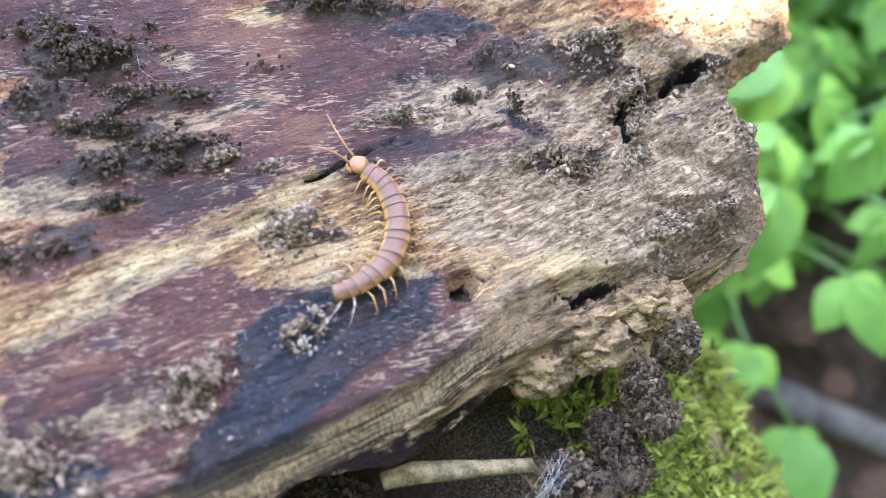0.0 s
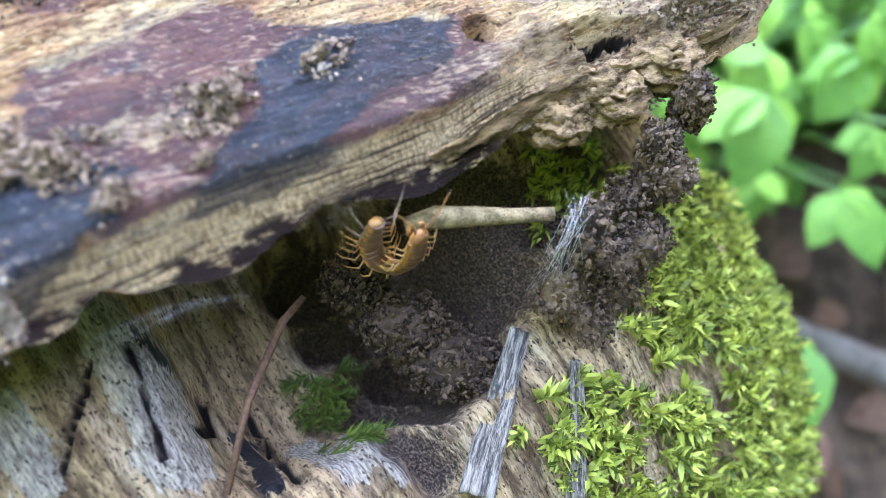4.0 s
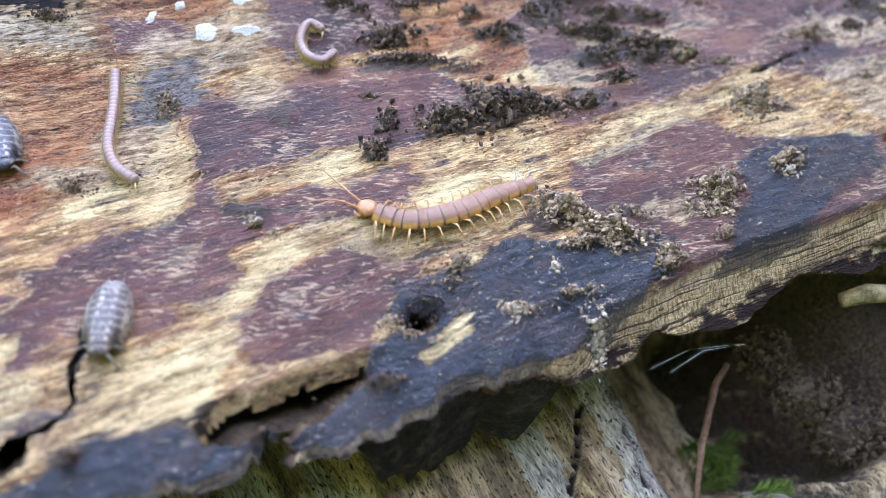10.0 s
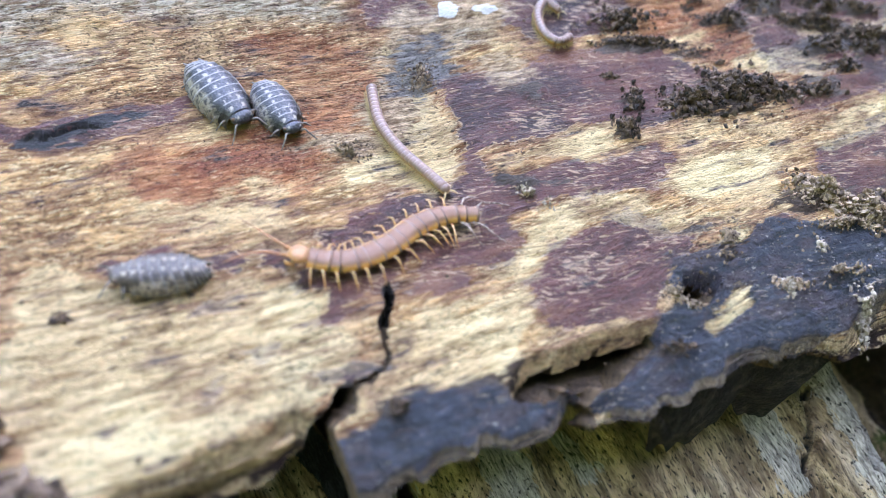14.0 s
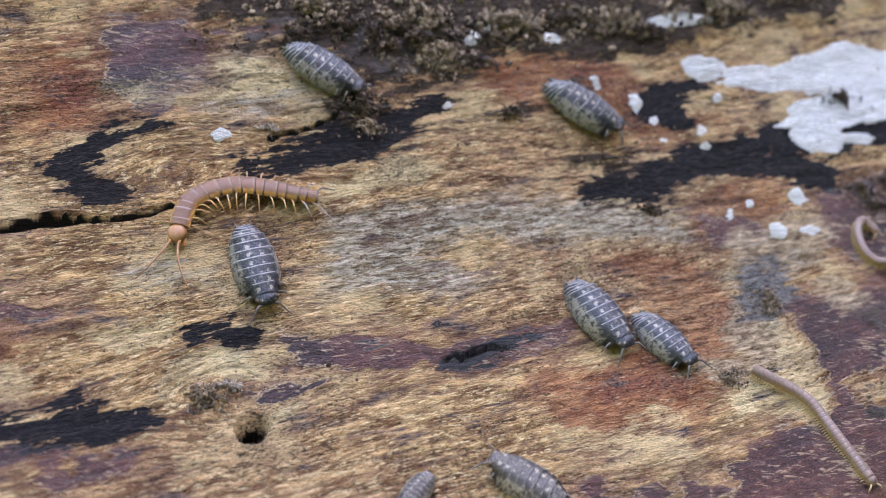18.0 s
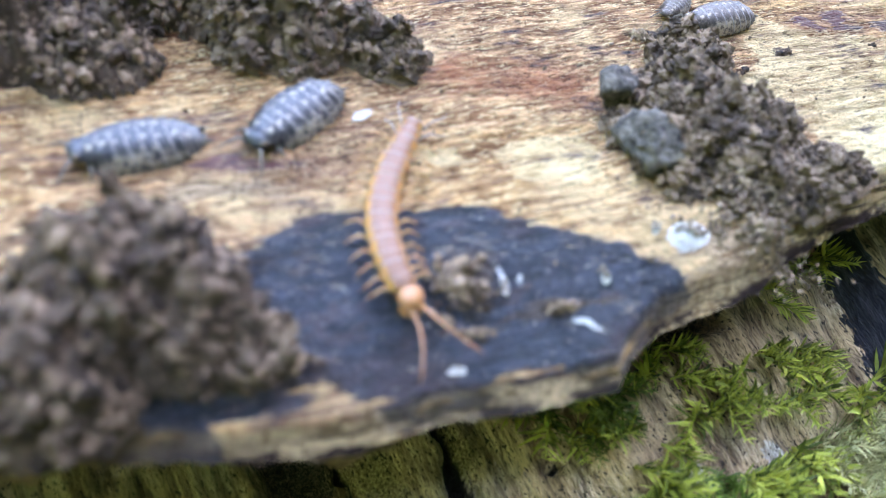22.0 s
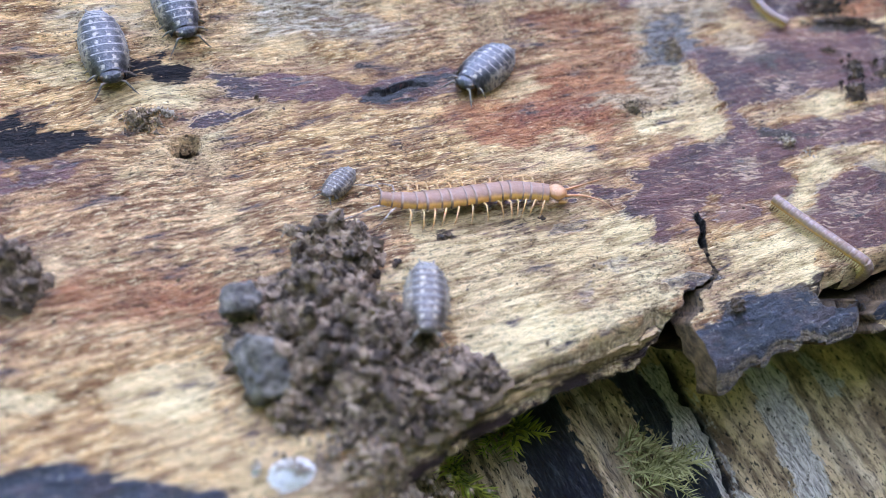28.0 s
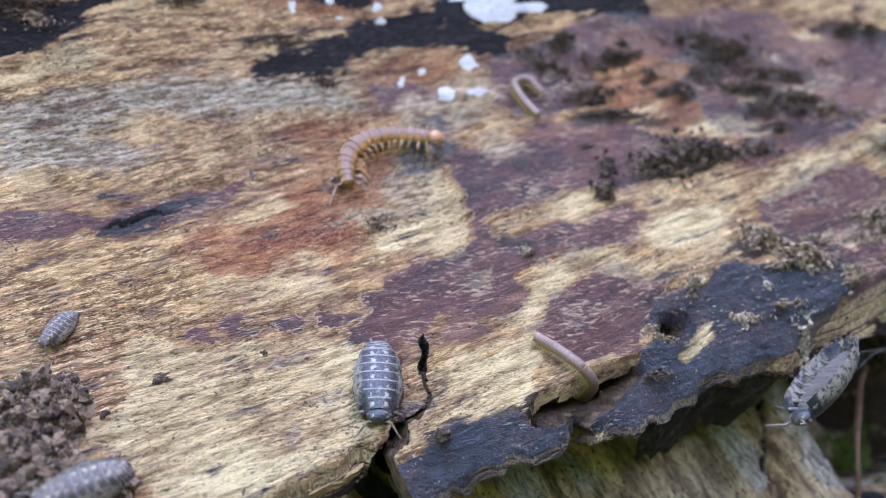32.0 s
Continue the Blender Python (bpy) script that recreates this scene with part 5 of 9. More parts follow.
# the crest of the broken edge runs straight, whatever the torn outline below it does
crest = np.interp(grid_u, (-0.03, -0.012, 0.03, 0.07, 0.1), (0.0265, 0.0262, 0.0272, 0.0295, 0.031))
straight = smooth(-0.03, -0.02, grid_u) * smooth(0.06, 0.045, grid_u)
to_crest = inside + (np.minimum(grid_v - crest, end - grid_u) - inside) * straight
rim = np.clip(1 - (to_crest + 0.0008 * (fractal(grid_u * 200, grid_v * 260, 12, 5) - 0.45)) / rim_width, 0, 1) ** 0.62
crumbly = smooth(0.035, 0.06, grid_u)
slab_z += 0.0034 * (fractal(grid_u * 130, grid_v * 150, 8, 5) - 0.5) * crumbly + 0.0016 * (fractal(grid_u * 700, grid_v * 500, 14, 3) - 0.5) * crumbly
slab_z -= rim * rim_depth
slab_z -= 0.004 * smooth(0.0012, 0.0, hole)
near_front = 0.2 + 0.8 * np.maximum(smooth(0.042, 0.06, grid_v), smooth(-0.06, -0.05, grid_u))
for kind, depth in (("film", 0.00012), ("pale", -0.00025), ("soil", 0.0006), ("plate", 0.0014), ("white", 0.0005), ("ink", 0.0002), ("crack", -0.0075 * near_front)):
    slab_z += depth * smooth(-0.1, 0.45, field.kinds.get(kind, np.full(grid_u.shape, -6.0)))
keep = (inside > 0) & (hole > 0) & ~((field.kinds["crack"] > 0.25) & (grid_v < 0.047) & (grid_u < -0.06))
# draw the vertices along the outline onto it, so that it does not run in steps
depth = np.minimum(inside, np.minimum(hole, np.where((grid_v < 0.047) & (grid_u < -0.06), (0.25 - field.kinds["crack"]) / 1000, 1.0)))
slope_u, slope_v = np.gradient(depth, STEP)
steep = np.maximum(slope_u**2 + slope_v**2, 0.2)
lone = ~keep
for du, dv in ((-1, -1), (-1, 0), (-1, 1), (0, -1), (0, 1), (1, -1), (1, 0), (1, 1)):
    lone |= ~np.roll(keep, (du, dv), (0, 1))
pull = np.where(keep & lone, np.clip(depth / np.sqrt(steep), 0, 0.95 * STEP), 0) / np.sqrt(steep)
slab_x, slab_y = plan(grid_u - pull * slope_u, grid_v - pull * slope_v)
slab_mesh, used = sheet("wood_top", slab_x, slab_y, slab_z, keep)
colour_field(slab_mesh, "stain_a", *(field.channel(k, span).ravel()[used] for k, span in (("film", 1.6), ("ink", 1.7), ("pale", 1.9))))
colour_field(slab_mesh, "stain_b", *(field.channel(k, w).ravel()[used] for k, w in (("rust", 4.0), ("white", 1.7), ("grey", 3.0))))
colour_field(slab_mesh, "stain_c", field.channel("soil", 3.0).ravel()[used], (rim * (1 - crumbly)).ravel()[used], np.zeros(len(used)))
colour_field(slab_mesh, "stain_d", field.channel("ash", 3.0).ravel()[used], field.channel("slate").ravel()[used], field.channel("crack", 0.5).ravel()[used])
colour_field(slab_mesh, "stain_e", *(field.channel(k, span).ravel()[used] for k, span in (("soot", 2.2), ("film", 7.0), ("soot", 6.0))))
# how far the grain is bent aside, round knots and in long waves
bend = 0.0030 * (fractal(grid_u * 22, grid_v * 30, 121, 3) - 0.5)
for ku, kv, ru, rv in KNOTS:
    du, dv = grid_u * 1000 - ku, grid_v * 1000 - kv
    bend -= dv / 1000 * np.exp(-((du / ru) ** 2) - (dv / rv) ** 2)
bend = bend.ravel()[used]
colour_field(slab_mesh, "bend", -SG * bend, CG * bend, np.zeros(len(used)))
slab_mesh.materials.append(STAINED_WOOD)
slab = tagged(new("rotten_log", slab_mesh), "decayed barkless log slab, tan wood with purple-black stains", "log", kind="structure")

# the broken underside, undercut from the rim
bm = bmesh.new()
bm.from_mesh(slab_mesh)
rim_edges = [e for e in bm.edges if e.is_boundary]
made = bmesh.ops.extrude_edge_only(bm, edges=rim_edges)
low = [g for g in made["geom"] if isinstance(g, bmesh.types.BMVert)]
for vert in low:
    u, v = grain_uv(vert.co.x, vert.co.y)
    jag = float(fractal(np.array(u * 300), np.array(v * 300), 44, 3)) - 0.5
    x, y = plan(u - 0.002 * (u > 0.09), v + 0.0035 + 0.003 * jag)
    vert.co.x, vert.co.y, vert.co.z = x, y, vert.co.z - 0.004 - 0.003 * jag
lows = set(low)
bmesh.ops.delete(bm, geom=[v for v in bm.verts if v not in lows and not any(e.other_vert(v) in lows for e in v.link_edges)], context="VERTS")
part("broken_edge", bm, TORN_EDGE, slab, "dark splintered underside of the broken edge")

# the rotten heart of the slab, closing it from below
low_u, low_v, low_in = grid_u[::4, ::4], grid_v[::4, ::4], inside[::4, ::4]
low_x, low_y = plan(low_u, low_v)
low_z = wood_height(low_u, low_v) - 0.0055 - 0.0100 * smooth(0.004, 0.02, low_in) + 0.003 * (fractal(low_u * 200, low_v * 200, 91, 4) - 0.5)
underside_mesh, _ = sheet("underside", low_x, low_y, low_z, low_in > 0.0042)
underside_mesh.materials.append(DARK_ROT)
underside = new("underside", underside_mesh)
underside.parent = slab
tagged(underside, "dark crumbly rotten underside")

# ---- the mossy log beneath, and the ground ----
def under_z(u, v):
    across = np.clip(np.abs(v - 0.062), 0, 0.1195)
    z = -0.024 - (0.12 - np.sqrt(0.12**2 - across**2))
    z = z - 0.012 * smooth(-0.14, -0.2, u) - 0.14 * smooth(0.05, 0.20, u) ** 1.3
    hollow = smooth(0.030, 0.015, np.abs(u - 0.018)) * smooth(0.004, 0.022, v)
    sides = 10 * np.clip(np.abs(v - 0.062) - 0.1195, 0, 1) + 0.2 * smooth(0.13, 0.2, u) + 0.3 * smooth(-0.37, -0.41, u)
    return np.maximum(z - 0.027 * hollow - sides, -0.36)


LOG_STEP = 0.001
log_u, log_v = np.meshgrid(np.arange(-0.42, 0.23, LOG_STEP), np.arange(-0.085, 0.21, LOG_STEP), indexing="ij")
seams = {}


def seam(kind, width, *line):
    """A band or crack of the lower log along a line of the plan, millimetres; keeps its signed depth."""
    shift = 2.2 * (fractal(log_u * 260, log_v * 160, 81, 4) - 0.5)
    pu = log_u * 1000 + shift + 1.6 * (fractal(log_u * 90, log_v * 60, 83, 3) - 0.5)
    pv = log_v * 1000
    best = seams.setdefault(kind, np.full(log_u.shape, -9.0))
    for (au, av), (bu, bv) in zip(line, line[1:]):
        du, dv = bu - au, bv - av
        s = np.clip(((pu - au) * du + (pv - av) * dv) / (du * du + dv * dv + 1e-9), 0, 1)
        np.maximum(best, width - np.hypot(pu - au - s * du, pv - av - s * dv), out=best)


seam("char", 4.2, (-108.0, 48.6), (-109.7, 33.4), (-108.6, 17.7), (-106.7, 7.4), (-102.8, -1.4), (-99.6, -8.2))
seam("char", 3.8, (-90.8, 25.3), (-90.0, 13.2), (-88.1, 2.0), (-83.6, -9.7))
seam("char", 2.6, (-95.3, 49.1), (-91.2, 41.3), (-91.2, 33.9))
seam("crack", 0.5, (-177.8, 41.0), (-175.8, 30.5), (-173.1, 21.4), (-170.7, 14.3))
seam("crack", 0.4, (-191.8, 42.0), (-189.1, 33.1), (-187.5, 21.1))
seam("crack", 0.6, (-176.8, 29.5), (-176.3, 22.8), (-173.6, 14.2))
seam("crack", 0.4, (-143.3, 9.4), (-136.8, 7.6))
seam("crack", 0.4, (-116.8, 12.1), (-111.5, 11.5), (-108.7, 11.5))
seam("crack", 0.6, (-137.1, 15.2), (-134.3, 7.5), (-133.0, 2.0))
seam("crack", 0.6, (-82.9, 46.2), (-82.4, 26.9), (-83.7, 20.9))
seam("grey", 2.2, (-149.5, 9.4), (-142.5, 5.2), (-137.1, 4.3))
seam("grey", 1.7, (-134.9, 16.8), (-132.9, 11.2))
seam("grey", 1.4, (-148.8, 18.0), (-146.5, 15.8))
seam("grey", 2.2, (-85.2, 23.9), (-83.8, 14.9))
seam("grey", 1.5, (-67.0, 38.9), (-65.9, 28.1))
seam("moss", 2.8, (-188.6, 39.1), (-185.4, 30.1), (-183.3, 20.8))
seam("moss", 1.9, (-176.5, 37.1), (-174.5, 30.0))
seam("pit", 0.6, (-163.7, 24.5), (-163.2, 25.0))
seam("pit", 0.6, (-136.3, 43.5), (-136.1, 42.9))
# these dark bands also paint in the shade beneath the slab
seam("shaded_rot", 4.2, (-196.0, 41.9), (-194.2, 32.0), (-196.6, 23.0))
seam("shaded_rot", 3.9, (-147.2, 41.3), (-137.8, 39.6))
seam("shaded_rot", 4.7, (20.4, 33.4), (31.8, 31.4), (44.1, 27.6), (43.2, 20.2), (34.1, 17.3), (27.7, 23.0))
seam("shaded_rot", 3.9, (19.2, 20.0), (27.1, 10.6), (38.8, 15.3))
seam("shaded_rot", 3.2, (20.3, 7.4), (23.0, 1.7))
seam("shaded_rot", 7.0, (42, 38), (50, 31), (58, 29), (66, 31))
seam("shaded_rot", 5.0, (38, 25), (48, 21))
seam("shaded_rot", 6.0, (20, 43), (38, 41))
seam("crack", 0.6, (-3.0, 27.8), (-3.3, 23.4), (-5.6, 21.5))
seam("crack", 0.5, (4.1, 26.4), (4.6, 17.0), (4.0, 8.6))
seam("crack", 0.4, (-10.5, 32.5), (-11.3, 16.9))
seam("crack", 0.4, (-15.7, 31.8), (-22.8, 20.8))
seam("pit", 0.9, (4.1, 19.5), (4.4, 18.3))
seam("grey", 3.0, (8.7, 15.3), (11.4, 6.8))
seam("grey", 2.3, (15.6, 12.4), (17.5, 3.3))
seam("moss", 1.3, (-20.9, 32.6), (-19.5, 29.1))
seam("char", 1.7, (0.5, 21.8), (1.6, 15.5), (0.7, 10.0))
seam("char", 1.1, (-8.9, 34.9), (-6.8, 31.0))
# painted dark where sunlit bark would show too bright
seam("shaded_rot", 5.6, (76.5, 25.2), (75.7, 13.5))
seam("shaded_rot", 4.3, (66.6, 29.9), (75.1, 25.4))
seam("grey", 4.9, (-10.6, 35.1), (-10.1, 16.7))
seam("grey", 3.2, (-27.1, 29.6), (-25.7, 20.5))
seam("grey", 1.9, (-58.2, 36.6), (-56.7, 31.8))
seam("grey", 4.4, (-86.5, 40.2), (-86.2, 26.0))
seam("grey", 4.1, (-68.8, 36.1), (-70.1, 19.5))
seam("grey", 2.9, (-83.6, 19.2), (-79.0, 13.8))
lost = np.full(log_u.shape, -9.0)
log_z = under_z(log_u, log_v) + 0.007 * (fractal(log_u * 30, log_v * 30, 21, 5) - 0.5)
log_z += 0.007 * (fractal(log_u * 150 + log_v * 20, log_v * 22, 23, 4) - 0.5) + 0.0018 * (fractal(log_u * 700 + log_v * 90, log_v * 110, 27, 4) - 0.5)
log_z += 0.0012 * (fractal(log_u * 400, log_v * 380, 29, 3) - 0.5)
log_z += 0.0010 * smooth(-0.6, 0.6, seams["char"]) - 0.006 * smooth(-0.5, 0.5, seams["crack"]) - 0.005 * smooth(-0.4, 0.4, seams["pit"]) - 0.008 * smooth(-3, 3, seams["shaded_rot"])
log_x, log_y = plan(log_u, log_v)
under_mesh, log_used = sheet("bark", log_x, log_y, log_z)


def log_channel(kind, span=2.0):
    return np.clip(0.5 + seams.get(kind, lost) / span / 2, 0, 1).ravel()[log_used]


seams["crack"] = np.maximum(seams["crack"] + 0.3, seams["pit"])
colour_field(under_mesh, "bark_a", log_channel("char"), log_channel("crack", 0.8), log_channel("grey", 3.0))
colour_field(under_mesh, "bark_b", log_channel("shaded_rot", 5.0), log_channel("moss", 3.0), np.zeros(len(log_used)))
under_mesh.materials.append(OLD_BARK)
under = tagged(new("mossy_log", under_mesh), "weathered grey-brown lower log with cracks, pits and moss", "log", kind="structure")

GROUND_Z = -0.30
edge = np.concatenate([-np.geomspace(0.3, 60, 40)[::-1], np.linspace(-0.29, 0.9, 120), np.geomspace(0.92, 60, 40)])
gx, gy = np.meshgrid(edge, edge, indexing="ij")
gz = GROUND_Z + 0.03 * (fractal(gx * 6, gy * 6, 41, 5) - 0.5)
ground_mesh, _ = sheet("ground", gx, gy, gz)
ground_mesh.materials.append(EARTH)
tagged(new("ground", ground_mesh), "dark brown woodland soil with litter", "ground", kind="structure")

# unseen woodland added far off all round to block skylight; crowns overhang the near side
bm = bmesh.new()
ring = [(math.cos(a), math.sin(a)) for a in (2 * math.pi * k / 72 for k in range(72))]
low_ring = [bm.verts.new((7 * c, 7 * s, GROUND_Z - 0.2)) for c, s in ring]
mid_ring = [bm.verts.new((7.1 * c, 7.1 * s, 2.6)) for c, s in ring]
over = [max(0.0, 0.47 * c - 0.88 * s) ** 0.7 for c, s in ring]
high_ring = [bm.verts.new(((7.6 - 4.5 * o) * c, (7.6 - 4.5 * o) * s, 9.5 - 7.0 * max(0.0, -0.45 * c + 0.9 * s) ** 0.7 + 1.2 * noise.noise(Vector((c * 3, s * 3, 0))))) for (c, s), o in zip(ring, over)]
for a, b in ((low_ring, mid_ring), (mid_ring, high_ring)):
    for k in range(72):
        bm.faces.new((a[k], a[(k + 1) % 72], b[(k + 1) % 72], b[k]))
tagged(part("skylight_blocker", bm, WOODLAND), "unseen dark green woodland ring added to block skylight", "woodland", kind="structure")

# ---- an unseen leafy shrub, added to shade the log from the sun ----
def leaf_blade(bm, m, length, width, fold=0.25, curl=0.2):
    """A pointed leaf from the origin along x, folded at its midrib."""
    rows = ((0.0, 0.04), (0.25, 0.8), (0.5, 1.0), (0.78, 0.62), (1.0, 0.02))
    mid, left, right = [], [], []
    for s, w in rows:
        z = -curl * s * s * length
        mid.append(bm.verts.new(m @ Vector((s * length, 0, z))))
        left.append(bm.verts.new(m @ Vector((s * length * 0.97, w * width / 2, z + fold * w * width / 2))))
        right.append(bm.verts.new(m @ Vector((s * length * 0.97, -w * width / 2, z + fold * w * width / 2))))
    for k in range(len(rows) - 1):
        bm.faces.new((mid[k], mid[k + 1], left[k + 1], left[k]))
        bm.faces.new((right[k], right[k + 1], mid[k + 1], mid[k]))


def tube(bm, points, radii, sides=8, cap=True):
    """A tapered tube through the points."""
    points = [Vector(p) for p in points]
    rings = []
    for k, p in enumerate(points):
        way = (points[min(k + 1, len(points) - 1)] - points[max(k - 1, 0)]).normalized()
        turn = way.to_track_quat("Z", "Y").to_matrix()
        rings.append([bm.verts.new(p + turn @ Vector((radii[k] * math.cos(a), radii[k] * math.sin(a), 0))) for a in (2 * math.pi * i / sides for i in range(sides))])
    for a, b in zip(rings, rings[1:]):
        for i in range(sides):
            bm.faces.new((a[i], a[(i + 1) % sides], b[(i + 1) % sides], b[i]))
    if cap:
        bm.faces.new(rings[0][::-1]), bm.faces.new(rings[-1])


def build_shade_shrub():
    rng = random.Random(5)
    root = tagged(new("shrub"), "tall leafy green shrub, added out of view to shade the log", "shrub")
    base = Vector((1.35, 1.0, GROUND_Z))
    root.location = base
    crown = bmesh.new()
    ends = []
    for k in range(4600):
        u = rng.uniform(-0.75, 0.102) if k % 12 else rng.uniform(0.25, 0.8)
        v = rng.uniform(-0.55, 0.65)
        if k % 9 == 1:
            u, v = rng.uniform(0.075, 0.19), rng.uniform(-0.25, 0.058)
        if math.hypot(u - 0.130, v - 0.084) < 0.050:  # the gap that lets the sun onto the tip
            continue
        x, y = plan(u, v)
        p = Vector((x, y, 0)) + SUN_WAY * rng.uniform(1.7, 2.5) - base
        if len(ends) < 34 and k % 137 == 0:
            ends.append(p)
        turn = Euler((rng.uniform(-0.6, 0.6), rng.uniform(-0.5, 0.5), rng.uniform(0, 6.28))).to_matrix().to_4x4()
        leaf_blade(crown, Matrix.Translation(p) @ turn @ Matrix.Translation((-0.035, 0, 0)), rng.uniform(0.055, 0.08), rng.uniform(0.04, 0.055))
    part("crown", crown, LEAF, root)
    fork = Vector((-0.1, -0.15, 0.75))
    trunk = bmesh.new()
    tube(trunk, [(0, 0, -0.02), (0.02, 0.0, 0.3), (-0.03, -0.06, 0.55), fork], [0.03, 0.026, 0.022, 0.018], 10)
    part("trunk", trunk, TWIG_BARK, root)
    for p in ends:
        limb = bmesh.new()
        middle = fork.lerp(p, 0.5) + Vector((rng.uniform(-0.05, 0.05), rng.uniform(-0.05, 0.05), 0.06))
        tube(limb, [fork, middle, p], [0.009, 0.006, 0.002], 6)
        part("limb", limb, TWIG_BARK, root)


build_shade_shrub()

# ---- loose crumbs, frass and clods on the wood ----
def wood_z(u, v):
    """Height of the weathered wood, metres."""
    i = int(np.clip(round((u - grid_u[0, 0]) / STEP), 0, grid_u.shape[0] - 1))
    j = int(np.clip(round((v - grid_v[0, 0]) / STEP), 0, grid_u.shape[1] - 1))
    return float(slab_z[i, j])


def ball(level):
    bm = bmesh.new()
    bmesh.ops.create_icosphere(bm, subdivisions=level, radius=1.0)
    made = np.array([v.co for v in bm.verts]), np.array([[v.index for v in f.verts] for f in bm.faces])
    bm.free()
    return made


SMALL_VERTS, SMALL_FACES = ball(1)
ICO_VERTS, ICO_FACES = ball(2)


class Grains:
    """Many jagged grains gathered into one mesh."""

    def __init__(self):
        self.verts, self.faces, self.count = [], [], 0

    def add(self, place, size, rng, flat=0.7):
        verts, faces = (SMALL_VERTS, SMALL_FACES) if size < 0.00045 else (ICO_VERTS, ICO_FACES)
        jitter = 1 + 0.9 * (rng.random((len(verts), 1)) - 0.5)
        turn = np.array(Euler(rng.random(3) * 6.28).to_matrix())
        shape = (verts * jitter * np.array([1 + 0.5 * rng.random(), 0.5 + 0.5 * rng.random(), flat])) @ turn.T
        self.verts.append(shape * size + np.asarray(place))
        self.faces.append(faces + self.count)
        self.count += len(verts)

    def mesh(self, name, material):
        mesh = bpy.data.meshes.new(name)
        mesh.from_pydata(np.concatenate(self.verts).tolist(), [], np.concatenate(self.faces).tolist())
        mesh.materials.append(material)
        return mesh


CRUMB_LOOKS = {
    "dark": (DARK_CRUMB, "dark_crumb_pile", "small heap of black-brown crumbs on the wood", 0.46),
    "frass": (FRASS, "frass_pile", "scatter of pale brown frass grains on the wood", 0.38),
    "pale": (PALE_FRASS, "pale_frass_lump", "pale grey frass lump stuck to the wood", 0.30),
    "dull": (DULL_CRUMB, "rot_crumb_pile", "grey-brown crumbs of rotten wood on the log", 0.38),
}
grain_rng = np.random.default_rng(11)


def crumbs(look, u, v, ru, rv, tilt, count, size):
    """A heap of crumbs spread over an ellipse of the plan, in millimetres."""
    material, name, label, grain = CRUMB_LOOKS[look]
    heap = Grains()
    c, s = math.cos(radians(tilt)), math.sin(radians(tilt))
    for k in range(int(count * (6.5 if look == "dark" else 10))):
        r, a = abs(grain_rng.normal()) * 0.62, grain_rng.random() * 6.283
        du, dv = ru * r * math.cos(a), rv * r * math.sin(a)
        pu, pv = (u + c * du - s * dv) / 1000, (v + s * du + c * dv) / 1000
        if k > 8 and value_noise(np.array(pu * 520), np.array(pv * 620), 91) < 0.36:
            continue
        g = grain * size * (0.3 + 0.85 * grain_rng.random() ** 2) / 1000
        lift = max(0.0, 1 - r) * min(ru, rv, 3.0) / 1000 * 1.0 * grain_rng.random()
        x, y = plan(pu, pv)
        heap.add((x, y, wood_z(pu, pv) + g * 0.35 + lift), g, grain_rng)
    tagged(new(name, heap.mesh(name, material)), label, "debris", "crumb heaps on the log", "stuff")


# the bed of soil along the far side
for u, v, ru, rv, count in ((-124, 150, 9, 3.2, 60), (-106, 147, 9, 5.0, 120), (-104, 141, 6, 2.8, 90), (-88, 145, 10, 3.6, 110), (-68, 144, 11, 3.6, 110), (-46, 144, 11, 3.0, 90), (-26, 146, 10, 3.0, 70)):
    crumbs("dull", u, v, ru, rv, -8, count, 1.25)
for u, v in ((97, 60.5), (92, 58.5), (85, 57.5), (81, 54), (79.5, 50)):
    crumbs("dull", u, v, 2.6, 1.6, 20, 22, 1.1)
crumbs("dark", -15.1, 70.2, 9.5, 3.7, -6, 170, 1.0)
crumbs("dark", -23.9, 70.3, 4.3, 2.4, -21, 60, 0.9)
crumbs("dark", -37.2, 68.0, 2.4, 1.7, 66, 40, 0.9)
crumbs("dark", -33.4, 72.8, 2.6, 1.1, 71, 24, 0.9)
crumbs("dark", 11.2, 76.2, 7.0, 2.3, -12, 70, 0.9)
crumbs("dark", -6.3, 87.4, 3.8, 1.8, -19, 40, 0.8)
crumbs("dark", 4.5, 89.9, 4.0, 2.6, -13, 50, 0.9)
crumbs("dark", -13.3, 100.7, 5.4, 1.5, -15, 50, 0.9)
crumbs("dark", -22.2, 106.7, 2.3, 1.9, -2, 40, 0.9)
crumbs("dark", -23.0, 86.0, 7.2, 1.5, -21, 60, 0.8)
crumbs("dark", -0.6, 67.3, 3.7, 1.2, -20, 30, 0.8)
crumbs("dark", -31.5, 105.4, 2.7, 1.4, -13, 30, 0.9)
crumbs("dark", -8.7, 94.0, 1.6, 0.9, 64, 12, 0.8)
crumbs("dark", 11.8, 82.3, 6.0, 1.8, -19, 50, 0.8)
crumbs("dark", 5.3, 101.0, 6.3, 1.8, -14, 40, 0.9)
crumbs("dark", 21.6, 75.5, 6.1, 2.1, -19, 40, 0.8)
crumbs("frass", -16.5, 47.3, 4.9, 1.5, -15, 90, 0.8)
crumbs("frass", -7.8, 44.8, 3.5, 1.5, -21, 70, 0.8)
crumbs("frass", -16.1, 41.1, 7.2, 1.3, -16, 60, 0.7)
crumbs("frass", 10.3, 43.9, 4.4, 1.9, 54, 50, 0.8)
crumbs("frass", 3.8, 35.4, 4.0, 1.8, 55, 40, 0.7)
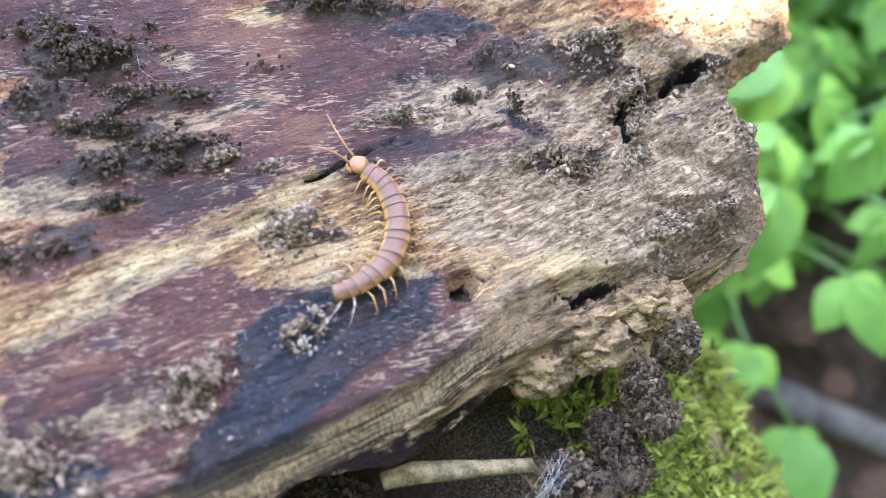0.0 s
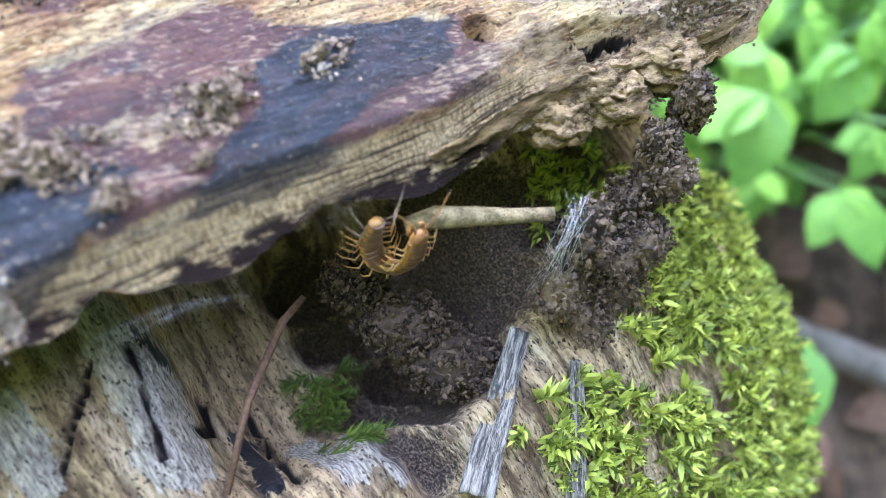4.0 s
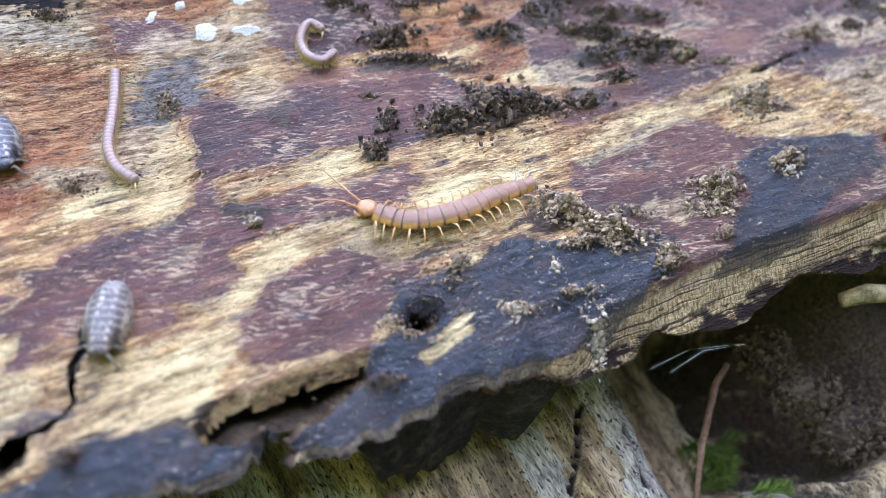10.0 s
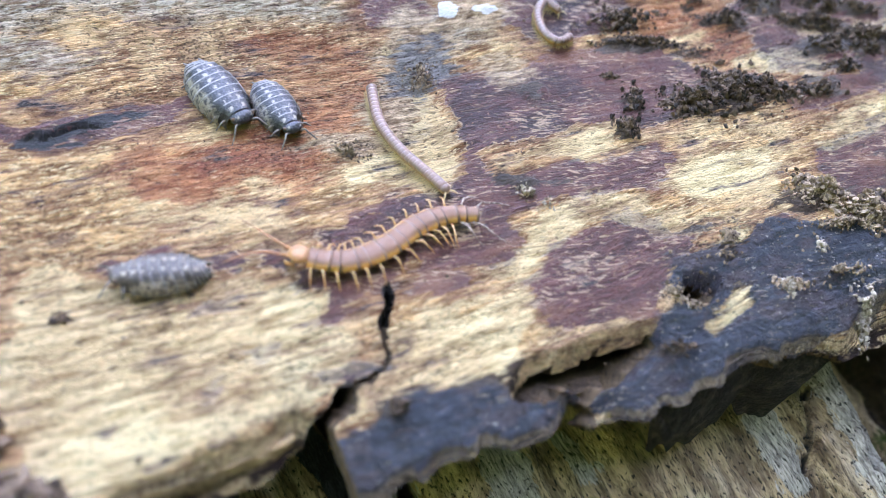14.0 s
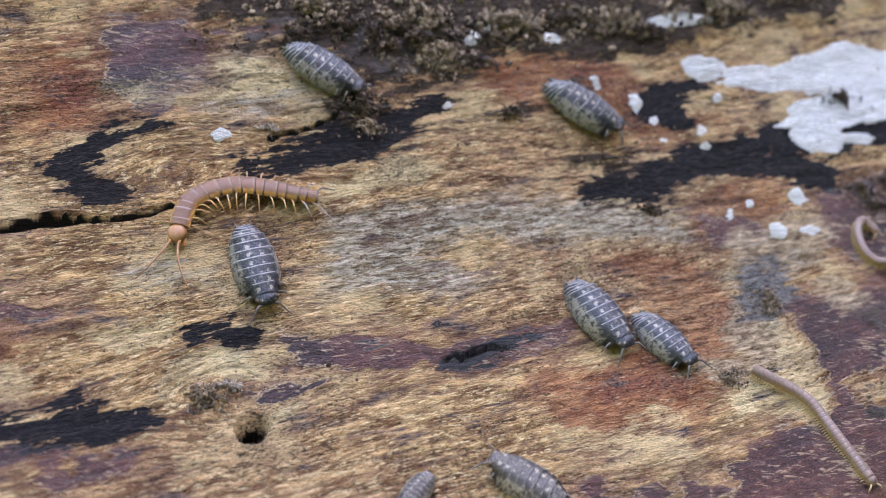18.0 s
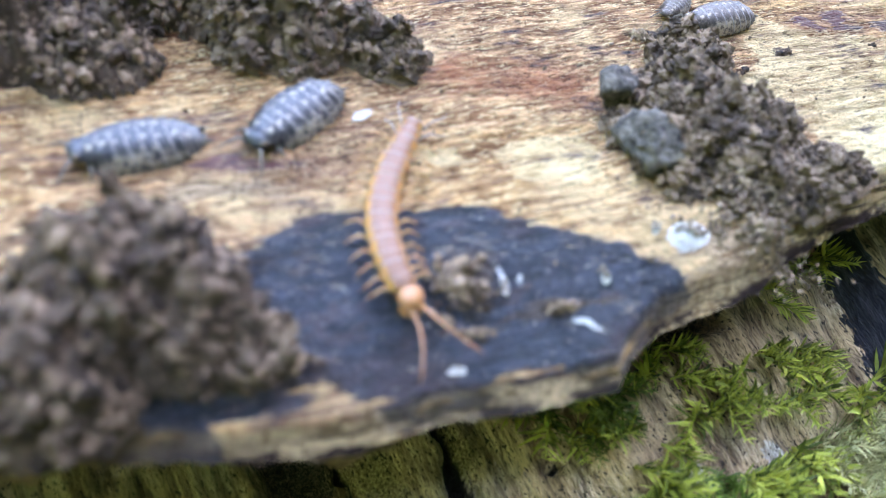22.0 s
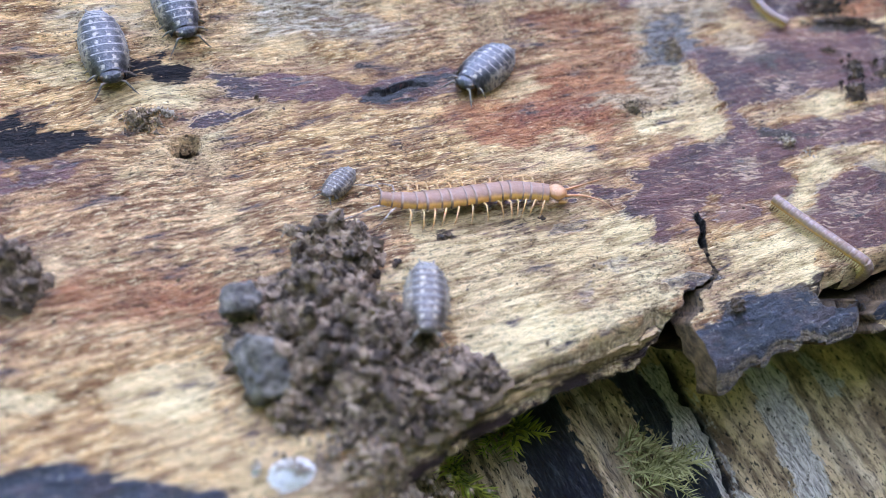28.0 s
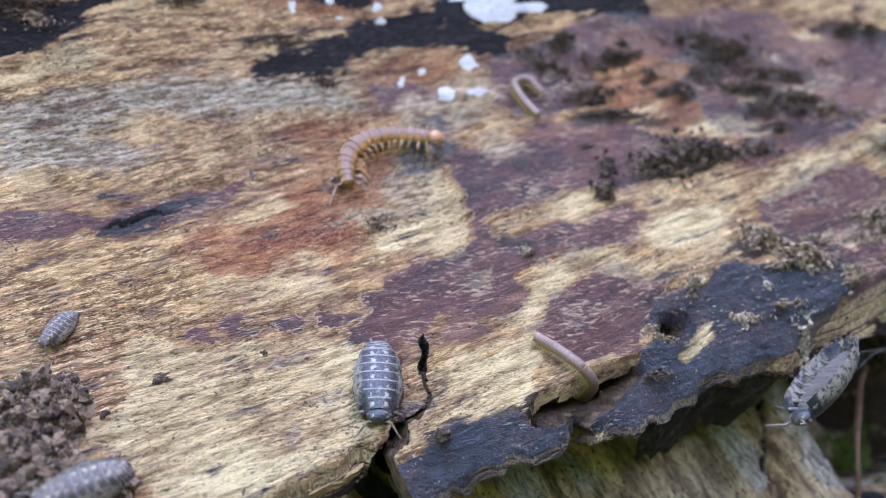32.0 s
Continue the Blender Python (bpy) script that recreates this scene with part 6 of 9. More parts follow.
crumbs("frass", 23.8, 44.8, 2.6, 1.4, -15, 34, 1.0)
crumbs("dull", 27.8, 58.5, 4.8, 1.8, -5, 70, 1.0)
crumbs("frass", -30.3, 35.1, 2.5, 0.9, -22, 22, 0.9)
crumbs("pale", -21.2, 29.1, 2.7, 1.9, 77, 70, 1.3)
crumbs("frass", -57.8, 60.2, 2.5, 1.1, -25, 24, 0.9)
crumbs("frass", -7.2, 34.3, 2.0, 1.7, 33, 24, 0.8)
crumbs("frass", 66.9, 55.3, 5.7, 1.8, -18, 44, 0.9)
crumbs("pale", -22.7, 39.1, 1.0, 0.7, 62, 8, 1.0)
crumbs("frass", 29.0, 68.7, 2.5, 1.2, -16, 12, 0.8)
crumbs("frass", -38.8, 42.1, 2.9, 0.9, 2, 20, 0.8)
crumbs("frass", -45.3, 37.0, 2.1, 1.0, -25, 20, 0.8)
crumbs("dark", 13.9, 94.5, 7.1, 3.3, -12, 170, 1.0)
crumbs("dark", 20.2, 85.3, 6.5, 1.4, -22, 90, 1.0)
crumbs("dark", 18.0, 76.9, 6.3, 1.8, -23, 90, 0.9)
crumbs("frass", 22.4, 73.4, 1.9, 1.5, -26, 26, 0.8)
crumbs("pale", 29.4, 69.0, 1.2, 1.1, 68, 9, 1.0)
crumbs("dark", 7.4, 71.1, 3.7, 1.0, -11, 50, 0.9)
crumbs("dark", 0.0, 67.6, 3.0, 1.5, -27, 60, 1.0)
crumbs("dark", 52.4, 92.0, 10.4, 1.7, -18, 90, 0.9)
crumbs("frass", 52.9, 57.6, 1.3, 0.7, -20, 8, 0.8)
crumbs("pale", 43.3, 64.3, 0.6, 0.4, -18, 2, 1.0)
crumbs("pale", 62.3, 63.0, 0.5, 0.4, 18, 1, 1.3)
crumbs("dark", 6.8, 84.6, 3.9, 1.3, -23, 40, 0.9)
crumbs("dull", 85.4, 60.1, 4.5, 3.0, 17, 90, 1.0)
crumbs("dull", 75.8, 36.2, 5.0, 4.0, 14, 110, 1.0)
crumbs("dull", 84.0, 37.1, 7.9, 3.4, -0, 110, 1.0)
crumbs("dull", 97.4, 45.0, 7.9, 3.6, 46, 80, 1.0)
crumbs("dull", 84.9, 71.2, 5.6, 4.5, 13, 80, 0.9)
crumbs("dull", 100.6, 59.6, 6.1, 2.2, 3, 50, 1.0)
crumbs("dull", 69.2, 29.8, 4.0, 2.3, 57, 60, 1.0)
crumbs("dark", 66.9, 65.4, 3.9, 2.5, -63, 30, 0.7)
crumbs("dark", 68.1, 75.4, 4.9, 2.6, -17, 40, 0.7)
crumbs("dark", -106.8, 143.7, 14.9, 2.8, -5, 220, 1.0)
crumbs("dark", -120.1, 134.3, 3.9, 2.4, -2, 90, 1.0)
crumbs("dark", -94.3, 130.3, 2.4, 0.8, -6, 18, 0.8)
crumbs("dark", -62.2, 141.6, 7.1, 1.9, -4, 60, 0.9)
crumbs("dark", -24.8, 123.8, 4.0, 1.6, -3, 30, 0.9)
crumbs("dark", -80.6, 120.1, 4.2, 0.7, -8, 20, 0.7)
crumbs("dark", -17.0, 99.9, 7.7, 3.8, -2, 50, 0.8)
crumbs("dark", -23.8, 106.3, 5.1, 2.2, -4, 24, 0.8)
crumbs("dark", -87.9, 35.2, 0.9, 0.8, -5, 14, 0.9)
crumbs("dark", -120.0, 59.4, 0.5, 0.4, -87, 4, 0.9)
crumbs("dark", -51.5, 32.1, 2.2, 0.7, -15, 22, 0.8)
crumbs("frass", -59.0, 60.7, 2.3, 1.1, -15, 18, 0.8)
crumbs("dark", -105.2, 58.7, 0.5, 0.3, -22, 3, 0.8)
crumbs("dark", -41.1, 39.2, 1.3, 0.7, -10, 8, 0.7)
crumbs("frass", -35.4, 44.5, 2.6, 1.9, 25, 30, 0.7)
crumbs("frass", -45.9, 38.9, 2.4, 1.4, -9, 24, 0.8)
crumbs("frass", -30.7, 35.2, 2.2, 1.0, -11, 18, 0.8)
crumbs("dark", -74.5, 109.8, 3.6, 1.3, -9, 26, 0.8)
crumbs("frass", -62.4, 88.7, 5.2, 2.3, 65, 40, 0.7)
crumbs("frass", -78.3, 76.1, 2.9, 1.6, -15, 30, 0.7)
crumbs("dark", -136.4, 94.3, 0.6, 0.4, 8, 3, 0.7)
crumbs("dark", -120.9, 59.7, 0.5, 0.4, 8, 3, 0.9)
crumbs("dark", -128.9, 56.9, 0.6, 0.4, 10, 4, 0.9)
crumbs("frass", -172.9, 68.8, 2.2, 1.3, -55, 30, 0.9)
crumbs("dull", -139.9, 66.3, 1.8, 1.0, -39, 24, 0.8)
crumbs("frass", -178.7, 32.3, 2.6, 2.3, 41, 60, 1.5)
crumbs("pale", -174.4, 31.5, 0.9, 0.4, 80, 6, 0.9)
crumbs("frass", -156.9, 30.9, 1.1, 0.5, -8, 6, 1.0)
crumbs("pale", -154.7, 34.2, 0.7, 0.5, 47, 5, 0.9)
crumbs("frass", -169.1, 28.0, 1.9, 0.5, -11, 16, 0.8)
crumbs("frass", -179.0, 27.4, 2.4, 0.6, -12, 14, 0.8)
crumbs("frass", -197.0, 28.5, 2.7, 0.5, -12, 20, 0.8)
crumbs("pale", -182.0, 24.0, 0.7, 0.5, -11, 5, 0.9)
crumbs("pale", -162.8, 30.2, 0.6, 0.4, 86, 4, 0.8)
crumbs("dull", -142.5, 37.0, 9.1, 6.1, -52, 160, 0.9)
crumbs("dull", -141.9, 30.7, 7.6, 2.1, -23, 110, 0.9)
crumbs("pale", -151.4, 32.5, 1.8, 1.1, -4, 30, 0.7)
crumbs("dark", -115.7, 146.4, 20.0, 2.2, -4, 240, 1.0)
crumbs("dark", -96.6, 139.9, 6.4, 1.4, -5, 50, 0.9)
crumbs("dark", -77.8, 145.2, 13.8, 1.9, -4, 110, 0.9)
crumbs("dark", -120.2, 133.8, 3.1, 2.1, 0, 50, 1.0)
crumbs("dull", 69.6, 52.7, 4.0, 3.1, -0, 60, 1.1)
crumbs("dark", 10.9, 97.9, 4.1, 3.9, 5, 120, 1.0)
crumbs("dull", 28.5, 59.0, 3.8, 2.1, 3, 80, 1.2)
crumbs("pale", 22.5, 42.8, 1.6, 1.3, -24, 14, 1.3)
crumbs("frass", 7.6, 44.2, 2.4, 2.2, -73, 40, 1.2)
crumbs("frass", 5.0, 41.0, 2.9, 1.4, -27, 40, 1.1)
crumbs("dull", 23.7, 72.4, 2.4, 2.2, 70, 40, 1.1)
crumbs("dark", 15.5, 77.6, 2.9, 2.0, -24, 40, 0.9)
crumbs("dull", 84.8, 59.7, 5.1, 3.9, 32, 90, 1.0)
crumbs("dark", 10.7, 83.5, 2.2, 1.8, -30, 30, 0.9)
crumbs("dull", 50.0, 70.0, 7.6, 1.7, -9, 60, 0.8)
crumbs("frass", -15.9, 47.9, 4.9, 2.8, -50, 60, 1.3)
crumbs("frass", -11.7, 42.2, 5.6, 3.0, -49, 80, 1.2)
crumbs("frass", -6.9, 34.8, 3.0, 2.1, 42, 26, 1.2)
crumbs("frass", 9.0, 43.0, 4.6, 3.3, 26, 50, 1.2)
crumbs("frass", 23.5, 45.0, 3.1, 1.9, -3, 30, 1.3)
crumbs("dark", -15.3, 71.8, 5.7, 4.5, -1, 90, 1.2)
crumbs("dark", -23.1, 70.3, 5.4, 2.8, -16, 70, 1.1)
crumbs("dark", -10.1, 70.0, 7.3, 2.5, -26, 80, 1.1)
crumbs("dull", 28.5, 59.1, 4.7, 3.3, 15, 50, 1.2)
crumbs("dark", 18.5, 76.0, 6.3, 3.1, -12, 60, 1.0)
crumbs("dark", -22.9, 92.2, 5.8, 2.9, -13, 60, 1.0)
crumbs("dark", -31.8, 74.6, 2.9, 1.2, 65, 14, 1.0)
crumbs("pale", -57.8, 60.4, 2.4, 1.3, -53, 26, 1.0)
crumbs("pale", -31.4, 35.3, 2.0, 0.9, 59, 14, 1.2)
crumbs("dull", -23.0, 34.6, 4.1, 0.8, -8, 20, 0.9)

crumbs("dark", -23.2, 106.3, 1.6, 1, -15, 16, 0.85)
crumbs("dark", -27.4, 101.6, 1.8, 1.1, -15, 18, 0.85)
crumbs("dark", -8.2, 94, 1.2, 0.7, -15, 12, 0.85)
crumbs("dark", -14.5, 101.3, 2.2, 1.3, -15, 22, 0.85)
crumbs("dark", -9, 103.3, 1.6, 1, -15, 16, 0.85)
crumbs("dark", -3.6, 88, 2.4, 1.4, -15, 24, 0.85)
crumbs("dark", 3.6, 91.2, 2.6, 1.6, -15, 26, 0.85)
crumbs("dark", 12.2, 96.8, 2.2, 1.3, -15, 22, 0.85)
crumbs("dark", 16.2, 86.2, 2.8, 1.7, -15, 28, 0.85)
crumbs("dark", 9.8, 83.7, 2, 1.2, -15, 20, 0.85)
crumbs("dark", -23.2, 91.4, 2.6, 1.6, -15, 26, 0.85)
crumbs("dark", 18.7, 75.4, 2.4, 1.4, -15, 24, 0.85)
crumbs("dark", 21.7, 72.6, 1.6, 1, -15, 16, 0.85)
crumbs("dark", -33, 80.4, 1.2, 0.7, -15, 12, 0.85)
crumbs("dark", -36.7, 68.3, 1.6, 1, -15, 16, 0.85)
crumbs("dark", 10.5, 100, 2.8, 1.7, -15, 28, 0.85)
crumbs("dark", 3.3, 90, 2.4, 1.4, -15, 24, 0.85)
crumbs("dark", 10.4, 83.2, 2.2, 1.3, -15, 22, 0.85)
crumbs("dark", 14, 77.7, 2.2, 1.3, -15, 22, 0.85)
crumbs("dark", 21.8, 97.6, 1.8, 1.1, -15, 18, 0.85)
crumbs("dark", 15.2, 88.2, 2.2, 1.3, -15, 22, 0.85)
crumbs("dark", 46.8, 93, 2.4, 1.4, -15, 24, 0.85)
crumbs("dark", 60.7, 70.4, 2.6, 1.6, -15, 26, 0.85)
crumbs("dark", -30.4, 102.1, 1.8, 1.1, -15, 18, 0.85)
crumbs("dark", -25.6, 99.6, 1.6, 1, -15, 16, 0.85)
crumbs("dark", -17.9, 98.3, 1.8, 1.1, -15, 18, 0.85)
crumbs("dark", -7.5, 94, 1.4, 0.8, -15, 14, 0.85)
crumbs("dark", -6.5, 99.9, 1.8, 1.1, -15, 18, 0.85)
crumbs("dark", 12.7, 84.9, 2, 1.2, -15, 20, 0.85)
crumbs("dark", 17.3, 73.9, 2.2, 1.3, -15, 22, 0.85)
crumbs("dark", 35.2, 85.6, 2, 1.2, -15, 20, 0.85)
crumbs("dark", -22.6, 91.4, 1.5, 0.9, -15, 15, 0.85)
crumbs("dark", -4, 86.4, 1.5, 0.9, -15, 15, 0.85)
crumbs("frass", -153.6, 93.6, 3.6, 2.2, -15, 58, 0.9)
crumbs("pale", -151.2, 93.9, 2.2, 1.3, -15, 35, 0.9)
crumbs("frass", -119.5, 131.7, 2.6, 1.6, -15, 42, 0.9)
crumbs("dull", -105.1, 141.7, 3.5, 2.1, -15, 56, 0.9)
crumbs("dull", -110.8, 140.3, 3, 1.8, -15, 48, 0.9)
crumbs("pale", -136.4, 132.8, 1.6, 1, -15, 26, 0.9)

# crumbs of rot all over the broken end
rot_crumbs = Grains()
for k in range(2000):
    gu, gv = grain_rng.uniform(0.062, 0.112), grain_rng.uniform(0.028, 0.085)
    if value_noise(np.array(gu * 140), np.array(gv * 140), 33) < 0.62 - 3.5 * (gu - 0.05):
        continue
    i, j = int((gu - grid_u[0, 0]) / STEP), int((gv - grid_v[0, 0]) / STEP)
    if not keep[i, j]:
        continue
    g = 0.0001 + 0.00036 * grain_rng.random() ** 2.6
    x, y = plan(gu, gv)
    rot_crumbs.add((x, y, wood_z(gu, gv) + g * 0.2), g, grain_rng)
tagged(new("rot_crumbs", rot_crumbs.mesh("rot_crumbs", CRUMBLY)), "grey-tan crumbs of rot covering the broken end", "debris", kind="stuff")

# fine grit everywhere on the wood
grit = Grains()
for k in range(2600):
    gu, gv = grain_rng.uniform(-0.25, 0.105), grain_rng.uniform(0.032, 0.16)
    if value_noise(np.array(gu * 60), np.array(gv * 90), 77) < 0.42:
        continue
    g = 0.00008 + 0.00026 * grain_rng.random() ** 2.5
    x, y = plan(gu, gv)
    grit.add((x, y, wood_z(gu, gv) + g * 0.4), g, grain_rng)
tagged(new("grit", grit.mesh("grit", FRASS)), "fine pale grit strewn over the wood", "debris", kind="stuff")


def clod(name, label, lobes, count, material, size=0.8, stones=()):
    """A heap of soil: lobes are (x, y, radius x, radius y, height, turn) in millimetres of the plan."""
    root = tagged(new(name), label, "soil")
    root.location = (lobes[0][0] / 1000, lobes[0][1] / 1000, top_z(lobes[0][0] / 1000, lobes[0][1] / 1000))
    back = Matrix.Translation(-root.location)
    x0 = min(l[0] - max(l[2:4]) * 1.2 for l in lobes)
    x1 = max(l[0] + max(l[2:4]) * 1.2 for l in lobes)
    y0 = min(l[1] - max(l[2:4]) * 1.2 for l in lobes)
    y1 = max(l[1] + max(l[2:4]) * 1.2 for l in lobes)
    gx, gy = np.meshgrid(np.arange(x0, x1, 0.45), np.arange(y0, y1, 0.45), indexing="ij")
    height = np.full(gx.shape, -9.0)
    for x, y, rx, ry, h, turn in lobes:
        c, s = math.cos(radians(turn)), math.sin(radians(turn))
        du, dv = c * (gx - x) + s * (gy - y), c * (gy - y) - s * (gx - x)
        q = np.hypot(du / rx, dv / ry) + 0.55 * (fractal(gx * 0.22, gy * 0.22, 51, 4) - 0.5)
        height = np.maximum(height, h * np.clip(1 - q * q, -0.35, 1) ** 1.0)
    height = height + np.clip(height / 4, 0, 1) * 9.0 * (fractal(gx * 0.42, gy * 0.42, 61, 5) - 0.5)
    gu, gv = grain_uv(gx / 1000, gy / 1000)
    z = wood_height(gu, gv) + height / 1000
    mesh, _ = sheet("mound", gx / 1000, gy / 1000, z, height > -0.8)
    mesh.transform(back)
    mesh.materials.append(material)
    mound = new("mound", mesh)
    mound.parent = root
    heap = Grains()
    spots = np.argwhere(height > 0.1)
    for k in range(count):
        i, j = spots[grain_rng.integers(len(spots))]
        g = size * (0.3 + 0.6 * grain_rng.random() ** 2 + 2.6 * grain_rng.random() ** 12) / 1000
        heap.add((gx[i, j] / 1000 + (grain_rng.random() - 0.5) * 5e-4, gy[i, j] / 1000 + (grain_rng.random() - 0.5) * 5e-4, z[i, j] + g * (0.9 * grain_rng.random() - 0.1)), g, grain_rng, 0.8)
    mesh = heap.mesh("soil_grain_cover", material)
    mesh.transform(back)
    tagged(new("soil_grain_cover", mesh), kind="stuff").parent = root
    return root


def stone(label, x, y, dz, sx, sy, sz, turn, seed):
    rng = np.random.default_rng(seed)
    bm = bmesh.new()
    bmesh.ops.create_icosphere(bm, subdivisions=4, radius=1.0)
    cuts = [(rng.uniform(0.5, 0.85), Vector(rng.normal(size=3)).normalized()) for k in range(9)]
    for v in bm.verts:
        p = v.co.copy()
        k = min([1.25] + [d / max(0.05, p.dot(w)) for d, w in cuts]) + 0.2 * noise.noise(p * 3.0 + Vector((0, seed, 0))) + 0.09 * noise.noise(p * 9 + Vector((0, seed, 0)))
        v.co = Vector((p.x * sx, p.y * sy, p.z * sz)) * k / 1000
    ob = part("stone", bm, STONE)
    ob.matrix_world = pose(x / 1000, y / 1000, top_z(x / 1000, y / 1000) + dz / 1000, 12, -10, turn)
    return tagged(ob, label, "stone", "stones in the soil heap")


clod("soil_clod", "large clod of dark crumbly soil on the wood", [(*plan(-211, 91), 20, 13, 12, 10), (*plan(-228, 86), 18, 16, 13, 0), (*plan(-212, 76), 9, 7, 5, 0)], 12000, SOIL, 0.32)
clod("soil_clod", "clod of dark crumbly soil beside the woodlice", [(*plan(-188, 76), 12, 8, 9, 0), (*plan(-178, 71), 9, 5, 5, -20)], 6000, SOIL, 0.32)
clod("soil_clod", "pale soft clod of soil near the front edge", [(*plan(-211, 37), 11, 9, 12, 0), (*plan(-220, 30), 9, 7, 9, 0), (*plan(-203, 31), 6, 4, 5, 0)], 5000, SOIL, 0.42)
clod("soil_heap", "grey-brown crumbly soil heap with stones", [(*plan(-141, 46), 11, 14, 5.5, 55), (*plan(-136, 60), 6, 7, 3.5, 0), (*plan(-133, 37), 9, 5, 2.5, 30)], 12000, SOIL, 0.32)
stone("small grey stone with rough faces in the soil heap", *plan(-150.0, 54.5), 2.2, 3.6, 2.8, 2.6, 20, 3)
stone("dark rounded stone with a pale fleck in the soil heap", *plan(-150.5, 43.5), 2.6, 5.8, 3.6, 3.2, -25, 8)


# ---- rot, moss and sticks under the slab ----
def under_surface(u, v):
    i = int(np.clip(round((u - log_u[0, 0]) / LOG_STEP), 0, log_u.shape[0] - 1))
    j = int(np.clip(round((v - log_v[0, 0]) / LOG_STEP), 0, log_u.shape[1] - 1))
    return float(log_z[i, j])


def rot_pillar(label, lobes, count, material, size):
    """A hanging clump of crumbly rot; lobes are (x, y, z, radius x, y, z) in millimetres."""
    heap = Grains()
    for k in range(count):
        x, y, z, rx, ry, rz = lobes[k % len(lobes)]
        d = grain_rng.normal(size=3)
        d /= np.linalg.norm(d)
        r = 0.72 + 0.42 * grain_rng.random()
        p = np.array([x + d[0] * r * rx, y + d[1] * r * ry, z + d[2] * r * rz])
        heap.add(p / 1000, size * (0.4 + grain_rng.random()) / 1000, grain_rng)
    for x, y, z, rx, ry, rz in lobes:
        core = ICO_VERTS * np.array([rx, ry, rz]) * 0.78
        heap.verts.append((core + np.array([x, y, z])) / 1000)
        heap.faces.append(ICO_FACES + heap.count)
        heap.count += len(ICO_VERTS)
    tagged(new("rotten_wood_clump", heap.mesh("rotten_wood_clump", material)), label, "rotten wood", kind="stuff")


column = []
for k in range(15):
    s = k / 14
    column.append((52 - 11 * s + 2.2 * math.sin(k * 2.3), 55 - 27 * s + 2 * math.sin(k * 1.7), -6 - 42 * s, 2.6 + 3.2 * s + 0.8 * math.sin(k * 3.1), 2.8 + 2.4 * s, 4.0))
rot_pillar("dark crumbly column of rot between slab and log", column + [(37, 37, -16, 3, 4, 7), (36, 34, -27, 3.5, 4, 7)], 8200, SOIL, 0.36)
rot_pillar("dark clods of rot in the hollow", [(14, 33, -38, 7, 5, 5), (22, 29, -42, 8, 6, 6), (6, 38, -34, 5, 4, 5), (30, 27, -46, 6, 5, 6)], 3600, DARK_SOIL, 0.38)


def lip_curl(label, u0, u1, drop, reach, seed, material=CHARRED):
    """A charred strip of the slab's lip that hangs down and curls under."""
    us, ws = np.meshgrid(np.arange(u0, u1, 0.0004), np.linspace(0, 1, 22), indexing="ij")
    edge_v = np.interp(us, FRONT_U, FRONT_V)
    ends = smooth(u0, u0 + 0.006, us) * smooth(u1, u1 - 0.006, us)
    rough = fractal(us * 300, ws * 6 + seed, seed, 5) - 0.5
    deep = drop * (0.55 + 0.9 * fractal(us * 170, us * 0 + seed, seed + 3, 4)) * ends
    vs = edge_v + 0.0022 - reach * np.sin(ws * 2.6) * (0.5 + ends) * 0.6 + 0.0022 * rough
    zs = wood_height(us, edge_v) - 0.0012 - ws**1.2 * deep + 0.002 * rough * ws
    x, y = plan(us, vs)
    mesh, _ = sheet("charred_lip", x, y, zs)
    mesh.materials.append(material)
    ob = tagged(new("charred_lip", mesh), label)
    ob.parent = slab


lip_curl("charred black strip of the lip curling under", -0.058, -0.026, 0.015, 0.0020, 5)
lip_curl("brown splintered underside of the lip", -0.240, -0.150, 0.006, 0.0006, 12, BROWN_ROT)
lip_curl("brown splintered underside of the lip", -0.145, -0.099, 0.006, 0.0006, 15, BROWN_ROT)

stick = bmesh.new()
tube(stick, [(0.0115, 0.0358, -0.0150), (0.0155, 0.0368, -0.0138), (0.021, 0.0375, -0.0140), (0.026, 0.0382, -0.0145), (0.032, 0.0388, -0.0142)], [0.0012, 0.0016, 0.0014, 0.0011, 0.0010], 10)
tagged(part("stick", stick, PALE_STICK), "short pale stick wedged under the slab", "stick")
stick = bmesh.new()
tube(stick, [(-0.0012, 0.0342, -0.0332), (-0.004, 0.030, -0.033), (-0.008, 0.018, -0.034), (-0.010, 0.006, -0.037)], [0.0005, 0.0006, 0.0006, 0.0005], 8)
tagged(part("twig", stick, BROWN_TWIG), "thin dark brown twig leaning on the bark", "twig")
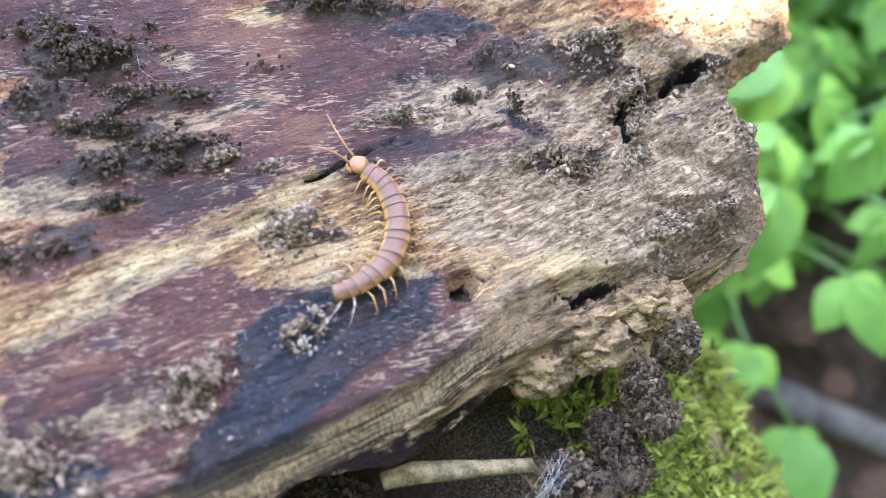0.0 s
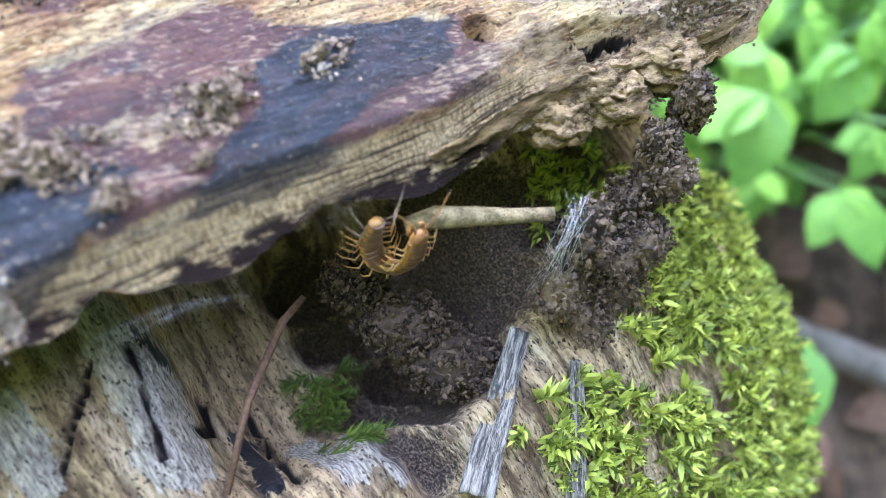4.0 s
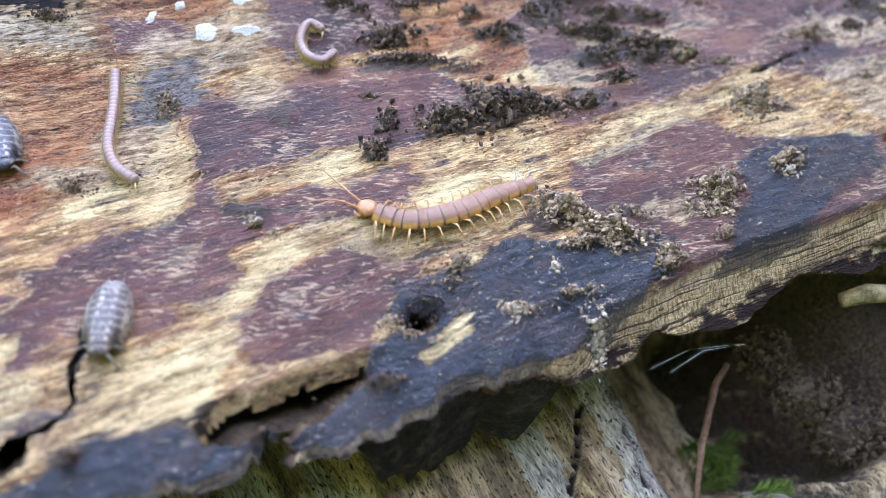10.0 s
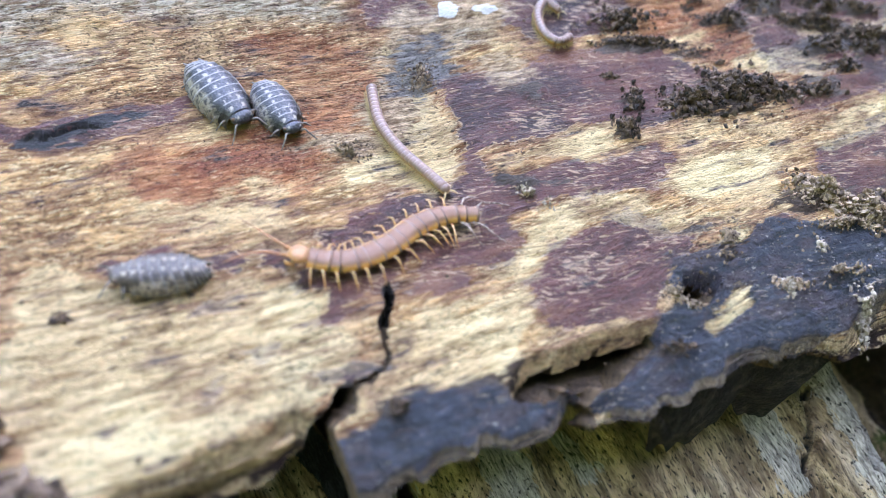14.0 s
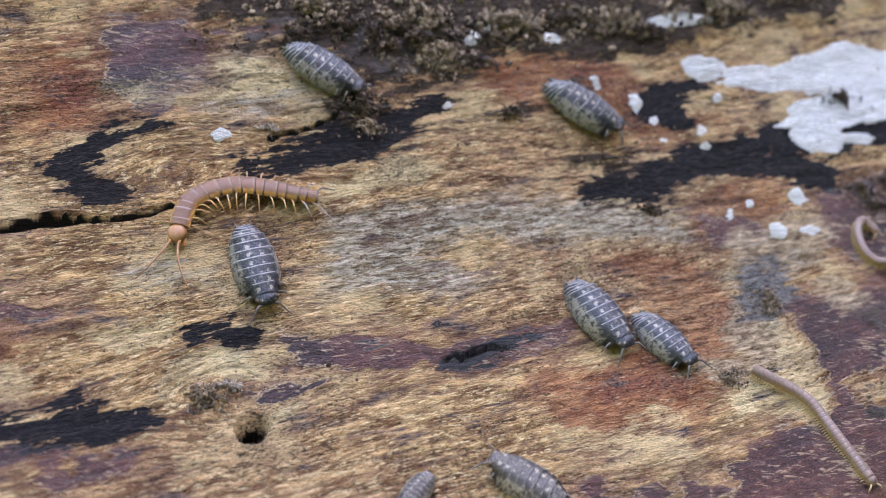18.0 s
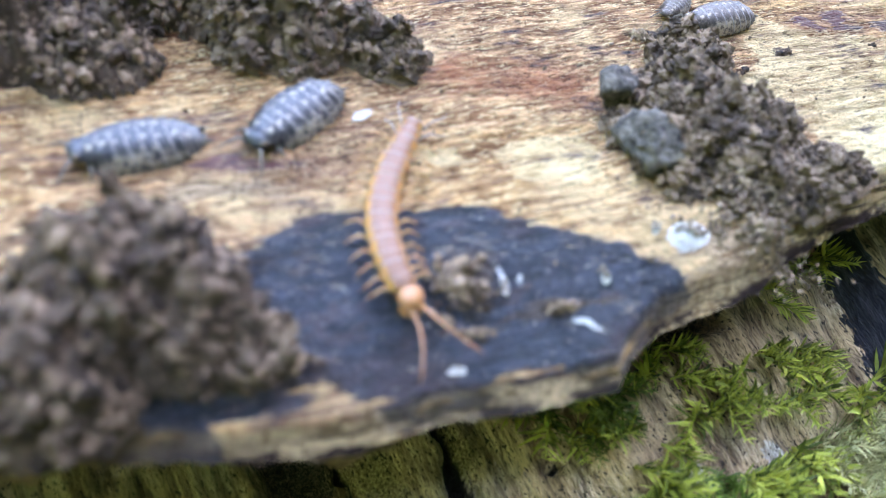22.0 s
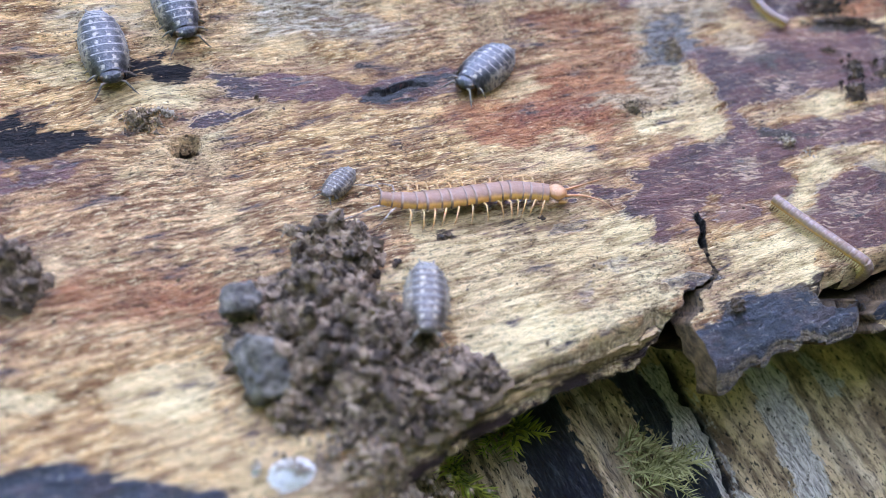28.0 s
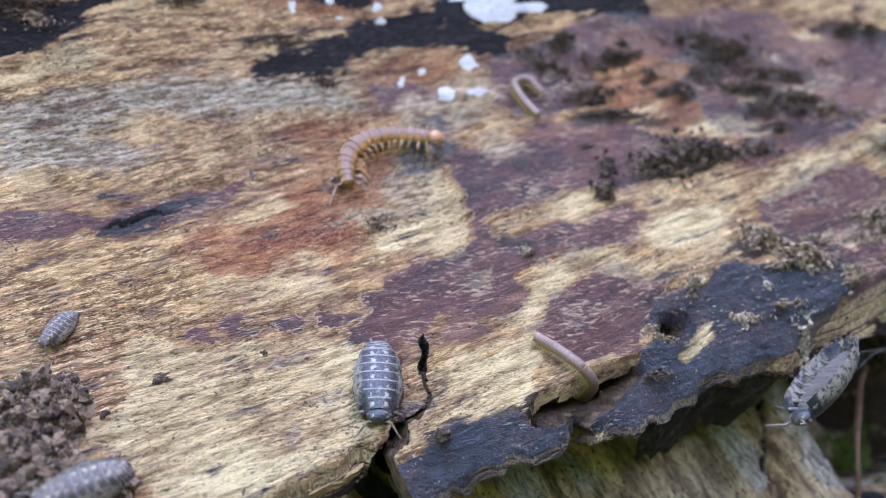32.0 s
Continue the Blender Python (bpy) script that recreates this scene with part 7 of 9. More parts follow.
for (u0, v0), (u1, v1), wide in (((43, 13), (25, -5), 5.5), ((47, 4), (40, -12), 3.0), ((-38, 2), (-30, -16), 4.0)):
    bm = bmesh.new()
    bmesh.ops.create_grid(bm, x_segments=40, y_segments=8, size=0.5)
    tip, foot = [Vector((*plan(u / 1000, v / 1000), under_surface(u / 1000, v / 1000) + 0.0035)) for u, v in ((u0, v0), (u1, v1))]
    length = (foot - tip).length
    for w in bm.verts:
        x, y = w.co.x, w.co.y
        fray = 0.25 * noise.noise(Vector((x * 3, y * 1.5, u0)))
        tear = 0.05 * noise.noise(Vector((y * 9, u0, 2)))
        ridge = 0.0016 * noise.noise(Vector((x * 1.5, y * 5, 1))) + 0.0005 * noise.noise(Vector((x * 9, y * 16, 5)))
        w.co = Vector((x * length * (1 + 2 * abs(x) * tear), y * wide / 1000 * (1 + fray) * (0.75 + 0.5 * x), ridge))
    bmesh.ops.solidify(bm, geom=bm.faces[:], thickness=0.0018)
    ob = part("splinter", bm, GREY_SPLINTER)
    ob.matrix_world = Matrix.Translation((tip + foot) / 2) @ (foot - tip).to_track_quat("X", "Z").to_matrix().to_4x4()
    tagged(ob, "weathered grey splinter of wood on the lower log", "wood splinter")


def frond_shape(seed, length, leaf, pairs, slim=0.14, wild=0.0):
    """A feathery moss shoot along x with pointed leaves on both sides."""
    rng = random.Random(seed)
    bm = bmesh.new()
    bend = rng.uniform(-0.5, 0.5)
    spots = []
    for k in range(pairs + 1):
        s = k / pairs
        spots.append(Vector((s * length, bend * s * s * length * 0.5, length * (0.55 * s - 0.45 * s * s))))
    tube(bm, spots, [0.00022 * (1.3 - s / (pairs + 1)) for s in range(pairs + 1)], 4)
    for k in range(1, pairs + 1):
        s = k / pairs
        size = leaf * (0.55 + 0.75 * math.sin(math.pi * min(1.0, 0.25 + 0.75 * s))) * rng.uniform(0.8, 1.2)
        for side in (-1, 1, 0):
            turn = Euler((rng.uniform(-0.5, 0.5) * (1 + 2 * wild), rng.uniform(-0.75, -0.1) - 0.5 * (side == 0) + wild * rng.uniform(-0.6, 0.6), side * rng.uniform(0.45, 0.95) + rng.uniform(-0.15, 0.15) * (1 + 3 * wild) + bend * s)).to_matrix().to_4x4()
            leaf_blade(bm, Matrix.Translation(spots[k]) @ turn, size, size * slim, 0.35, rng.uniform(-0.15 - 0.5 * wild, 0.35 + 0.5 * wild))
    bm.verts.index_update()
    made = np.array([v.co for v in bm.verts]), [[v.index for v in f.verts] for f in bm.faces]
    bm.free()
    return made


FRONDS = [frond_shape(k, 0.0076, 0.0030, 16, 0.13, 0.25) for k in range(8)]
FADED = [frond_shape(20 + k, 0.0085, 0.0026, 16, 0.09, 0.5) for k in range(5)]
CURLY = [frond_shape(40 + k, 0.0046, 0.0024, 9, 0.28, 0.9) for k in range(6)]
moss_rng = random.Random(9)


def moss_patch(u, v, reach, count, meshes, label, heading=-60.0, size=1.0, material=MOSS):
    """A patch of moss shoots rooted on the lower log, millimetres of the plan."""
    base = Vector((*plan(u / 1000, v / 1000), under_surface(u / 1000, v / 1000)))
    verts, faces, start = [], [], 0
    for k in range(count):
        r, a = reach * math.sqrt(moss_rng.random()), moss_rng.uniform(0, 6.283)
        pu, pv = (u + r * math.cos(a)) / 1000, (v + r * math.sin(a)) / 1000
        px, py = plan(pu, pv)
        m = pose(px, py, under_surface(pu, pv) - 0.0003, moss_rng.uniform(-25, 25), moss_rng.uniform(-40, -5), heading + moss_rng.uniform(-75, 75))
        m = np.array(Matrix.Translation(-base) @ m @ Matrix.Scale(size * moss_rng.uniform(0.7, 1.25), 4))
        points, sides = moss_rng.choice(meshes)
        verts.append(points @ m[:3, :3].T + m[:3, 3])
        faces += [[i + start for i in f] for f in sides]
        start += len(points)
    mesh = bpy.data.meshes.new("moss_patch")
    mesh.from_pydata(np.concatenate(verts).tolist(), [], faces)
    mesh.polygons.foreach_set("use_smooth", np.ones(len(mesh.polygons), bool))
    mesh.materials.append(material)
    ob = tagged(new("moss_patch", mesh), label, "moss", "moss on the lower log", "stuff")
    ob.location = base


TUFTS = {
    "green": (FRONDS, "bright yellow-green feather moss growing on bark", -55, 0.92, MOSS, 2.4, 0.85),
    "faded": (FADED, "faded straw-green moss growing on bark", -40, 0.9, DRY_MOSS, 3.0, 1.3),
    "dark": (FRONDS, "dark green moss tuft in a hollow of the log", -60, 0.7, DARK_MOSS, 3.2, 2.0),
    "curly": (CURLY, "curly yellow-green cushion moss on the lower log", -60, 0.9, CURLY_MOSS, 5.0, 3.0),
}


def tuft(kind, u, v, count):
    meshes, label, heading, size, material, reach, dense = TUFTS[kind]
    moss_patch(u, v, reach, max(2, round(count * dense)), meshes, label, heading, size, material)


tuft("green", -163, 31, 3)
tuft("green", -158, 32, 3)
tuft("green", -162, 28, 2)
tuft("green", -145, 37, 2)
tuft("green", -142, 34, 2)
tuft("green", -145, 30, 4)
tuft("green", -142, 24, 3)
tuft("green", -127, 29, 4)
tuft("green", -124, 28, 4)
tuft("green", -132, 29, 3)
tuft("green", -117, 21, 4)
tuft("green", -114, 22, 4)
tuft("green", -127, 23, 3)
tuft("green", -110, 16, 4)
tuft("green", -104, 15, 4)
tuft("green", -99, 22, 4)
tuft("green", -98, 19, 5)
tuft("green", -98, 15, 5)
tuft("green", -99, 11, 4)
tuft("green", -96, 9, 4)
tuft("green", -96, 4, 4)
tuft("green", -96, 0, 5)
tuft("green", -97, -6, 5)
tuft("green", -89, -8, 5)
tuft("green", -93, -6, 4)
tuft("green", -80, 5, 4)
tuft("green", -152, 23, 2)
tuft("green", -155, 19, 2)
tuft("green", -152, 17, 2)
tuft("green", -149, 14, 3)
tuft("green", -156, 13, 3)
tuft("green", -157, 11, 2)
tuft("green", -148, 11, 2)
tuft("green", -141, 16, 3)
tuft("green", -139, 15, 3)
tuft("green", -131, 18, 3)
tuft("green", -138, 25, 2)
tuft("green", -136, 23, 2)
tuft("green", -113, 42, 1)
tuft("green", -116, 42, 2)
tuft("green", -127, 41, 2)
tuft("green", -125, 39, 1)
tuft("green", -104, -6, 4)
tuft("faded", -122, 16, 6)
tuft("faded", -118, 16, 5)
tuft("faded", -127, 13, 6)
tuft("faded", -126, 9, 6)
tuft("faded", -114, 16, 5)
tuft("faded", -97, 29, 5)
tuft("faded", -96, 33, 4)
tuft("faded", -94, 30, 4)
tuft("faded", -126, 17, 4)
tuft("faded", -122, 11, 5)
tuft("faded", -122, 6, 5)
tuft("green", -118, 11, 6)
tuft("green", -114, 7, 6)
tuft("green", -112, 3, 5)
tuft("green", -116, -1, 6)
tuft("green", -121, 1, 5)
tuft("green", -135, 4, 3)
tuft("faded", -118, 4, 5)
tuft("faded", -126, 5, 4)
tuft("green", -111, -1, 4)
tuft("faded", -123, -0, 4)
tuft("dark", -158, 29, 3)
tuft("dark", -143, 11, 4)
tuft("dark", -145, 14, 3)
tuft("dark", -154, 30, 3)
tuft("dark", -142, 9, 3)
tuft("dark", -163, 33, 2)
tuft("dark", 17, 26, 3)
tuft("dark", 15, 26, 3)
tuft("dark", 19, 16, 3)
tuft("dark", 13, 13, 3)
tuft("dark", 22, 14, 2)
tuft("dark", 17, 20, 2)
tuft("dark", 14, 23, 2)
tuft("curly", 41, -1, 3)
tuft("curly", 43, -6, 3)
tuft("curly", 48, -9, 4)
tuft("curly", 79, 17, 4)
tuft("curly", 87, 22, 4)
tuft("curly", 74, 13, 4)
tuft("curly", 82, 13, 4)
for k in range(46):
    moss_patch(moss_rng.uniform(60, 112), moss_rng.uniform(-34, 34), 7, 14, CURLY, "curly yellow-green cushion moss on the log end", moss_rng.uniform(-120, 0), 1.0, CURLY_MOSS)
for k in range(10):
    moss_patch(moss_rng.uniform(34, 60), moss_rng.uniform(-30, 0), 6, 10, CURLY, "curly yellow-green cushion moss on the lower log", moss_rng.uniform(-120, 0), 0.9, CURLY_MOSS)

def wood_knob(label, x, y, z, rx, ry, rz, seed):
    """A cracked lump of wood under the slab's broken end, millimetres."""
    bm = bmesh.new()
    bmesh.ops.create_icosphere(bm, subdivisions=5, radius=1.0)
    for w in bm.verts:
        p = Vector((w.co.x * 1.3, w.co.y * 1.3, w.co.z * 3.2)) + Vector((seed, 0, 0))
        swell = 1 + 0.30 * noise.noise(p) + 0.16 * noise.fractal(p * 3, 0.7, 2.0, 4) - 0.25 * max(0.0, 1 - abs(noise.noise(w.co * 1.6 + Vector((0, seed, 0)))) * 14)
        w.co = Vector((x + w.co.x * rx * swell, y + w.co.y * ry * swell, z + w.co.z * rz * swell)) / 1000
    part("wood_knob", bm, BROWN_ROT, slab, label)


wood_knob("cracked tan lump of wood under the broken end", 32.2, 51.2, -9.0, 5.0, 4.2, 3.6, 1)
wood_knob("cracked tan lump of wood under the broken end", 39.2, 55.2, -8.0, 6.0, 4.6, 4.8, 4)
wood_knob("crumbly tan lump of wood under the broken end", 48.2, 61.2, -6.5, 6.5, 5.0, 4.2, 7)
lip_curl("crumbly broken end of the slab", 0.03, 0.088, 0.005, 0.0012, 21, BROWN_ROT)

# spider silk
def silk(label, runs):
    bm = bmesh.new()
    for run in runs:
        points = [Vector(p) / 1000 for p in run]
        tube(bm, points, [0.00002] * len(points), 4)
    tagged(part("spider_silk", bm, SILK), label, "cobweb", kind="stuff")


silk_rng = random.Random(3)
silk("cobweb strands hanging from the broken edge", [[(34 + silk_rng.uniform(-2, 2), 36 + silk_rng.uniform(-2, 3), -9 + silk_rng.uniform(-1, 1)), (33.5 + silk_rng.uniform(-2.5, 2.5), 34 + silk_rng.uniform(-1.5, 1.5), -17 + silk_rng.uniform(-2, 2)), (33.3 + silk_rng.uniform(-2.8, 2.8), 33.4, -24 + silk_rng.uniform(-3, 3))] for k in range(26)] + [[(-24 + 3 * k, 14 + 1.6 * k + silk_rng.uniform(-1, 1), -9), (-17 + 2 * k, 20, -10.5), (-8 + silk_rng.uniform(-2, 1), 23, -12)] for k in range(2)])

silk("torn cobweb strands stretched over the wood", [[(-27.0, 90.3, 2.3), (-26.2, 87.7, 2.1), (-23.7, 86.1, 2.0)], [(-20.6, 86.6, 2.0), (-18.4, 88.0, 2.0), (-14.3, 89.8, 2.0)], [(-22.5, 88.8, 2.0), (-18.4, 88.0, 2.0), (-14.3, 89.8, 2.0)], [(-23.7, 86.1, 2.0), (-20.6, 86.6, 2.0), (-22.5, 88.8, 2.0)], [(-20.6, 86.6, 2.0), (-22.5, 88.8, 2.0), (-14.3, 89.8, 2.0)]])

# ---- animals ----
def bent_plate(bm, x0, x1, w0, w1, h0, h1, skirt, columns=14, rows=4, lip=0.0, flare=0.05):
    """An arched plate from x0 back to x1 (metres): half widths and heights at its ends, hind margin raised by lip."""
    grid = []
    for r in range(rows + 1):
        s = r / rows
        w, h = w0 + (w1 - w0) * s, h0 + (h1 - h0) * s + lip * s * s
        row = []
        for c in range(columns + 1):
            a = math.pi * c / columns
            y, z = w * math.cos(a), h * math.sin(a) ** 0.75
            back = skirt * (abs(math.cos(a)) ** 3) * s
            row.append(bm.verts.new((x0 + (x1 - x0) * s - back, y * (1 + flare * abs(math.cos(a)) ** 6), z - 0.12 * h * abs(math.cos(a)) ** 6)))
        grid.append(row)
    last = [bm.verts.new(v.co + Vector((0.0002, 0, -0.00035))) for v in grid[-1]]
    grid.append(last)
    for r, (a, b) in enumerate(zip(grid, grid[1:])):
        for c in range(columns):
            bm.faces.new((a[c], a[c + 1], b[c + 1], b[c])).material_index = int(r >= rows - 1)


def limb(bm, points, radii, sides=5):
    tube(bm, points, radii, sides)


def build_woodlouse(name, label, skin):
    """A woodlouse 16 mm long, its head towards +x, standing on z = 0."""
    root = tagged(new(name), label, "woodlouse", "woodlice on the log")
    mm = 0.001
    widths = (2.1, 2.75, 3.2, 3.45, 3.5, 3.4, 3.1, 2.7)
    edges = (5.6, 4.3, 2.95, 1.5, 0.0, -1.5, -2.95, -4.2)
    for k in range(7):
        bm = bmesh.new()
        bent_plate(bm, edges[k] * mm, (edges[k + 1] - 0.35) * mm, widths[k] * mm, widths[k + 1] * mm, (2.55 + 0.6 * math.sin(math.pi * (k + 0.5) / 7)) * mm, (2.55 + 0.6 * math.sin(math.pi * (k + 1.5) / 8)) * mm, 0.8 * mm, 20, 9, 0.16 * mm, 0.04)
        part("back_plate", bm, skin, root).data.materials.append(LOUSE_MARGIN)
    tail = ((-4.15, 2.4, 2.55), (-4.85, 2.2, 2.3), (-5.5, 1.95, 2.0), (-6.1, 1.6, 1.65), (-6.6, 1.2, 1.3))
    for (a, wa, ha), (b, wb, hb) in zip(tail, tail[1:]):
        bm = bmesh.new()
        bent_plate(bm, a * mm, (b - 0.2) * mm, wa * mm, wb * mm, ha * mm, hb * mm, 0.9 * mm, 12, 6, lip=0.14 * mm)
        part("tail_plate", bm, skin, root).data.materials.append(LOUSE_MARGIN)
    bm = bmesh.new()
    bent_plate(bm, -6.5 * mm, -7.6 * mm, 1.0 * mm, 0.1 * mm, 1.2 * mm, 0.7 * mm, 0, 8, 3)
    part("tail_tip", bm, skin, root).data.materials.append(LOUSE_MARGIN)
    bm = bmesh.new()
    bmesh.ops.create_uvsphere(bm, u_segments=14, v_segments=8, radius=1.0)
    for v in bm.verts:
        v.co = Vector((6.0 + v.co.x * 1.25, v.co.y * 1.8, 1.55 + v.co.z * 0.95)) * mm
    head = part("head", bm, skin, root)
    for side in (-1, 1):
        bm = bmesh.new()
        bmesh.ops.create_icosphere(bm, subdivisions=1, radius=0.00033)
        bmesh.ops.translate(bm, verts=bm.verts, vec=(0.0063, side * 0.00152, 0.0019))
        part("eye", bm, DARK_CRUMB, head)
        bm = bmesh.new()
        limb(bm, [Vector(p) * mm for p in ((6.9, side * 0.9, 1.3), (7.3, side * 1.7, 1.6), (7.9, side * 2.2, 1.1), (8.6, side * 2.9, 0.4), (9.0, side * 3.3, 0.2))], [0.00022, 0.00019, 0.00016, 0.00012, 0.00005])
        part("antenna", bm, LOUSE_LIMB, head)
        bm = bmesh.new()
        limb(bm, [Vector(p) * mm for p in ((-6.3, side * 0.9, 0.8), (-7.2, side * 1.1, 0.7), (-8.1, side * 1.2, 0.5))], [0.00028, 0.00026, 0.00008])
        part("tail_spike", bm, LOUSE_LIMB, root)
        for k in range(7):
            x = 4.9 - 1.42 * k
            bm = bmesh.new()
            limb(bm, [Vector(p) * mm for p in ((x, side * 1.0, 1.1), (x + 0.1 * (3 - k), side * 2.7, 0.8), (x + 0.18 * (3 - k), side * 3.75, 0.05))], [0.00026, 0.00020, 0.00008])
            part("leg", bm, LOUSE_LIMB, root)
    bm = bmesh.new()
    bmesh.ops.create_uvsphere(bm, u_segments=16, v_segments=8, radius=1.0)
    for v in bm.verts:
        v.co = Vector((v.co.x * 6.2 - 0.4, v.co.y * 2.7, 1.25 + v.co.z * 0.55)) * mm
    part("belly", bm, LOUSE_BELLY, root, "pale ribbed underside")
    return root


def body_ring(bm, x0, x1, ry, rz, sides=12, waist=0.86):
    """A rounded drum along x from x0 back to x1."""
    rings = []
    for s, k in ((0.0, waist * 0.9), (0.12, 0.97), (0.5, 1.0), (0.85, 0.99), (1.0, waist)):
        rings.append([bm.verts.new((x0 + (x1 - x0) * s, k * ry * math.cos(a), k * rz * math.sin(a))) for a in (2 * math.pi * i / sides for i in range(sides))])
    for a, b in zip(rings, rings[1:]):
        for i in range(sides):
            bm.faces.new((a[i], a[(i + 1) % sides], b[(i + 1) % sides], b[i]))
    bm.faces.new(rings[0][::-1]), bm.faces.new(rings[-1])


def build_centipede():
    """A centipede of a head and fifteen leg-bearing segments; each segment lies along its own x axis."""
    root = tagged(new("centipede"), "glossy orange-brown stone centipede with pale yellow legs", "centipede")
    pieces = []
    bm = bmesh.new()
    bmesh.ops.create_uvsphere(bm, u_segments=18, v_segments=10, radius=1.0)
    for v in bm.verts:
        v.co = Vector((v.co.x * 0.00145, v.co.y * 0.00142 * (1 - 0.1 * max(0, v.co.x)), 0.0003 + v.co.z * 0.0008))
    head = part("head", bm, CENTIPEDE_HEAD, root, "rounded glossy orange head shield")
    for side in (-1, 1):
        bm = bmesh.new()
        limb(bm, [(0.0010 + 0.0075 * s, side * (0.0006 + 0.0026 * s * s + 0.0006 * s), 0.0002 + 0.0011 * math.sin(2.6 * s)) for s in (0, 0.1, 0.2, 0.32, 0.45, 0.6, 0.75, 0.9, 1.0)], [0.00020, 0.00019, 0.00018, 0.00017, 0.00015, 0.00013, 0.00011, 0.00009, 0.00005], 6)
        part("antenna", bm, CENTIPEDE_HEAD, head)
        bm = bmesh.new()
        limb(bm, [(0.0003, side * 0.0011, -0.0005), (0.0013, side * 0.0010, -0.0007), (0.0018, side * 0.0003, -0.0008)], [0.0004, 0.0003, 0.00008])
        part("fang", bm, CENTIPEDE_HEAD, head)
    pieces.append((head, 0.0))
    lengths = (0.8, 1.5, 1.0, 1.7, 1.1, 1.8, 1.8, 1.2, 1.9, 1.2, 1.8, 1.2, 1.7, 1.1, 1.4)
    total, scale, at, legs = sum(lengths), CENTIPEDE_LENGTH - 0.0020, 0.0013, []
    for k, length in enumerate(lengths):
        span = length / total * scale
        wide = 0.00145 + 0.00024 * math.sin(math.pi * (k + 1) / 15) - 0.00035 * max(0, (k - 10) / 4)
        bm = bmesh.new()
        bent_plate(bm, span * 0.55, -span * 0.58, wide * 0.95, wide, 0.00098, 0.00102, 0.0001, 14, 6, 0.00005)
        segment = part("segment", bm, CENTIPEDE_BACK, root)
        segment.data.materials.append(CENTIPEDE_MARGIN)
        bm = bmesh.new()
        body_ring(bm, span * 0.50, -span * 0.50, wide * 0.97, 0.00072, 12, 0.9)
        bmesh.ops.translate(bm, verts=bm.verts, vec=(0, 0, -0.00012))
        part("side", bm, CENTIPEDE_LIMB, segment, "yellow-orange flank")
        reach = 0.0026 + 0.0009 * k / 14
        sweep = -0.0003 - 0.0012 * (k / 14) ** 2
        if k == 13:
            reach, sweep = 0.0032, -0.0034
        if k == 14:
            reach, sweep = 0.0026, -0.0062
        for side in (-1, 1):
            bm = bmesh.new()
            limb(bm, [(0, 0, 0), (sweep * 0.25, side * reach * 0.45, 0.0007), (sweep * 0.65, side * reach * 0.85, -0.0004), (sweep, side * reach, -0.00125)], [0.00015, 0.00013, 0.00009, 0.00003], 6)
            leg = part("leg", bm, CENTIPEDE_TAIL_LIMB if k >= 13 else CENTIPEDE_LIMB, segment, "long banded trailing leg" if k >= 13 else "")
            leg.location = (0, side * wide * 0.8, -0.0003)
            legs.append((leg, k, side, side * wide * 0.8))
        pieces.append((segment, at + span / 2))
        at += span
    return root, pieces, legs


def build_millipede(label, length, rings, radius):
    """A millipede of many drums; each lies along its own x axis."""
    root = tagged(new("millipede"), label, "millipede", "millipedes on the log")
    pieces, span = [], length / rings
    bm = bmesh.new()
    body_ring(bm, span * 0.6, -span * 0.6, radius, radius * 0.95, 14, 0.965)
    drum = bpy.data.meshes.new("ring")
    bm.to_mesh(drum)
    bm.free()
    drum.polygons.foreach_set("use_smooth", np.ones(len(drum.polygons), bool))
    drum.materials.append(MILLIPEDE_RING)
    feet = []
    for side in (-1, 1):
        bm = bmesh.new()
        limb(bm, [(0, side * radius * 0.4, -radius * 0.7), (0, side * radius * 1.05, -radius * 0.7), (0, side * radius * 1.35, -radius * 1.15)], [0.00012, 0.0001, 0.00004], 4)
        mesh = bpy.data.meshes.new("leg")
        bm.to_mesh(mesh)
        bm.free()
        mesh.materials.append(MILLIPEDE_SIDE)
        feet.append(mesh)
    for k in range(rings):
        if k == 0:
            bm = bmesh.new()
            bmesh.ops.create_uvsphere(bm, u_segments=12, v_segments=8, radius=1.0)
            for v in bm.verts:
                v.co = Vector((v.co.x * span * 0.9, v.co.y * radius * 0.95, v.co.z * radius * 0.9))
            ob = part("head", bm, MILLIPEDE_RING, root)
            for side in (-1, 1):
                bm = bmesh.new()
                limb(bm, [(span * 0.6, side * radius * 0.4, 0), (span * 1.2, side * radius * 1.0, -radius * 0.2), (span * 1.6, side * radius * 1.5, -radius * 0.7)], [0.00015, 0.00013, 0.00006], 5)
                part("antenna", bm, MILLIPEDE_SIDE, ob)
        else:
            ob = new("ring", drum)
            ob.parent = root
            for foot in feet:
                for s in (-0.25, 0.25):
                    leg = new("leg", foot)
                    leg.parent, leg.location = ob, (s * span, 0, 0)
        pieces.append((ob, (k + 0.5) * span))
    return root, pieces


CENTIPEDE_LENGTH = 0.0265
centipede, centipede_pieces, centipede_legs = build_centipede()
long_millipede, long_millipede_pieces = build_millipede("long slender pinkish-brown millipede on the wood", 0.0238, 30, 0.00085)
curled_millipede, curled_millipede_pieces = build_millipede("curled pinkish-grey millipede on the wood", 0.0165, 22, 0.0008)

dark_louse = build_woodlouse("woodlouse", "slate-grey woodlouse with pale mottled sides on the wood", LOUSE_GREY)
pale_louse = build_woodlouse("woodlouse", "pale grey woodlouse on the wood", LOUSE_PALE)
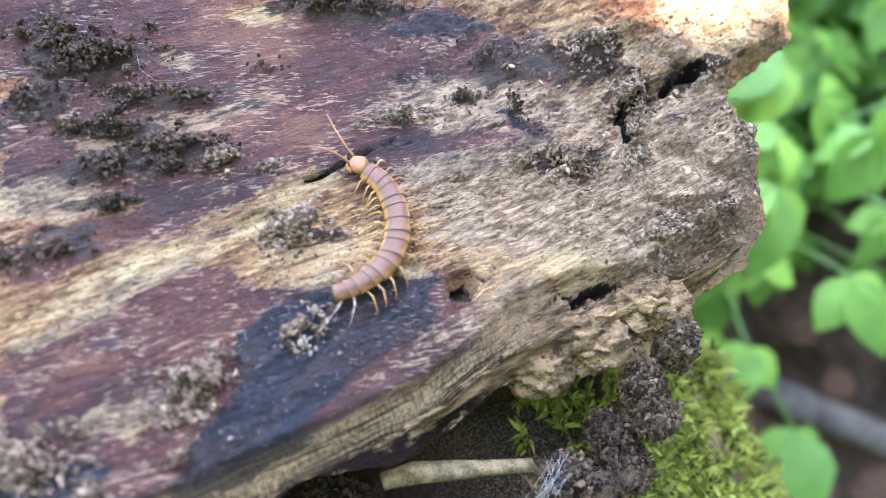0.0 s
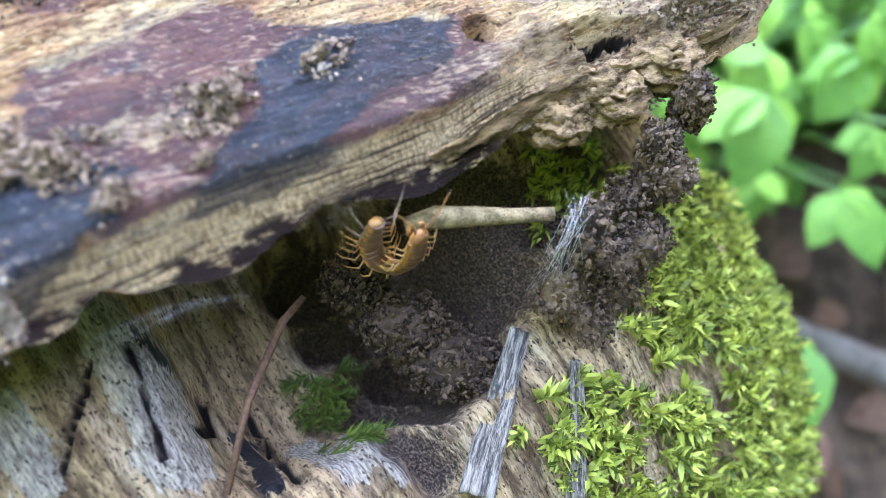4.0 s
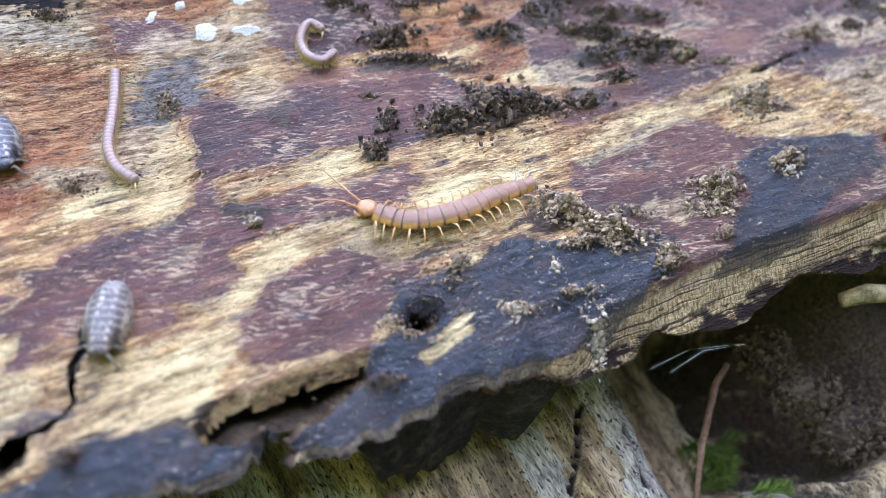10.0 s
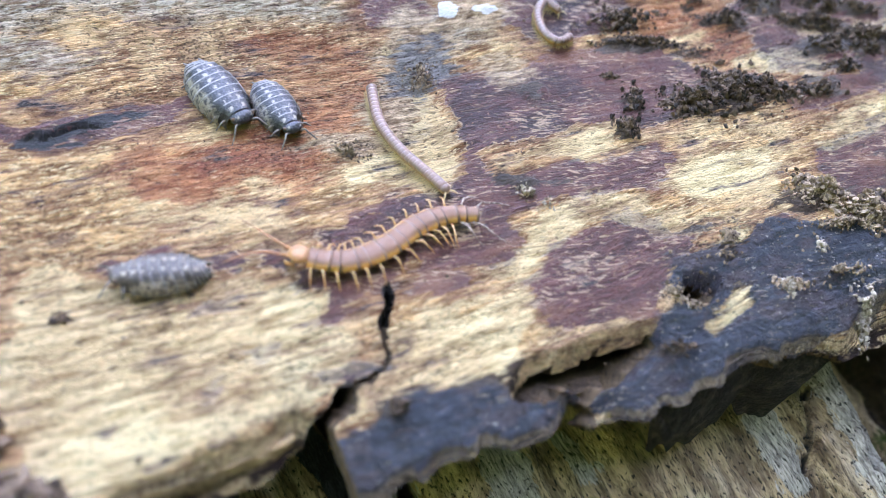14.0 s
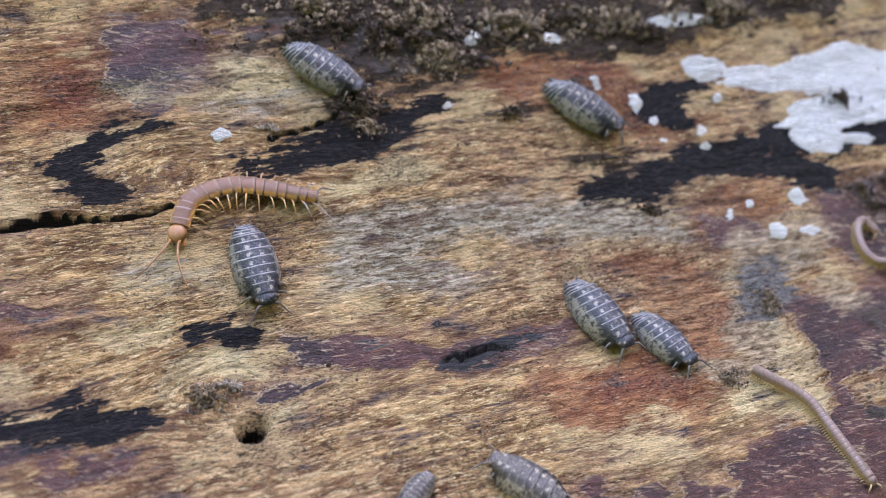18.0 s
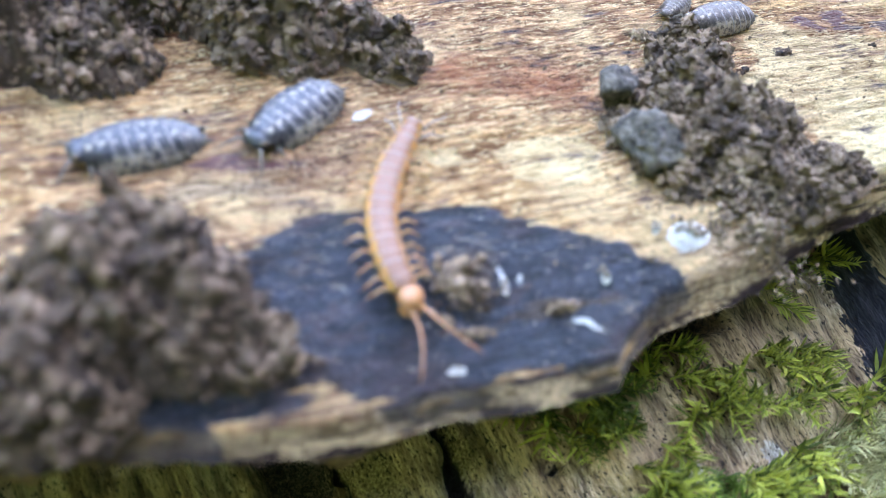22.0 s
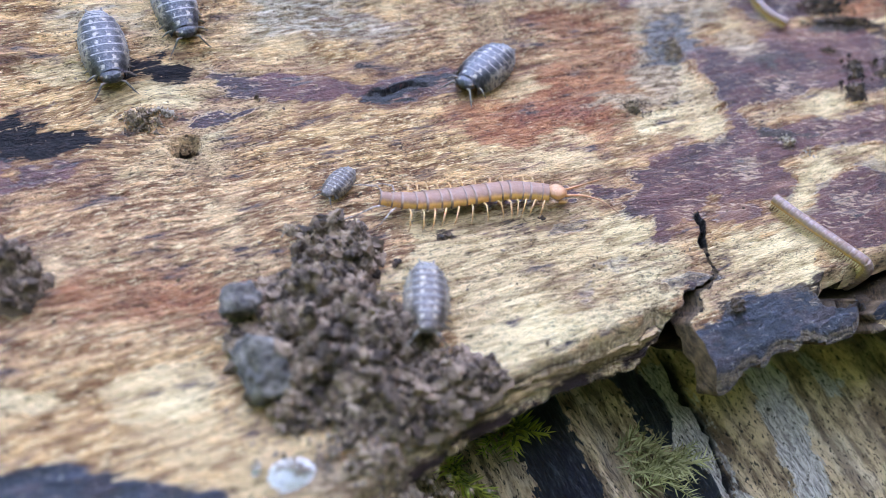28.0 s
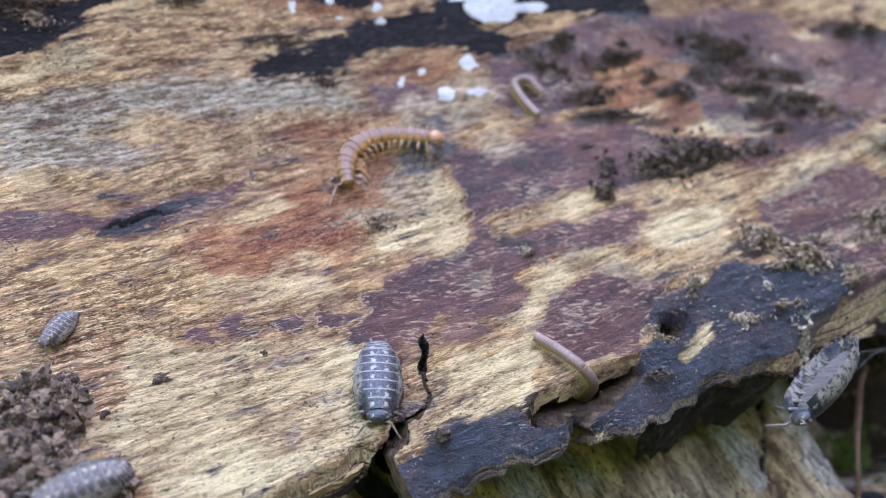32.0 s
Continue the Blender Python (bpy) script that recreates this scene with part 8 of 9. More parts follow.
# size and look of each woodlouse, by the key of its track
LOUSE_SIZES = {"A": 1.0, "B": 0.84, "D": 0.80, "E": 0.50, "F": 0.97, "G": 0.95, "H": 1.0, "I": 1.08, "J": 1.03, "K": 1.0, "C": 1.25}
lice = {}
for key, size in LOUSE_SIZES.items():
    source = pale_louse if key in "DE" else dark_louse
    first = key in "AD"
    lice[key] = source if first else copy_thing(source, Matrix())
    lice[key].scale = (size, size, size)
tagged(lice["E"], "small pale woodlouse resting beside a soil heap")
tagged(lice["D"], "pale brown-grey woodlouse walking over the wood")
tagged(lice["B"], "smaller slate-grey woodlouse beside a larger one")
tagged(lice["C"], "dark grey woodlouse climbing over the broken lip")

# ---- plants and litter on the ground beyond the log ----
def herb(x, y, height, leaves, size, seed, label):
    rng = random.Random(seed)
    root = tagged(new("herb"), label, "plant", "woodland plants beyond the log")
    root.location = (x, y, GROUND_Z)
    for k in range(leaves):
        a = rng.uniform(0, 6.283)
        tilt = rng.uniform(0.25, 0.9)
        top = Vector((math.cos(a) * height * tilt, math.sin(a) * height * tilt, height * rng.uniform(0.6, 1.1)))
        stem = bmesh.new()
        tube(stem, [(0, 0, -0.01), top * 0.5 + Vector((0, 0, height * 0.12)), top], [0.0016, 0.0013, 0.0008], 5)
        stalk = part("stalk", stem, LEAF, root)
        bm = bmesh.new()
        for side, turn in ((0, 0.0), (1, 0.9), (2, -0.9)):
            grow = size * rng.uniform(0.8, 1.15) * (1.0 if side == 0 else 0.8)
            m = Matrix.Translation(top) @ Euler((rng.uniform(-0.3, 0.3), rng.uniform(-0.1, 0.5), a + turn)).to_matrix().to_4x4()
            leaf_blade(bm, m, grow, grow * 0.72, 0.12, 0.35)
        part("leaf", bm, BROAD_LEAF, root)


plant_rng = random.Random(21)
for k in range(170):
    u, v = plant_rng.uniform(0.27, 0.80), plant_rng.uniform(0.0 if k % 3 else -0.25, 0.55)
    if u < 0.47 and v < 0.11:
        continue
    x, y = plan(u, v)
    herb(x, y, plant_rng.uniform(0.07, 0.19), plant_rng.randint(6, 9), plant_rng.uniform(0.020, 0.034), k, "green woodland plant with broad leaflets")

for k in range(40):
    u, v = plant_rng.uniform(0.22, 0.42), plant_rng.uniform(0.13, 0.34)
    x, y = plan(u, v)
    herb(x, y, plant_rng.uniform(0.08, 0.15), plant_rng.randint(6, 9), plant_rng.uniform(0.020, 0.032), 200 + k, "low green woodland plant with small leaflets")

branch = bmesh.new()
tube(branch, [(0.10, 0.205, -0.285), (0.155, 0.188, -0.282), (0.20, 0.172, -0.283), (0.266, 0.148, -0.285), (0.35, 0.112, -0.287), (0.5, 0.04, -0.29)], [0.0068, 0.0074, 0.0080, 0.0082, 0.0086, 0.009], 14)
tagged(part("fallen_branch", branch, TWIG_BARK), "fallen grey branch lying on the ground", "branch")

litter = bmesh.new()
for k in range(900):
    x, y = plan(plant_rng.uniform(0.12, 0.9), plant_rng.uniform(-0.5, 0.8))
    leaf_blade(litter, pose(x, y, GROUND_Z + 0.012 + plant_rng.uniform(-0.004, 0.01), plant_rng.uniform(-25, 25), plant_rng.uniform(-25, 25), plant_rng.uniform(0, 360)), plant_rng.uniform(0.02, 0.045), plant_rng.uniform(0.012, 0.025), 0.2, 0.3)
tagged(part("leaf_litter", litter, BROWN_TWIG), "dead brown leaves lying on the soil", "leaf litter", kind="stuff")

# ---- what moves ----
class Line:
    """The line of a long animal from head to tail, time by time; millimetres of the plan."""

    def __init__(self, length, lift, rings=40):
        self.length, self.lift, self.rings, self.keys = length, lift, rings, []

    def at(self, t, *places, dz=()):
        points = []
        for k in range(0, len(places), 2):
            x, y = places[k] / 1000, places[k + 1] / 1000
            points.append(Vector((x, y, top_z(x, y) + self.lift + (dz[k // 2] / 1000 if dz else 0.0))))
        run = sum((b - a).length for a, b in zip(points, points[1:]))
        if run < self.length:
            if dz and dz[0] < 0:  # the head reaches on, down and under the edge
                points.insert(0, points[0] + Vector((0.0, 0.3, -1.0)).normalized() * (self.length - run))
            else:
                points.append(points[-1] + (points[-1] - points[-2]).normalized() * (self.length - run + 0.001))
        # round the corners, then space evenly
        fine = []
        for k in range(len(points) - 1):
            p0, p1, p2, p3 = points[max(k - 1, 0)], points[k], points[k + 1], points[min(k + 2, len(points) - 1)]
            for i in range(8):
                s = i / 8
                fine.append(0.5 * (2 * p1 + (p2 - p0) * s + (2 * p0 - 5 * p1 + 4 * p2 - p3) * s * s + (3 * p1 - p0 - 3 * p2 + p3) * s**3))
        fine.append(points[-1])
        way = np.concatenate([[0], np.cumsum([(b - a).length for a, b in zip(fine, fine[1:])])])
        spots = np.linspace(0, self.length, self.rings + 1) * min(1.0, way[-1] / self.length)
        spread = np.array(fine)
        self.keys.append((t, np.stack([np.interp(spots, way, spread[:, k]) for k in range(3)], -1)))

    def follow(self, t0, t1, way):
        """From t0 to t1 the whole body draws along one way, which starts at the tail."""
        points = [Vector((x / 1000, y / 1000, top_z(x / 1000, y / 1000) + self.lift + z / 1000)) for x, y, z in way]
        fine = []
        for k in range(len(points) - 1):
            p0, p1, p2, p3 = points[max(k - 1, 0)], points[k], points[k + 1], points[min(k + 2, len(points) - 1)]
            fine += [0.5 * (2 * p1 + (p2 - p0) * s + (2 * p0 - 5 * p1 + 4 * p2 - p3) * s * s + (3 * p1 - p0 - 3 * p2 + p3) * s**3) for s in (i / 8 for i in range(8))]
        fine.append(points[-1])
        run = np.concatenate([[0], np.cumsum([(b - a).length for a, b in zip(fine, fine[1:])])])
        spread = np.array(fine)
        steps = round((t1 - t0) / 0.1)
        for k in range(steps + 1):
            head = self.length + (run[-1] - self.length) * (k + 1) / (steps + 2)
            spots = head - np.linspace(0, self.length, self.rings + 1)
            self.keys.append((t0 + 0.1 * k, np.stack([np.interp(spots, run, spread[:, i]) for i in range(3)], -1)))

    def shape(self, t):
        times = [k[0] for k in self.keys]
        if t <= times[0]:
            return self.keys[0][1]
        for (a, pa), (b, pb) in zip(self.keys, self.keys[1:]):
            if t <= b:
                s = (t - a) / (b - a)
                return pa + (pb - pa) * s
        return self.keys[-1][1]


def crawl(root, pieces, line, step):
    """Keys each piece of a long animal along its line."""
    count = round(32.0 / step)
    times = [round(k * step, 3) for k in range(count + 1)]
    shapes = [line.shape(t) for t in times]
    walk(root, [(t, Matrix.Translation(Vector(s[0]))) for t, s in zip(times, shapes)])
    for ob, along in pieces:
        rows = []
        for t, s in zip(times, shapes):
            f = min(along / line.length, 0.999) * line.rings
            k = int(f)
            place = s[k] + (s[k + 1] - s[k]) * (f - k)
            a, b = s[max(k - 1, 0)], s[min(k + 2, line.rings)]
            way = Vector(a - b)
            way.normalize()
            deep = (top_z(place[0], place[1]) - place[2]) / 0.004
            steep = max(abs(way.z) ** 3, min(1.0, max(0.0, deep)))
            up = Vector((0, 0, 1 - steep)) + Vector((SG, -CG, 0)) * steep
            side = up.cross(way).normalized()
            turn = Matrix((way, side, way.cross(side))).transposed()
            rows.append((t, Matrix.Translation(Vector(place - s[0])) @ turn.to_4x4()))
        walk(ob, rows)


def motions():
    centipede_line = Line(CENTIPEDE_LENGTH, 0.0017)
    centipede_line.at(0, 5.2, 75.0, 8.8, 72.1, 10.8, 66.8, 9.9, 61.0, 6.4, 56.9, 2.5, 54.5)
    centipede_line.at(0.5, 3.0, 77.5, 7.0, 71.2, 8.9, 64.4, 6.8, 58.3, 2.6, 54.8)
    centipede_line.at(1, 21.8, 72.7, 17.7, 72.9, 14.0, 71.1, 11.1, 67.4, 9.3, 62.1, 6.6, 58.4, 4.0, 55.9)
    centipede_line.at(1.5, 31.7, 68.0, 23.4, 67.9, 16.1, 66.3, 9.1, 62.5, 4.3, 57.8)
    centipede_line.at(2, 2.6, 49.5, 5.3, 51.3, 9.3, 54.9, 10.8, 58.9, 7.7, 62.0, 3.2, 61.2, -0.8, 58.1)
    centipede_line.at(2.5, 9.1, 38.8, 7.6, 42.8, 6.4, 48.8, 3.7, 53.9, 1.0, 57.0, dz=(-3, 0, 0, 0, 0))
    centipede_line.at(3, 7.9, 33.3, 8.4, 36.6, 8.2, 39.8, 7.3, 44.6, 5.7, 48.5, 4.0, 50.3, dz=(-7.5, -4, -0.5, 0, 0, 0))
    centipede_line.at(3.5, 7.3, 32.6, 8.2, 35.4, 8.7, 37.8, 7.8, 40.6, 6.4, 43.6, dz=(-8.5, -5, -1, 0, 0))
    centipede_line.at(5.5, -17.5, 52.7, -12.6, 51.4, -5.9, 47.8, 1.6, 44.4, 6.2, 42.9)
    centipede_line.at(6, -20.3, 53.6, -14.5, 52.2, -7.6, 49.7, -0.7, 46.1, 5.2, 43.9)
    centipede_line.at(6.5, -29.9, 39.9, -23.5, 42.9, -15.1, 47.4, -7.3, 48.8, -2.4, 48.0)
    centipede_line.at(7, -37.9, 40.9, -31.5, 42.8, -22.5, 45.7, -16.6, 47.0, -11.6, 47.6)
    centipede_line.at(7.5, -43.8, 41.9, -35.2, 43.8, -25.1, 45.3, -16.5, 46.1)
    centipede_line.at(8, -47.0, 40.2, -40.6, 42.6, -32.2, 44.0, -25.5, 44.8, -19.0, 45.7)
    centipede_line.at(8.5, -56.3, 28.5, -47.3, 33.6, -37.6, 40.0, -31.5, 43.0)
    centipede_line.at(9, -51.2, 21.3, -50.2, 26.2, -49.1, 32.0, -46.3, 37.1, -42.1, 39.9, -37.5, 40.9)
    centipede_line.at(9.5, -48.0, 17.5, -50.2, 24.9, -47.0, 33.0, -40.3, 38.3, -35.1, 40.5)
    centipede_line.at(10, -64.9, 29.8, -59.3, 28.6, -53.1, 30.8, -47.5, 34.6, -40.9, 38.4)
    centipede_line.at(10.5, -77.5, 30.0, -68.1, 31.0, -55.3, 31.5, -48.7, 32.9)
    centipede_line.at(11, -64.6, 44.1, -67.7, 38.9, -66.6, 34.0, -61.7, 32.0, -56.1, 32.3, -50.4, 33.5)
    centipede_line.at(11.5, -72.1, 25.6, -66.3, 28.4, -57.1, 31.2, -47.4, 35.2, -40.8, 37.0)
    centipede_line.at(12, -85.9, 13.8, -80.4, 16.2, -74.6, 20.5, -69.2, 25.0, -62.3, 27.9)
    centipede_line.at(12.5, -100.1, 18.8, -92.8, 18.1, -84.3, 18.6, -74.4, 22.4)
    centipede_line.at(13, -111.8, 15.2, -106.7, 17.9, -99.7, 18.9, -93.2, 19.4, -87.4, 19.6)
    centipede_line.at(13.5, -96.9, 0.2, -97.1, 7.7, -95.9, 13.4, -91.9, 17.1, -86.1, 19.7)
    centipede_line.at(14, -108.5, 8.6, -102.8, 8.7, -98.2, 11.8, -94.3, 16.5, -90.0, 19.1, -85.5, 19.6)
    centipede_line.at(14.5, -114.4, 25.2, -109.1, 20.9, -103.2, 16.8, -97.1, 14.5, -90.5, 15.6)
    centipede_line.at(16.5, -147.6, 44.4, -141.0, 45.4, -134.1, 44.8, -129.9, 40.7, -126.5, 32.9, dz=(0, 0, 0.8, 3.2, 2.4))
    centipede_line.at(17, -170.0, 47.0, -164.6, 47.4, -158.3, 46.1, -151.9, 44.6, -144.4, 42.1)
    centipede_line.at(17.5, -190.8, 37.8, -185.6, 41.1, -178.7, 43.8, -172.0, 44.7, -165.7, 44.3)
    centipede_line.at(18, -190.6, 31.6, -190.2, 37.3, -185.3, 41.4, -179.5, 42.9, -173.0, 43.7)
    centipede_line.at(18.5, -176.4, 28.7, -175.7, 36.6, -173.4, 42.7, -167.3, 46.2)
    centipede_line.at(19, -170.2, 15.6, -170.4, 22.1, -171.2, 28.6, -173.2, 34.7, -173.7, 39.8)
    centipede_line.at(19.5, -192.7, 1.2, -185.0, 4.6, -177.6, 10.3, -171.5, 17.6)
    centipede_line.at(20, -201.8, -9.7, -199.8, -2.7, -196.0, 2.0, -190.8, 5.4, -185.4, 8.9)
    centipede_line.at(20.5, -180.7, -19.5, -184.7, -15.0, -188.2, -8.5, -191.0, -1.9, -189.9, 3.8)
    centipede_line.at(21, -183.1, -36.9, -180.8, -32.0, -179.5, -26.2, -180.0, -19.5, -183.1, -12.9)
    centipede_line.at(21.5, -192.0, -51.5, -187.8, -45.5, -183.2, -37.1, -179.3, -28.1)
    centipede_line.at(22, -177.9, -59.6, -180.3, -56.5, -182.6, -50.8, -183.0, -44.0, -182.2, -38.1)
    centipede_line.at(22.5, -151.0, -44.6, -162.7, -42.9, -173.1, -41.6, -181.1, -39.6)
    centipede_line.at(23, -145.9, -56.7, -147.0, -53.2, -151.1, -48.0, -157.0, -46.2, -162.8, -44.2, dz=(-3, 0, 0, 0, 0))
    centipede_line.at(23.5, -147.3, -56.5, -145.7, -54.1, -149.9, -49.8, -153.7, -49.1, dz=(-6, -1, 0, 0))
    centipede_line.at(24, -146.7, -56.3, -147.8, -53.6, -150.0, -51.7, -153.9, -49.5, dz=(-6, -3, -0.5, 0))
    centipede_line.at(24.5, -155.7, -46.0, -150.9, -46.1, -146.2, -48.8, -147.2, -53.7, -151.8, -53.9, -157.4, -52.2)
    centipede_line.at(25, -169.3, -30.3, -166.3, -37.1, -162.4, -42.8, -158.9, -47.6)
    centipede_line.at(25.5, -183.2, -30.1, -175.7, -32.3, -168.0, -36.3, -164.2, -41.6)
    centipede_line.at(27.5, -142.5, -2.0, -148.1, -3.0, -153.2, -6.4, -157.9, -11.7, -162.6, -18.9)
    centipede_line.at(28, -118.8, 5.5, -125.8, 4.7, -133.8, 1.7, -140.0, -0.2, -146.3, -0.5)
    centipede_line.at(28.5, -102.6, 20.9, -108.1, 14.0, -115.0, 9.1, -122.6, 6.8)
    centipede_line.at(29, -107.6, 40.2, -102.7, 35.2, -100.8, 29.2, -103.5, 22.8, -107.4, 17.8)
    centipede_line.at(29.5, -120.8, 39.1, -113.4, 39.6, -105.5, 33.9, -102.4, 25.3)
    centipede_line.at(30, -125.3, 38.7, -119.2, 42.0, -112.5, 40.4, -106.6, 35.3, -103.9, 27.4)
    centipede_line.at(30.5, -122.4, 37.7, -113.3, 41.5, -105.2, 35.5, -99.3, 28.5)
    centipede_line.at(31, -128.6, 53.1, -122.5, 47.8, -115.9, 41.5, -108.7, 34.4, -104.2, 29.7)
    centipede_line.at(31.5, -117.7, 52.4, -114.0, 44.7, -109.4, 36.2, -102.7, 30.6)
    centipede_line.at(32, -95.9, 51.7, -103.2, 51.3, -109.2, 48.4, -111.6, 42.6, -109.6, 33.0)
    # round and under the edge, over the woodlouse, and past the stones
    centipede_line.at(15.2, -124.0, 33.5, -118.5, 29.0, -112.5, 24.5, -106.0, 20.5, -100.0, 18.0, dz=(3.4, 2.6, 0, 0, 0))
    centipede_line.at(15.8, -133.5, 42.5, -128.5, 39.5, -123.5, 34.5, -118.0, 29.0, -112.5, 25.0, dz=(1.5, 3.4, 3.6, 2.4, 0))
    centipede_line.follow(3.6, 5.4, ((7.0, 42.2, 0), (7.8, 40.6, 0), (8.7, 37.8, -1), (8.2, 35.4, -5), (7.4, 33.6, -9), (7.3, 34.8, -17), (8.6, 35.0, -21.5), (11.5, 34.4, -22), (13.2, 33.6, -17), (12.8, 33.6, -10), (12.2, 35.8, -4.5), (11.4, 38.6, -0.5), (9.5, 41.2, 0), (6.2, 42.9, 0), (1.6, 44.6, 0), (-5.9, 47.8, 0), (-12.6, 51.2, 0), (-17.5, 52.7, 0)))
    centipede_line.follow(25.6, 27.4, ((-163.0, -43.3, 0), (-168.0, -36.3, 0), (-175.7, -32.3, 0), (-183.2, -30.1, 0), (-186.0, -27.6, 0), (-184.6, -24.2, 0), (-179.5, -23.2, 0), (-170.0, -23.6, 0), (-165.5, -21.5, 0), (-162.6, -18.9, 0), (-157.9, -11.7, 0), (-153.2, -6.4, 0), (-148.1, -3.0, 0), (-142.5, -2.0, 0)))
    centipede_line.keys.sort(key=lambda key: key[0])
    crawl(centipede, centipede_pieces, centipede_line, 0.05)
    times = [round(k * 0.1, 3) for k in range(321)]
    for leg, k, side, y in centipede_legs:
        swing = 16 if k < 13 else 6
        walk(leg, [(t, pose(0, y, -0.0003, 0, 0, swing * math.sin(t * 9.0 + k * 0.85 + (0 if side > 0 else math.pi)))) for t in times])
    long_millipede_line = Line(0.0238, 0.0009)
    long_millipede_line.at(9, -97.3, 33.6, -100.2, 34.5, -102.9, 38.6, -103.9, 47.7, -105.4, 56.3)
    long_millipede_line.at(10, -96.9, 31.5, -100.2, 33.8, -102.5, 38.1, -103.8, 46.4, -105.6, 55.2)
    long_millipede_line.at(11, -95.5, 30.8, -99.5, 33.4, -102.1, 36.9, -103.4, 45.1, -104.8, 52.3)
    long_millipede_line.at(12, -93.4, 28.8, -97.3, 31.3, -100.8, 35.0, -102.7, 41.3, -104.6, 49.5)
    long_millipede_line.at(13, -92.7, 26.7, -95.4, 29.9, -98.9, 32.6, -101.7, 37.8, -103.9, 46.4)
    long_millipede_line.at(14, -91.0, 24.2, -94.1, 27.2, -98.1, 31.0, -101.7, 36.3, -103.8, 43.6)
    long_millipede_line.at(14.5, -89.6, 23.9, -93.6, 27.0, -97.8, 30.1, -101.6, 35.2, -103.9, 42.2)
    long_millipede_line.at(17, -88.0, 18.4, -90.2, 24.0, -93.9, 28.5, -98.9, 30.3, -102.5, 35.8)
    long_millipede_line.at(17.5, -86.6, 16.8, -89.8, 21.1, -93.0, 26.6, -97.2, 28.9, -101.3, 33.0)
    long_millipede_line.at(18, -86.4, 15.1, -90.6, 22.8, -93.9, 28.3, -100.4, 31.7)
    long_millipede_line.at(28, -72.7, 0.9, -76.0, 3.2, -80.2, 7.0, -85.3, 12.0, dz=(-1, 0, 0, 0))
    long_millipede_line.at(29, -71.6, 1.9, -74.9, 4.1, -78.7, 8.0, -83.5, 11.8, dz=(-2, 0, 0, 0))
    long_millipede_line.at(30, -70.9, 2.2, -73.3, 3.9, -78.0, 7.4, -82.7, 10.9, dz=(-2, 0, 0, 0))
    long_millipede_line.at(31, -70.7, 3.1, -75.6, 6.2, -80.5, 10.0, dz=(-3, 0, 0))
    long_millipede_line.at(32, -70.1, 2.7, -73.0, 3.3, -76.2, 6.1, -80.0, 8.5, dz=(-4, 0, 0, 0))
    crawl(long_millipede, long_millipede_pieces, long_millipede_line, 0.5)
    curled_millipede_line = Line(0.0165, 0.0009)
    curled_millipede_line.at(7, -76.1, 68.6, -78.4, 69.4, -79.0, 65.7, -77.6, 62.4, -74.6, 62.2, -73.2, 65.4, -72.7, 67.0)
    curled_millipede_line.at(13, -75.2, 68.9, -77.7, 70.2, -78.9, 67.3, -77.7, 63.2, -74.9, 61.5, -72.2, 65.2)
    curled_millipede_line.at(17, -75.2, 69.2, -77.3, 71.3, -78.9, 68.2, -78.1, 63.9, -75.6, 62.2, -72.2, 65.0)
    curled_millipede_line.at(29, -74.7, 69.7, -78.4, 71.2, -79.1, 67.3, -77.1, 63.9, -75.0, 62.4)
    curled_millipede_line.at(30, -74.7, 68.2, -77.4, 71.4, -79.9, 69.8, -78.7, 65.8, -75.6, 62.1)
    curled_millipede_line.at(32, -74.8, 68.6, -77.6, 71.6, -80.3, 69.5, -78.3, 65.5, -75.6, 62.2)
    crawl(curled_millipede, curled_millipede_pieces, curled_millipede_line, 0.5)
    tracks = {key: [] for key in lice}
    tracks["A"].append((11, -124.4, 37.3, -48))
    tracks["A"].append((13, -124.9, 37.1, -49))
    tracks["A"].append((14.5, -124.9, 36.7, -46))
    tracks["A"].append((17, -124.5, 37.6, -46))
    tracks["A"].append((18, -125.6, 37.2, -50))
    tracks["A"].append((19, -126.0, 37.2, -51))
    tracks["A"] += [(20, -126.3, 37.5, -55), (20.5, -126.0, 40.6, -53), (21, -126.3, 40.3, -54), (21.4, -126.6, 39.6, -54)]
    tracks["A"].append((27.5, -130.8, 34.4, 5))
    tracks["A"].append((28, -130.2, 33.4, -120))
    tracks["A"].append((28.5, -132.2, 37.0, -100))
    tracks["A"].append((29, -128.5, 31.2, -93))
    tracks["A"].append((29.5, -126.1, 26.1, -49))
    tracks["A"].append((30, -120.5, 23.8, -37))
    tracks["A"].append((30.5, -116.0, 15.5, -51))
    tracks["A"].append((31, -105.6, 9.4, -31))
    tracks["A"].append((31.5, -102.2, 1.9, -54))
    tracks["A"].append((32, -103.5, -2.5, -87))
    tracks["B"].append((11, -117.0, 35.9, -62))
    tracks["B"].append((13, -116.7, 35.5, -68))
    tracks["B"].append((14, -116.4, 35.9, -55))
    tracks["B"].append((14.5, -115.9, 36.7, -50))
    tracks["B"].append((16.5, -113.6, 40.1, -90))
    tracks["B"].append((17, -115.4, 37.5, -57))
    tracks["B"].append((17.5, -114.7, 36.2, -44))
    tracks["B"].append((18, -115.2, 34.9, -46))
    tracks["B"].append((19, -114.4, 34.1, -44))
    tracks["B"].append((20, -113.9, 32.9, -40))
    tracks["B"] += [(20.5, -113.2, 36.4, -8), (21, -113.7, 35.2, 20), (21.3, -116.4, 31.8, 18), (21.6, -119.5, 31.5, 60)]
    tracks["D"].append((9, -94.7, 12.1, -104))
    tracks["D"].append((10, -94.6, 8.0, -85))
    tracks["D"].append((10.5, -94.8, 9.9, -109))
